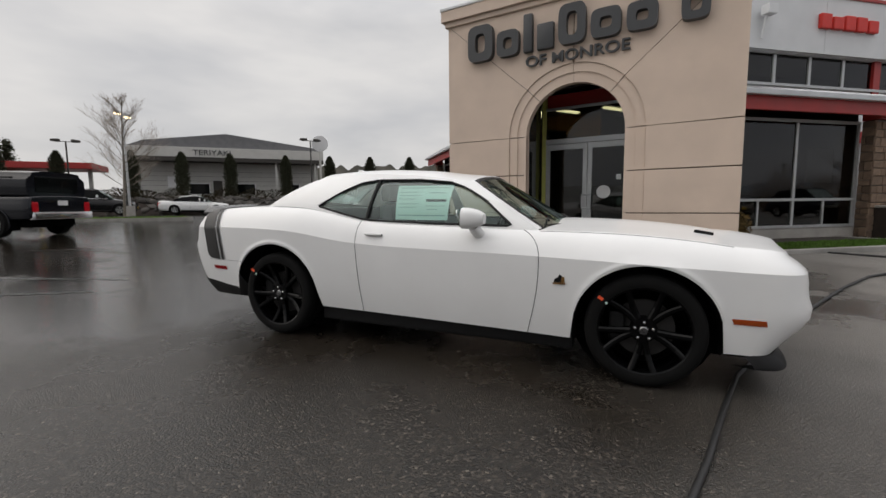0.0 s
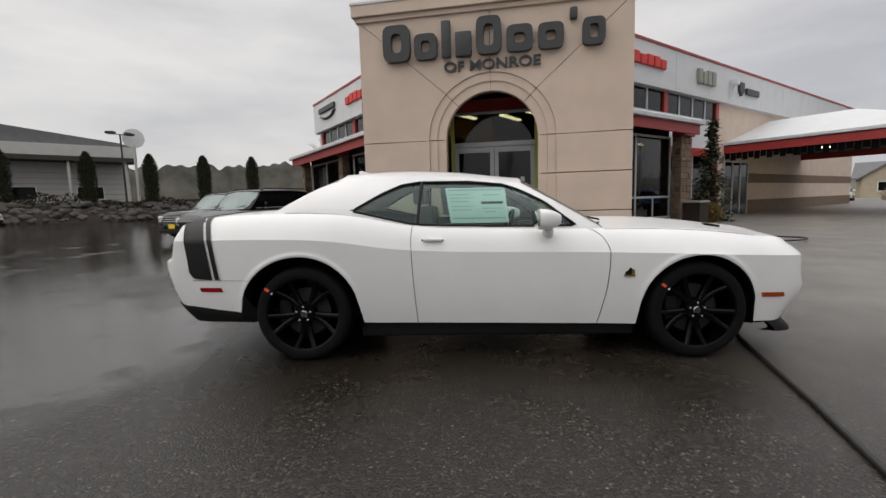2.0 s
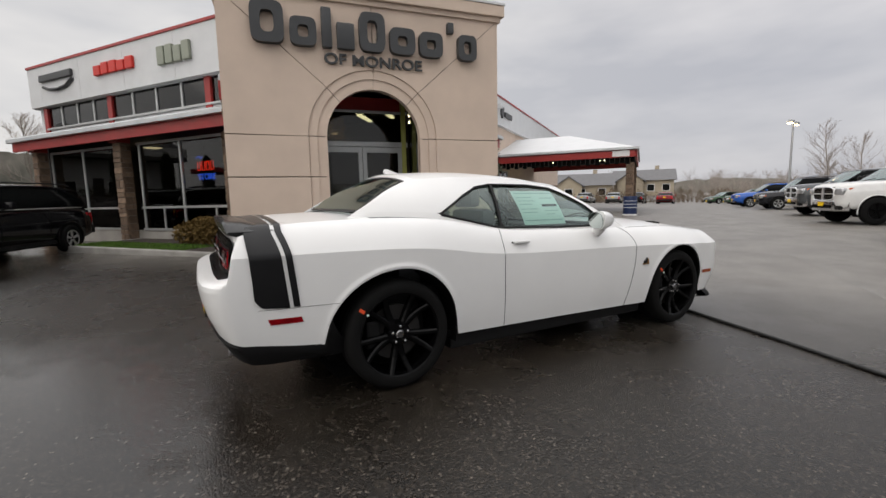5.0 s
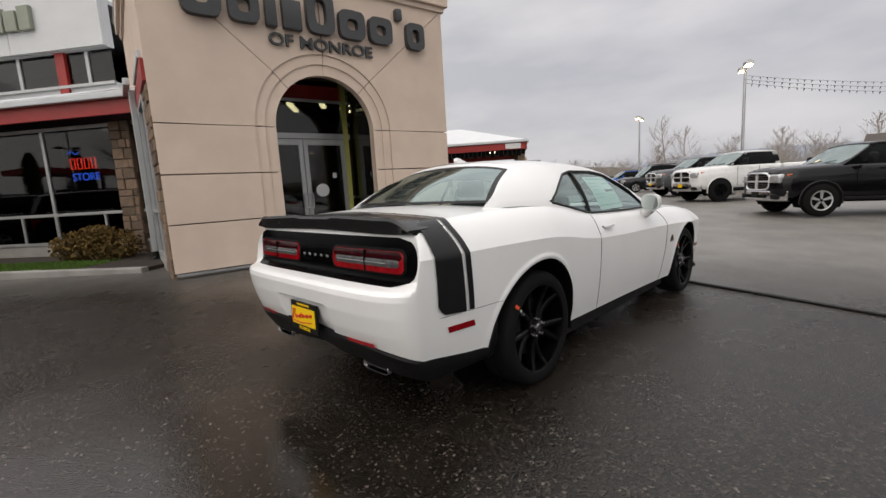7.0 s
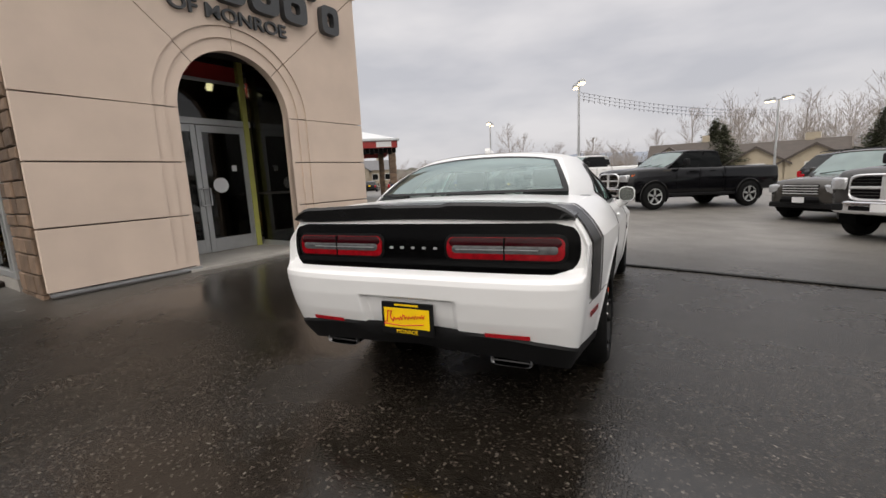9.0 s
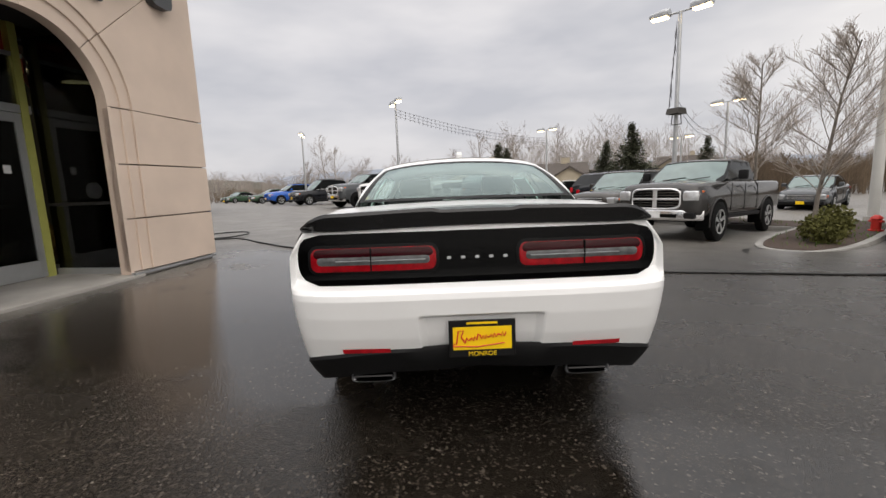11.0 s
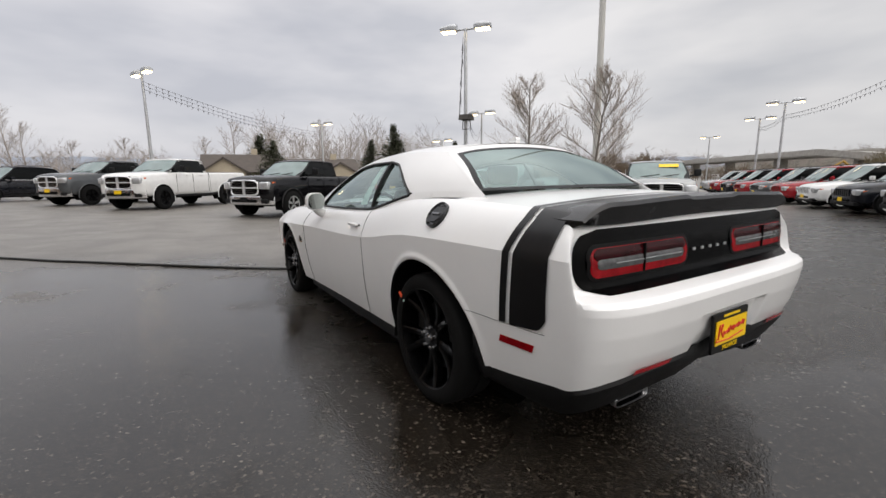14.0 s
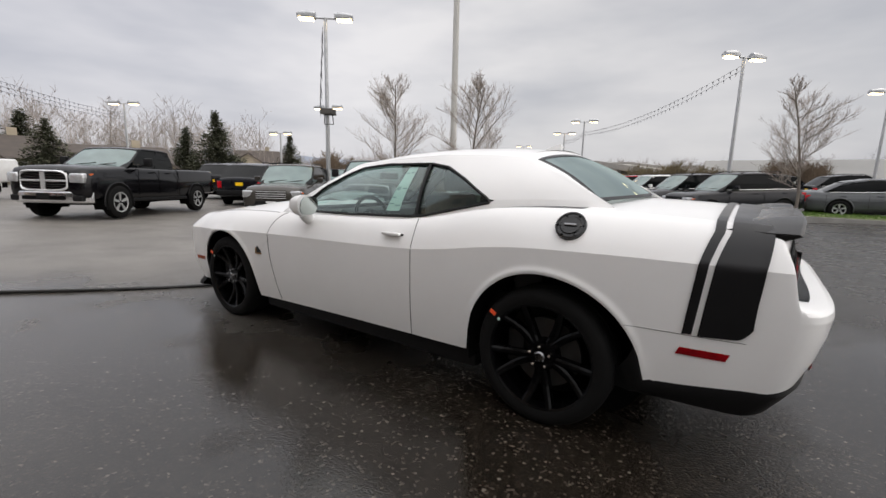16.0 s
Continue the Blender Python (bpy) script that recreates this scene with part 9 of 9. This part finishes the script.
M_YELLOWBRUSH = mat("olive_shrub_leaves", (0.10, 0.098, 0.032), 0.8, 0, 0.4, 6, island=True, spec=0.08)
zi = land(5.72, -9.27) + 0.15
leaf_clump("shrub", pose(4.35, -7.75, zi), "olive green low shrub on the mulch island", "shrub", M_YELLOWBRUSH, [(-0.15, 0, 0.3, 0.4, 0.35, 0.34), (0.25, -0.2, 0.26, 0.4, 0.35, 0.3)], 0.04, 2400, 21)
leaf_clump("shrub", pose(5.15, -8.75, zi), "olive green low shrub on the mulch island", "shrub", M_YELLOWBRUSH, [(0, 0, 0.34, 0.45, 0.4, 0.38), (0.3, -0.3, 0.26, 0.35, 0.35, 0.28)], 0.04, 2400, 22)


# dark lines on the asphalt: tar, and puddle reflections put into colour
M_STREAK = mat("tar_puddle_streak", (0.006, 0.006, 0.006), 0.3, 0, 0.3, 6)
STREAKS = (((-11.0, 1.6), (-10.4, 2.2), (-9.7, 2.6)), ((-8.6, -1.1), (-7.4, -0.42), (-6.2, 0.24), (-5.6, 0.4)), ((-6.6, -1.35), (-6.0, -0.97), (-5.1, -0.26)), ((3.2, -5.4), (3.9, -5.9), (4.1, -6.9), (4.9, -7.6)))
for pts in STREAKS:
    root = thing("tar_puddle_streak", Matrix(), "dark line on the asphalt, tar with puddle reflection painted in", "seam", "tar seams", "structure")
    rnd = random.Random(len(pts))
    rows = []
    for (x0, y0), (x1, y1) in zip(pts, pts[1:]):
        for k in range(8):
            x, y = x0 + (x1 - x0) * k / 8, y0 + (y1 - y0) * k / 8
            n = Vector((y0 - y1, x1 - x0, 0)).normalized()
            w = rnd.uniform(0.012, 0.05)
            x, y = x + n.x * rnd.uniform(-0.05, 0.05), y + n.y * rnd.uniform(-0.05, 0.05)
            rows.append([(x + n.x * w, y + n.y * w, land(x, y) + 0.005), (x - n.x * w, y - n.y * w, land(x, y) + 0.005)])
    part("strip", grid(rows), M_STREAK, root)

hose = [(1.94, -8.88), (2.1, -9.6), (2.18, -10.49), (2.72, -11.17), (2.59, -12.06), (3.0, -12.69), (3.8, -12.41)]
part("loose_end", tube([(x, y, land(x, y) + 0.018) for x, y in hose], 0.016, 6), M_CABLE, cable, smooth=60)
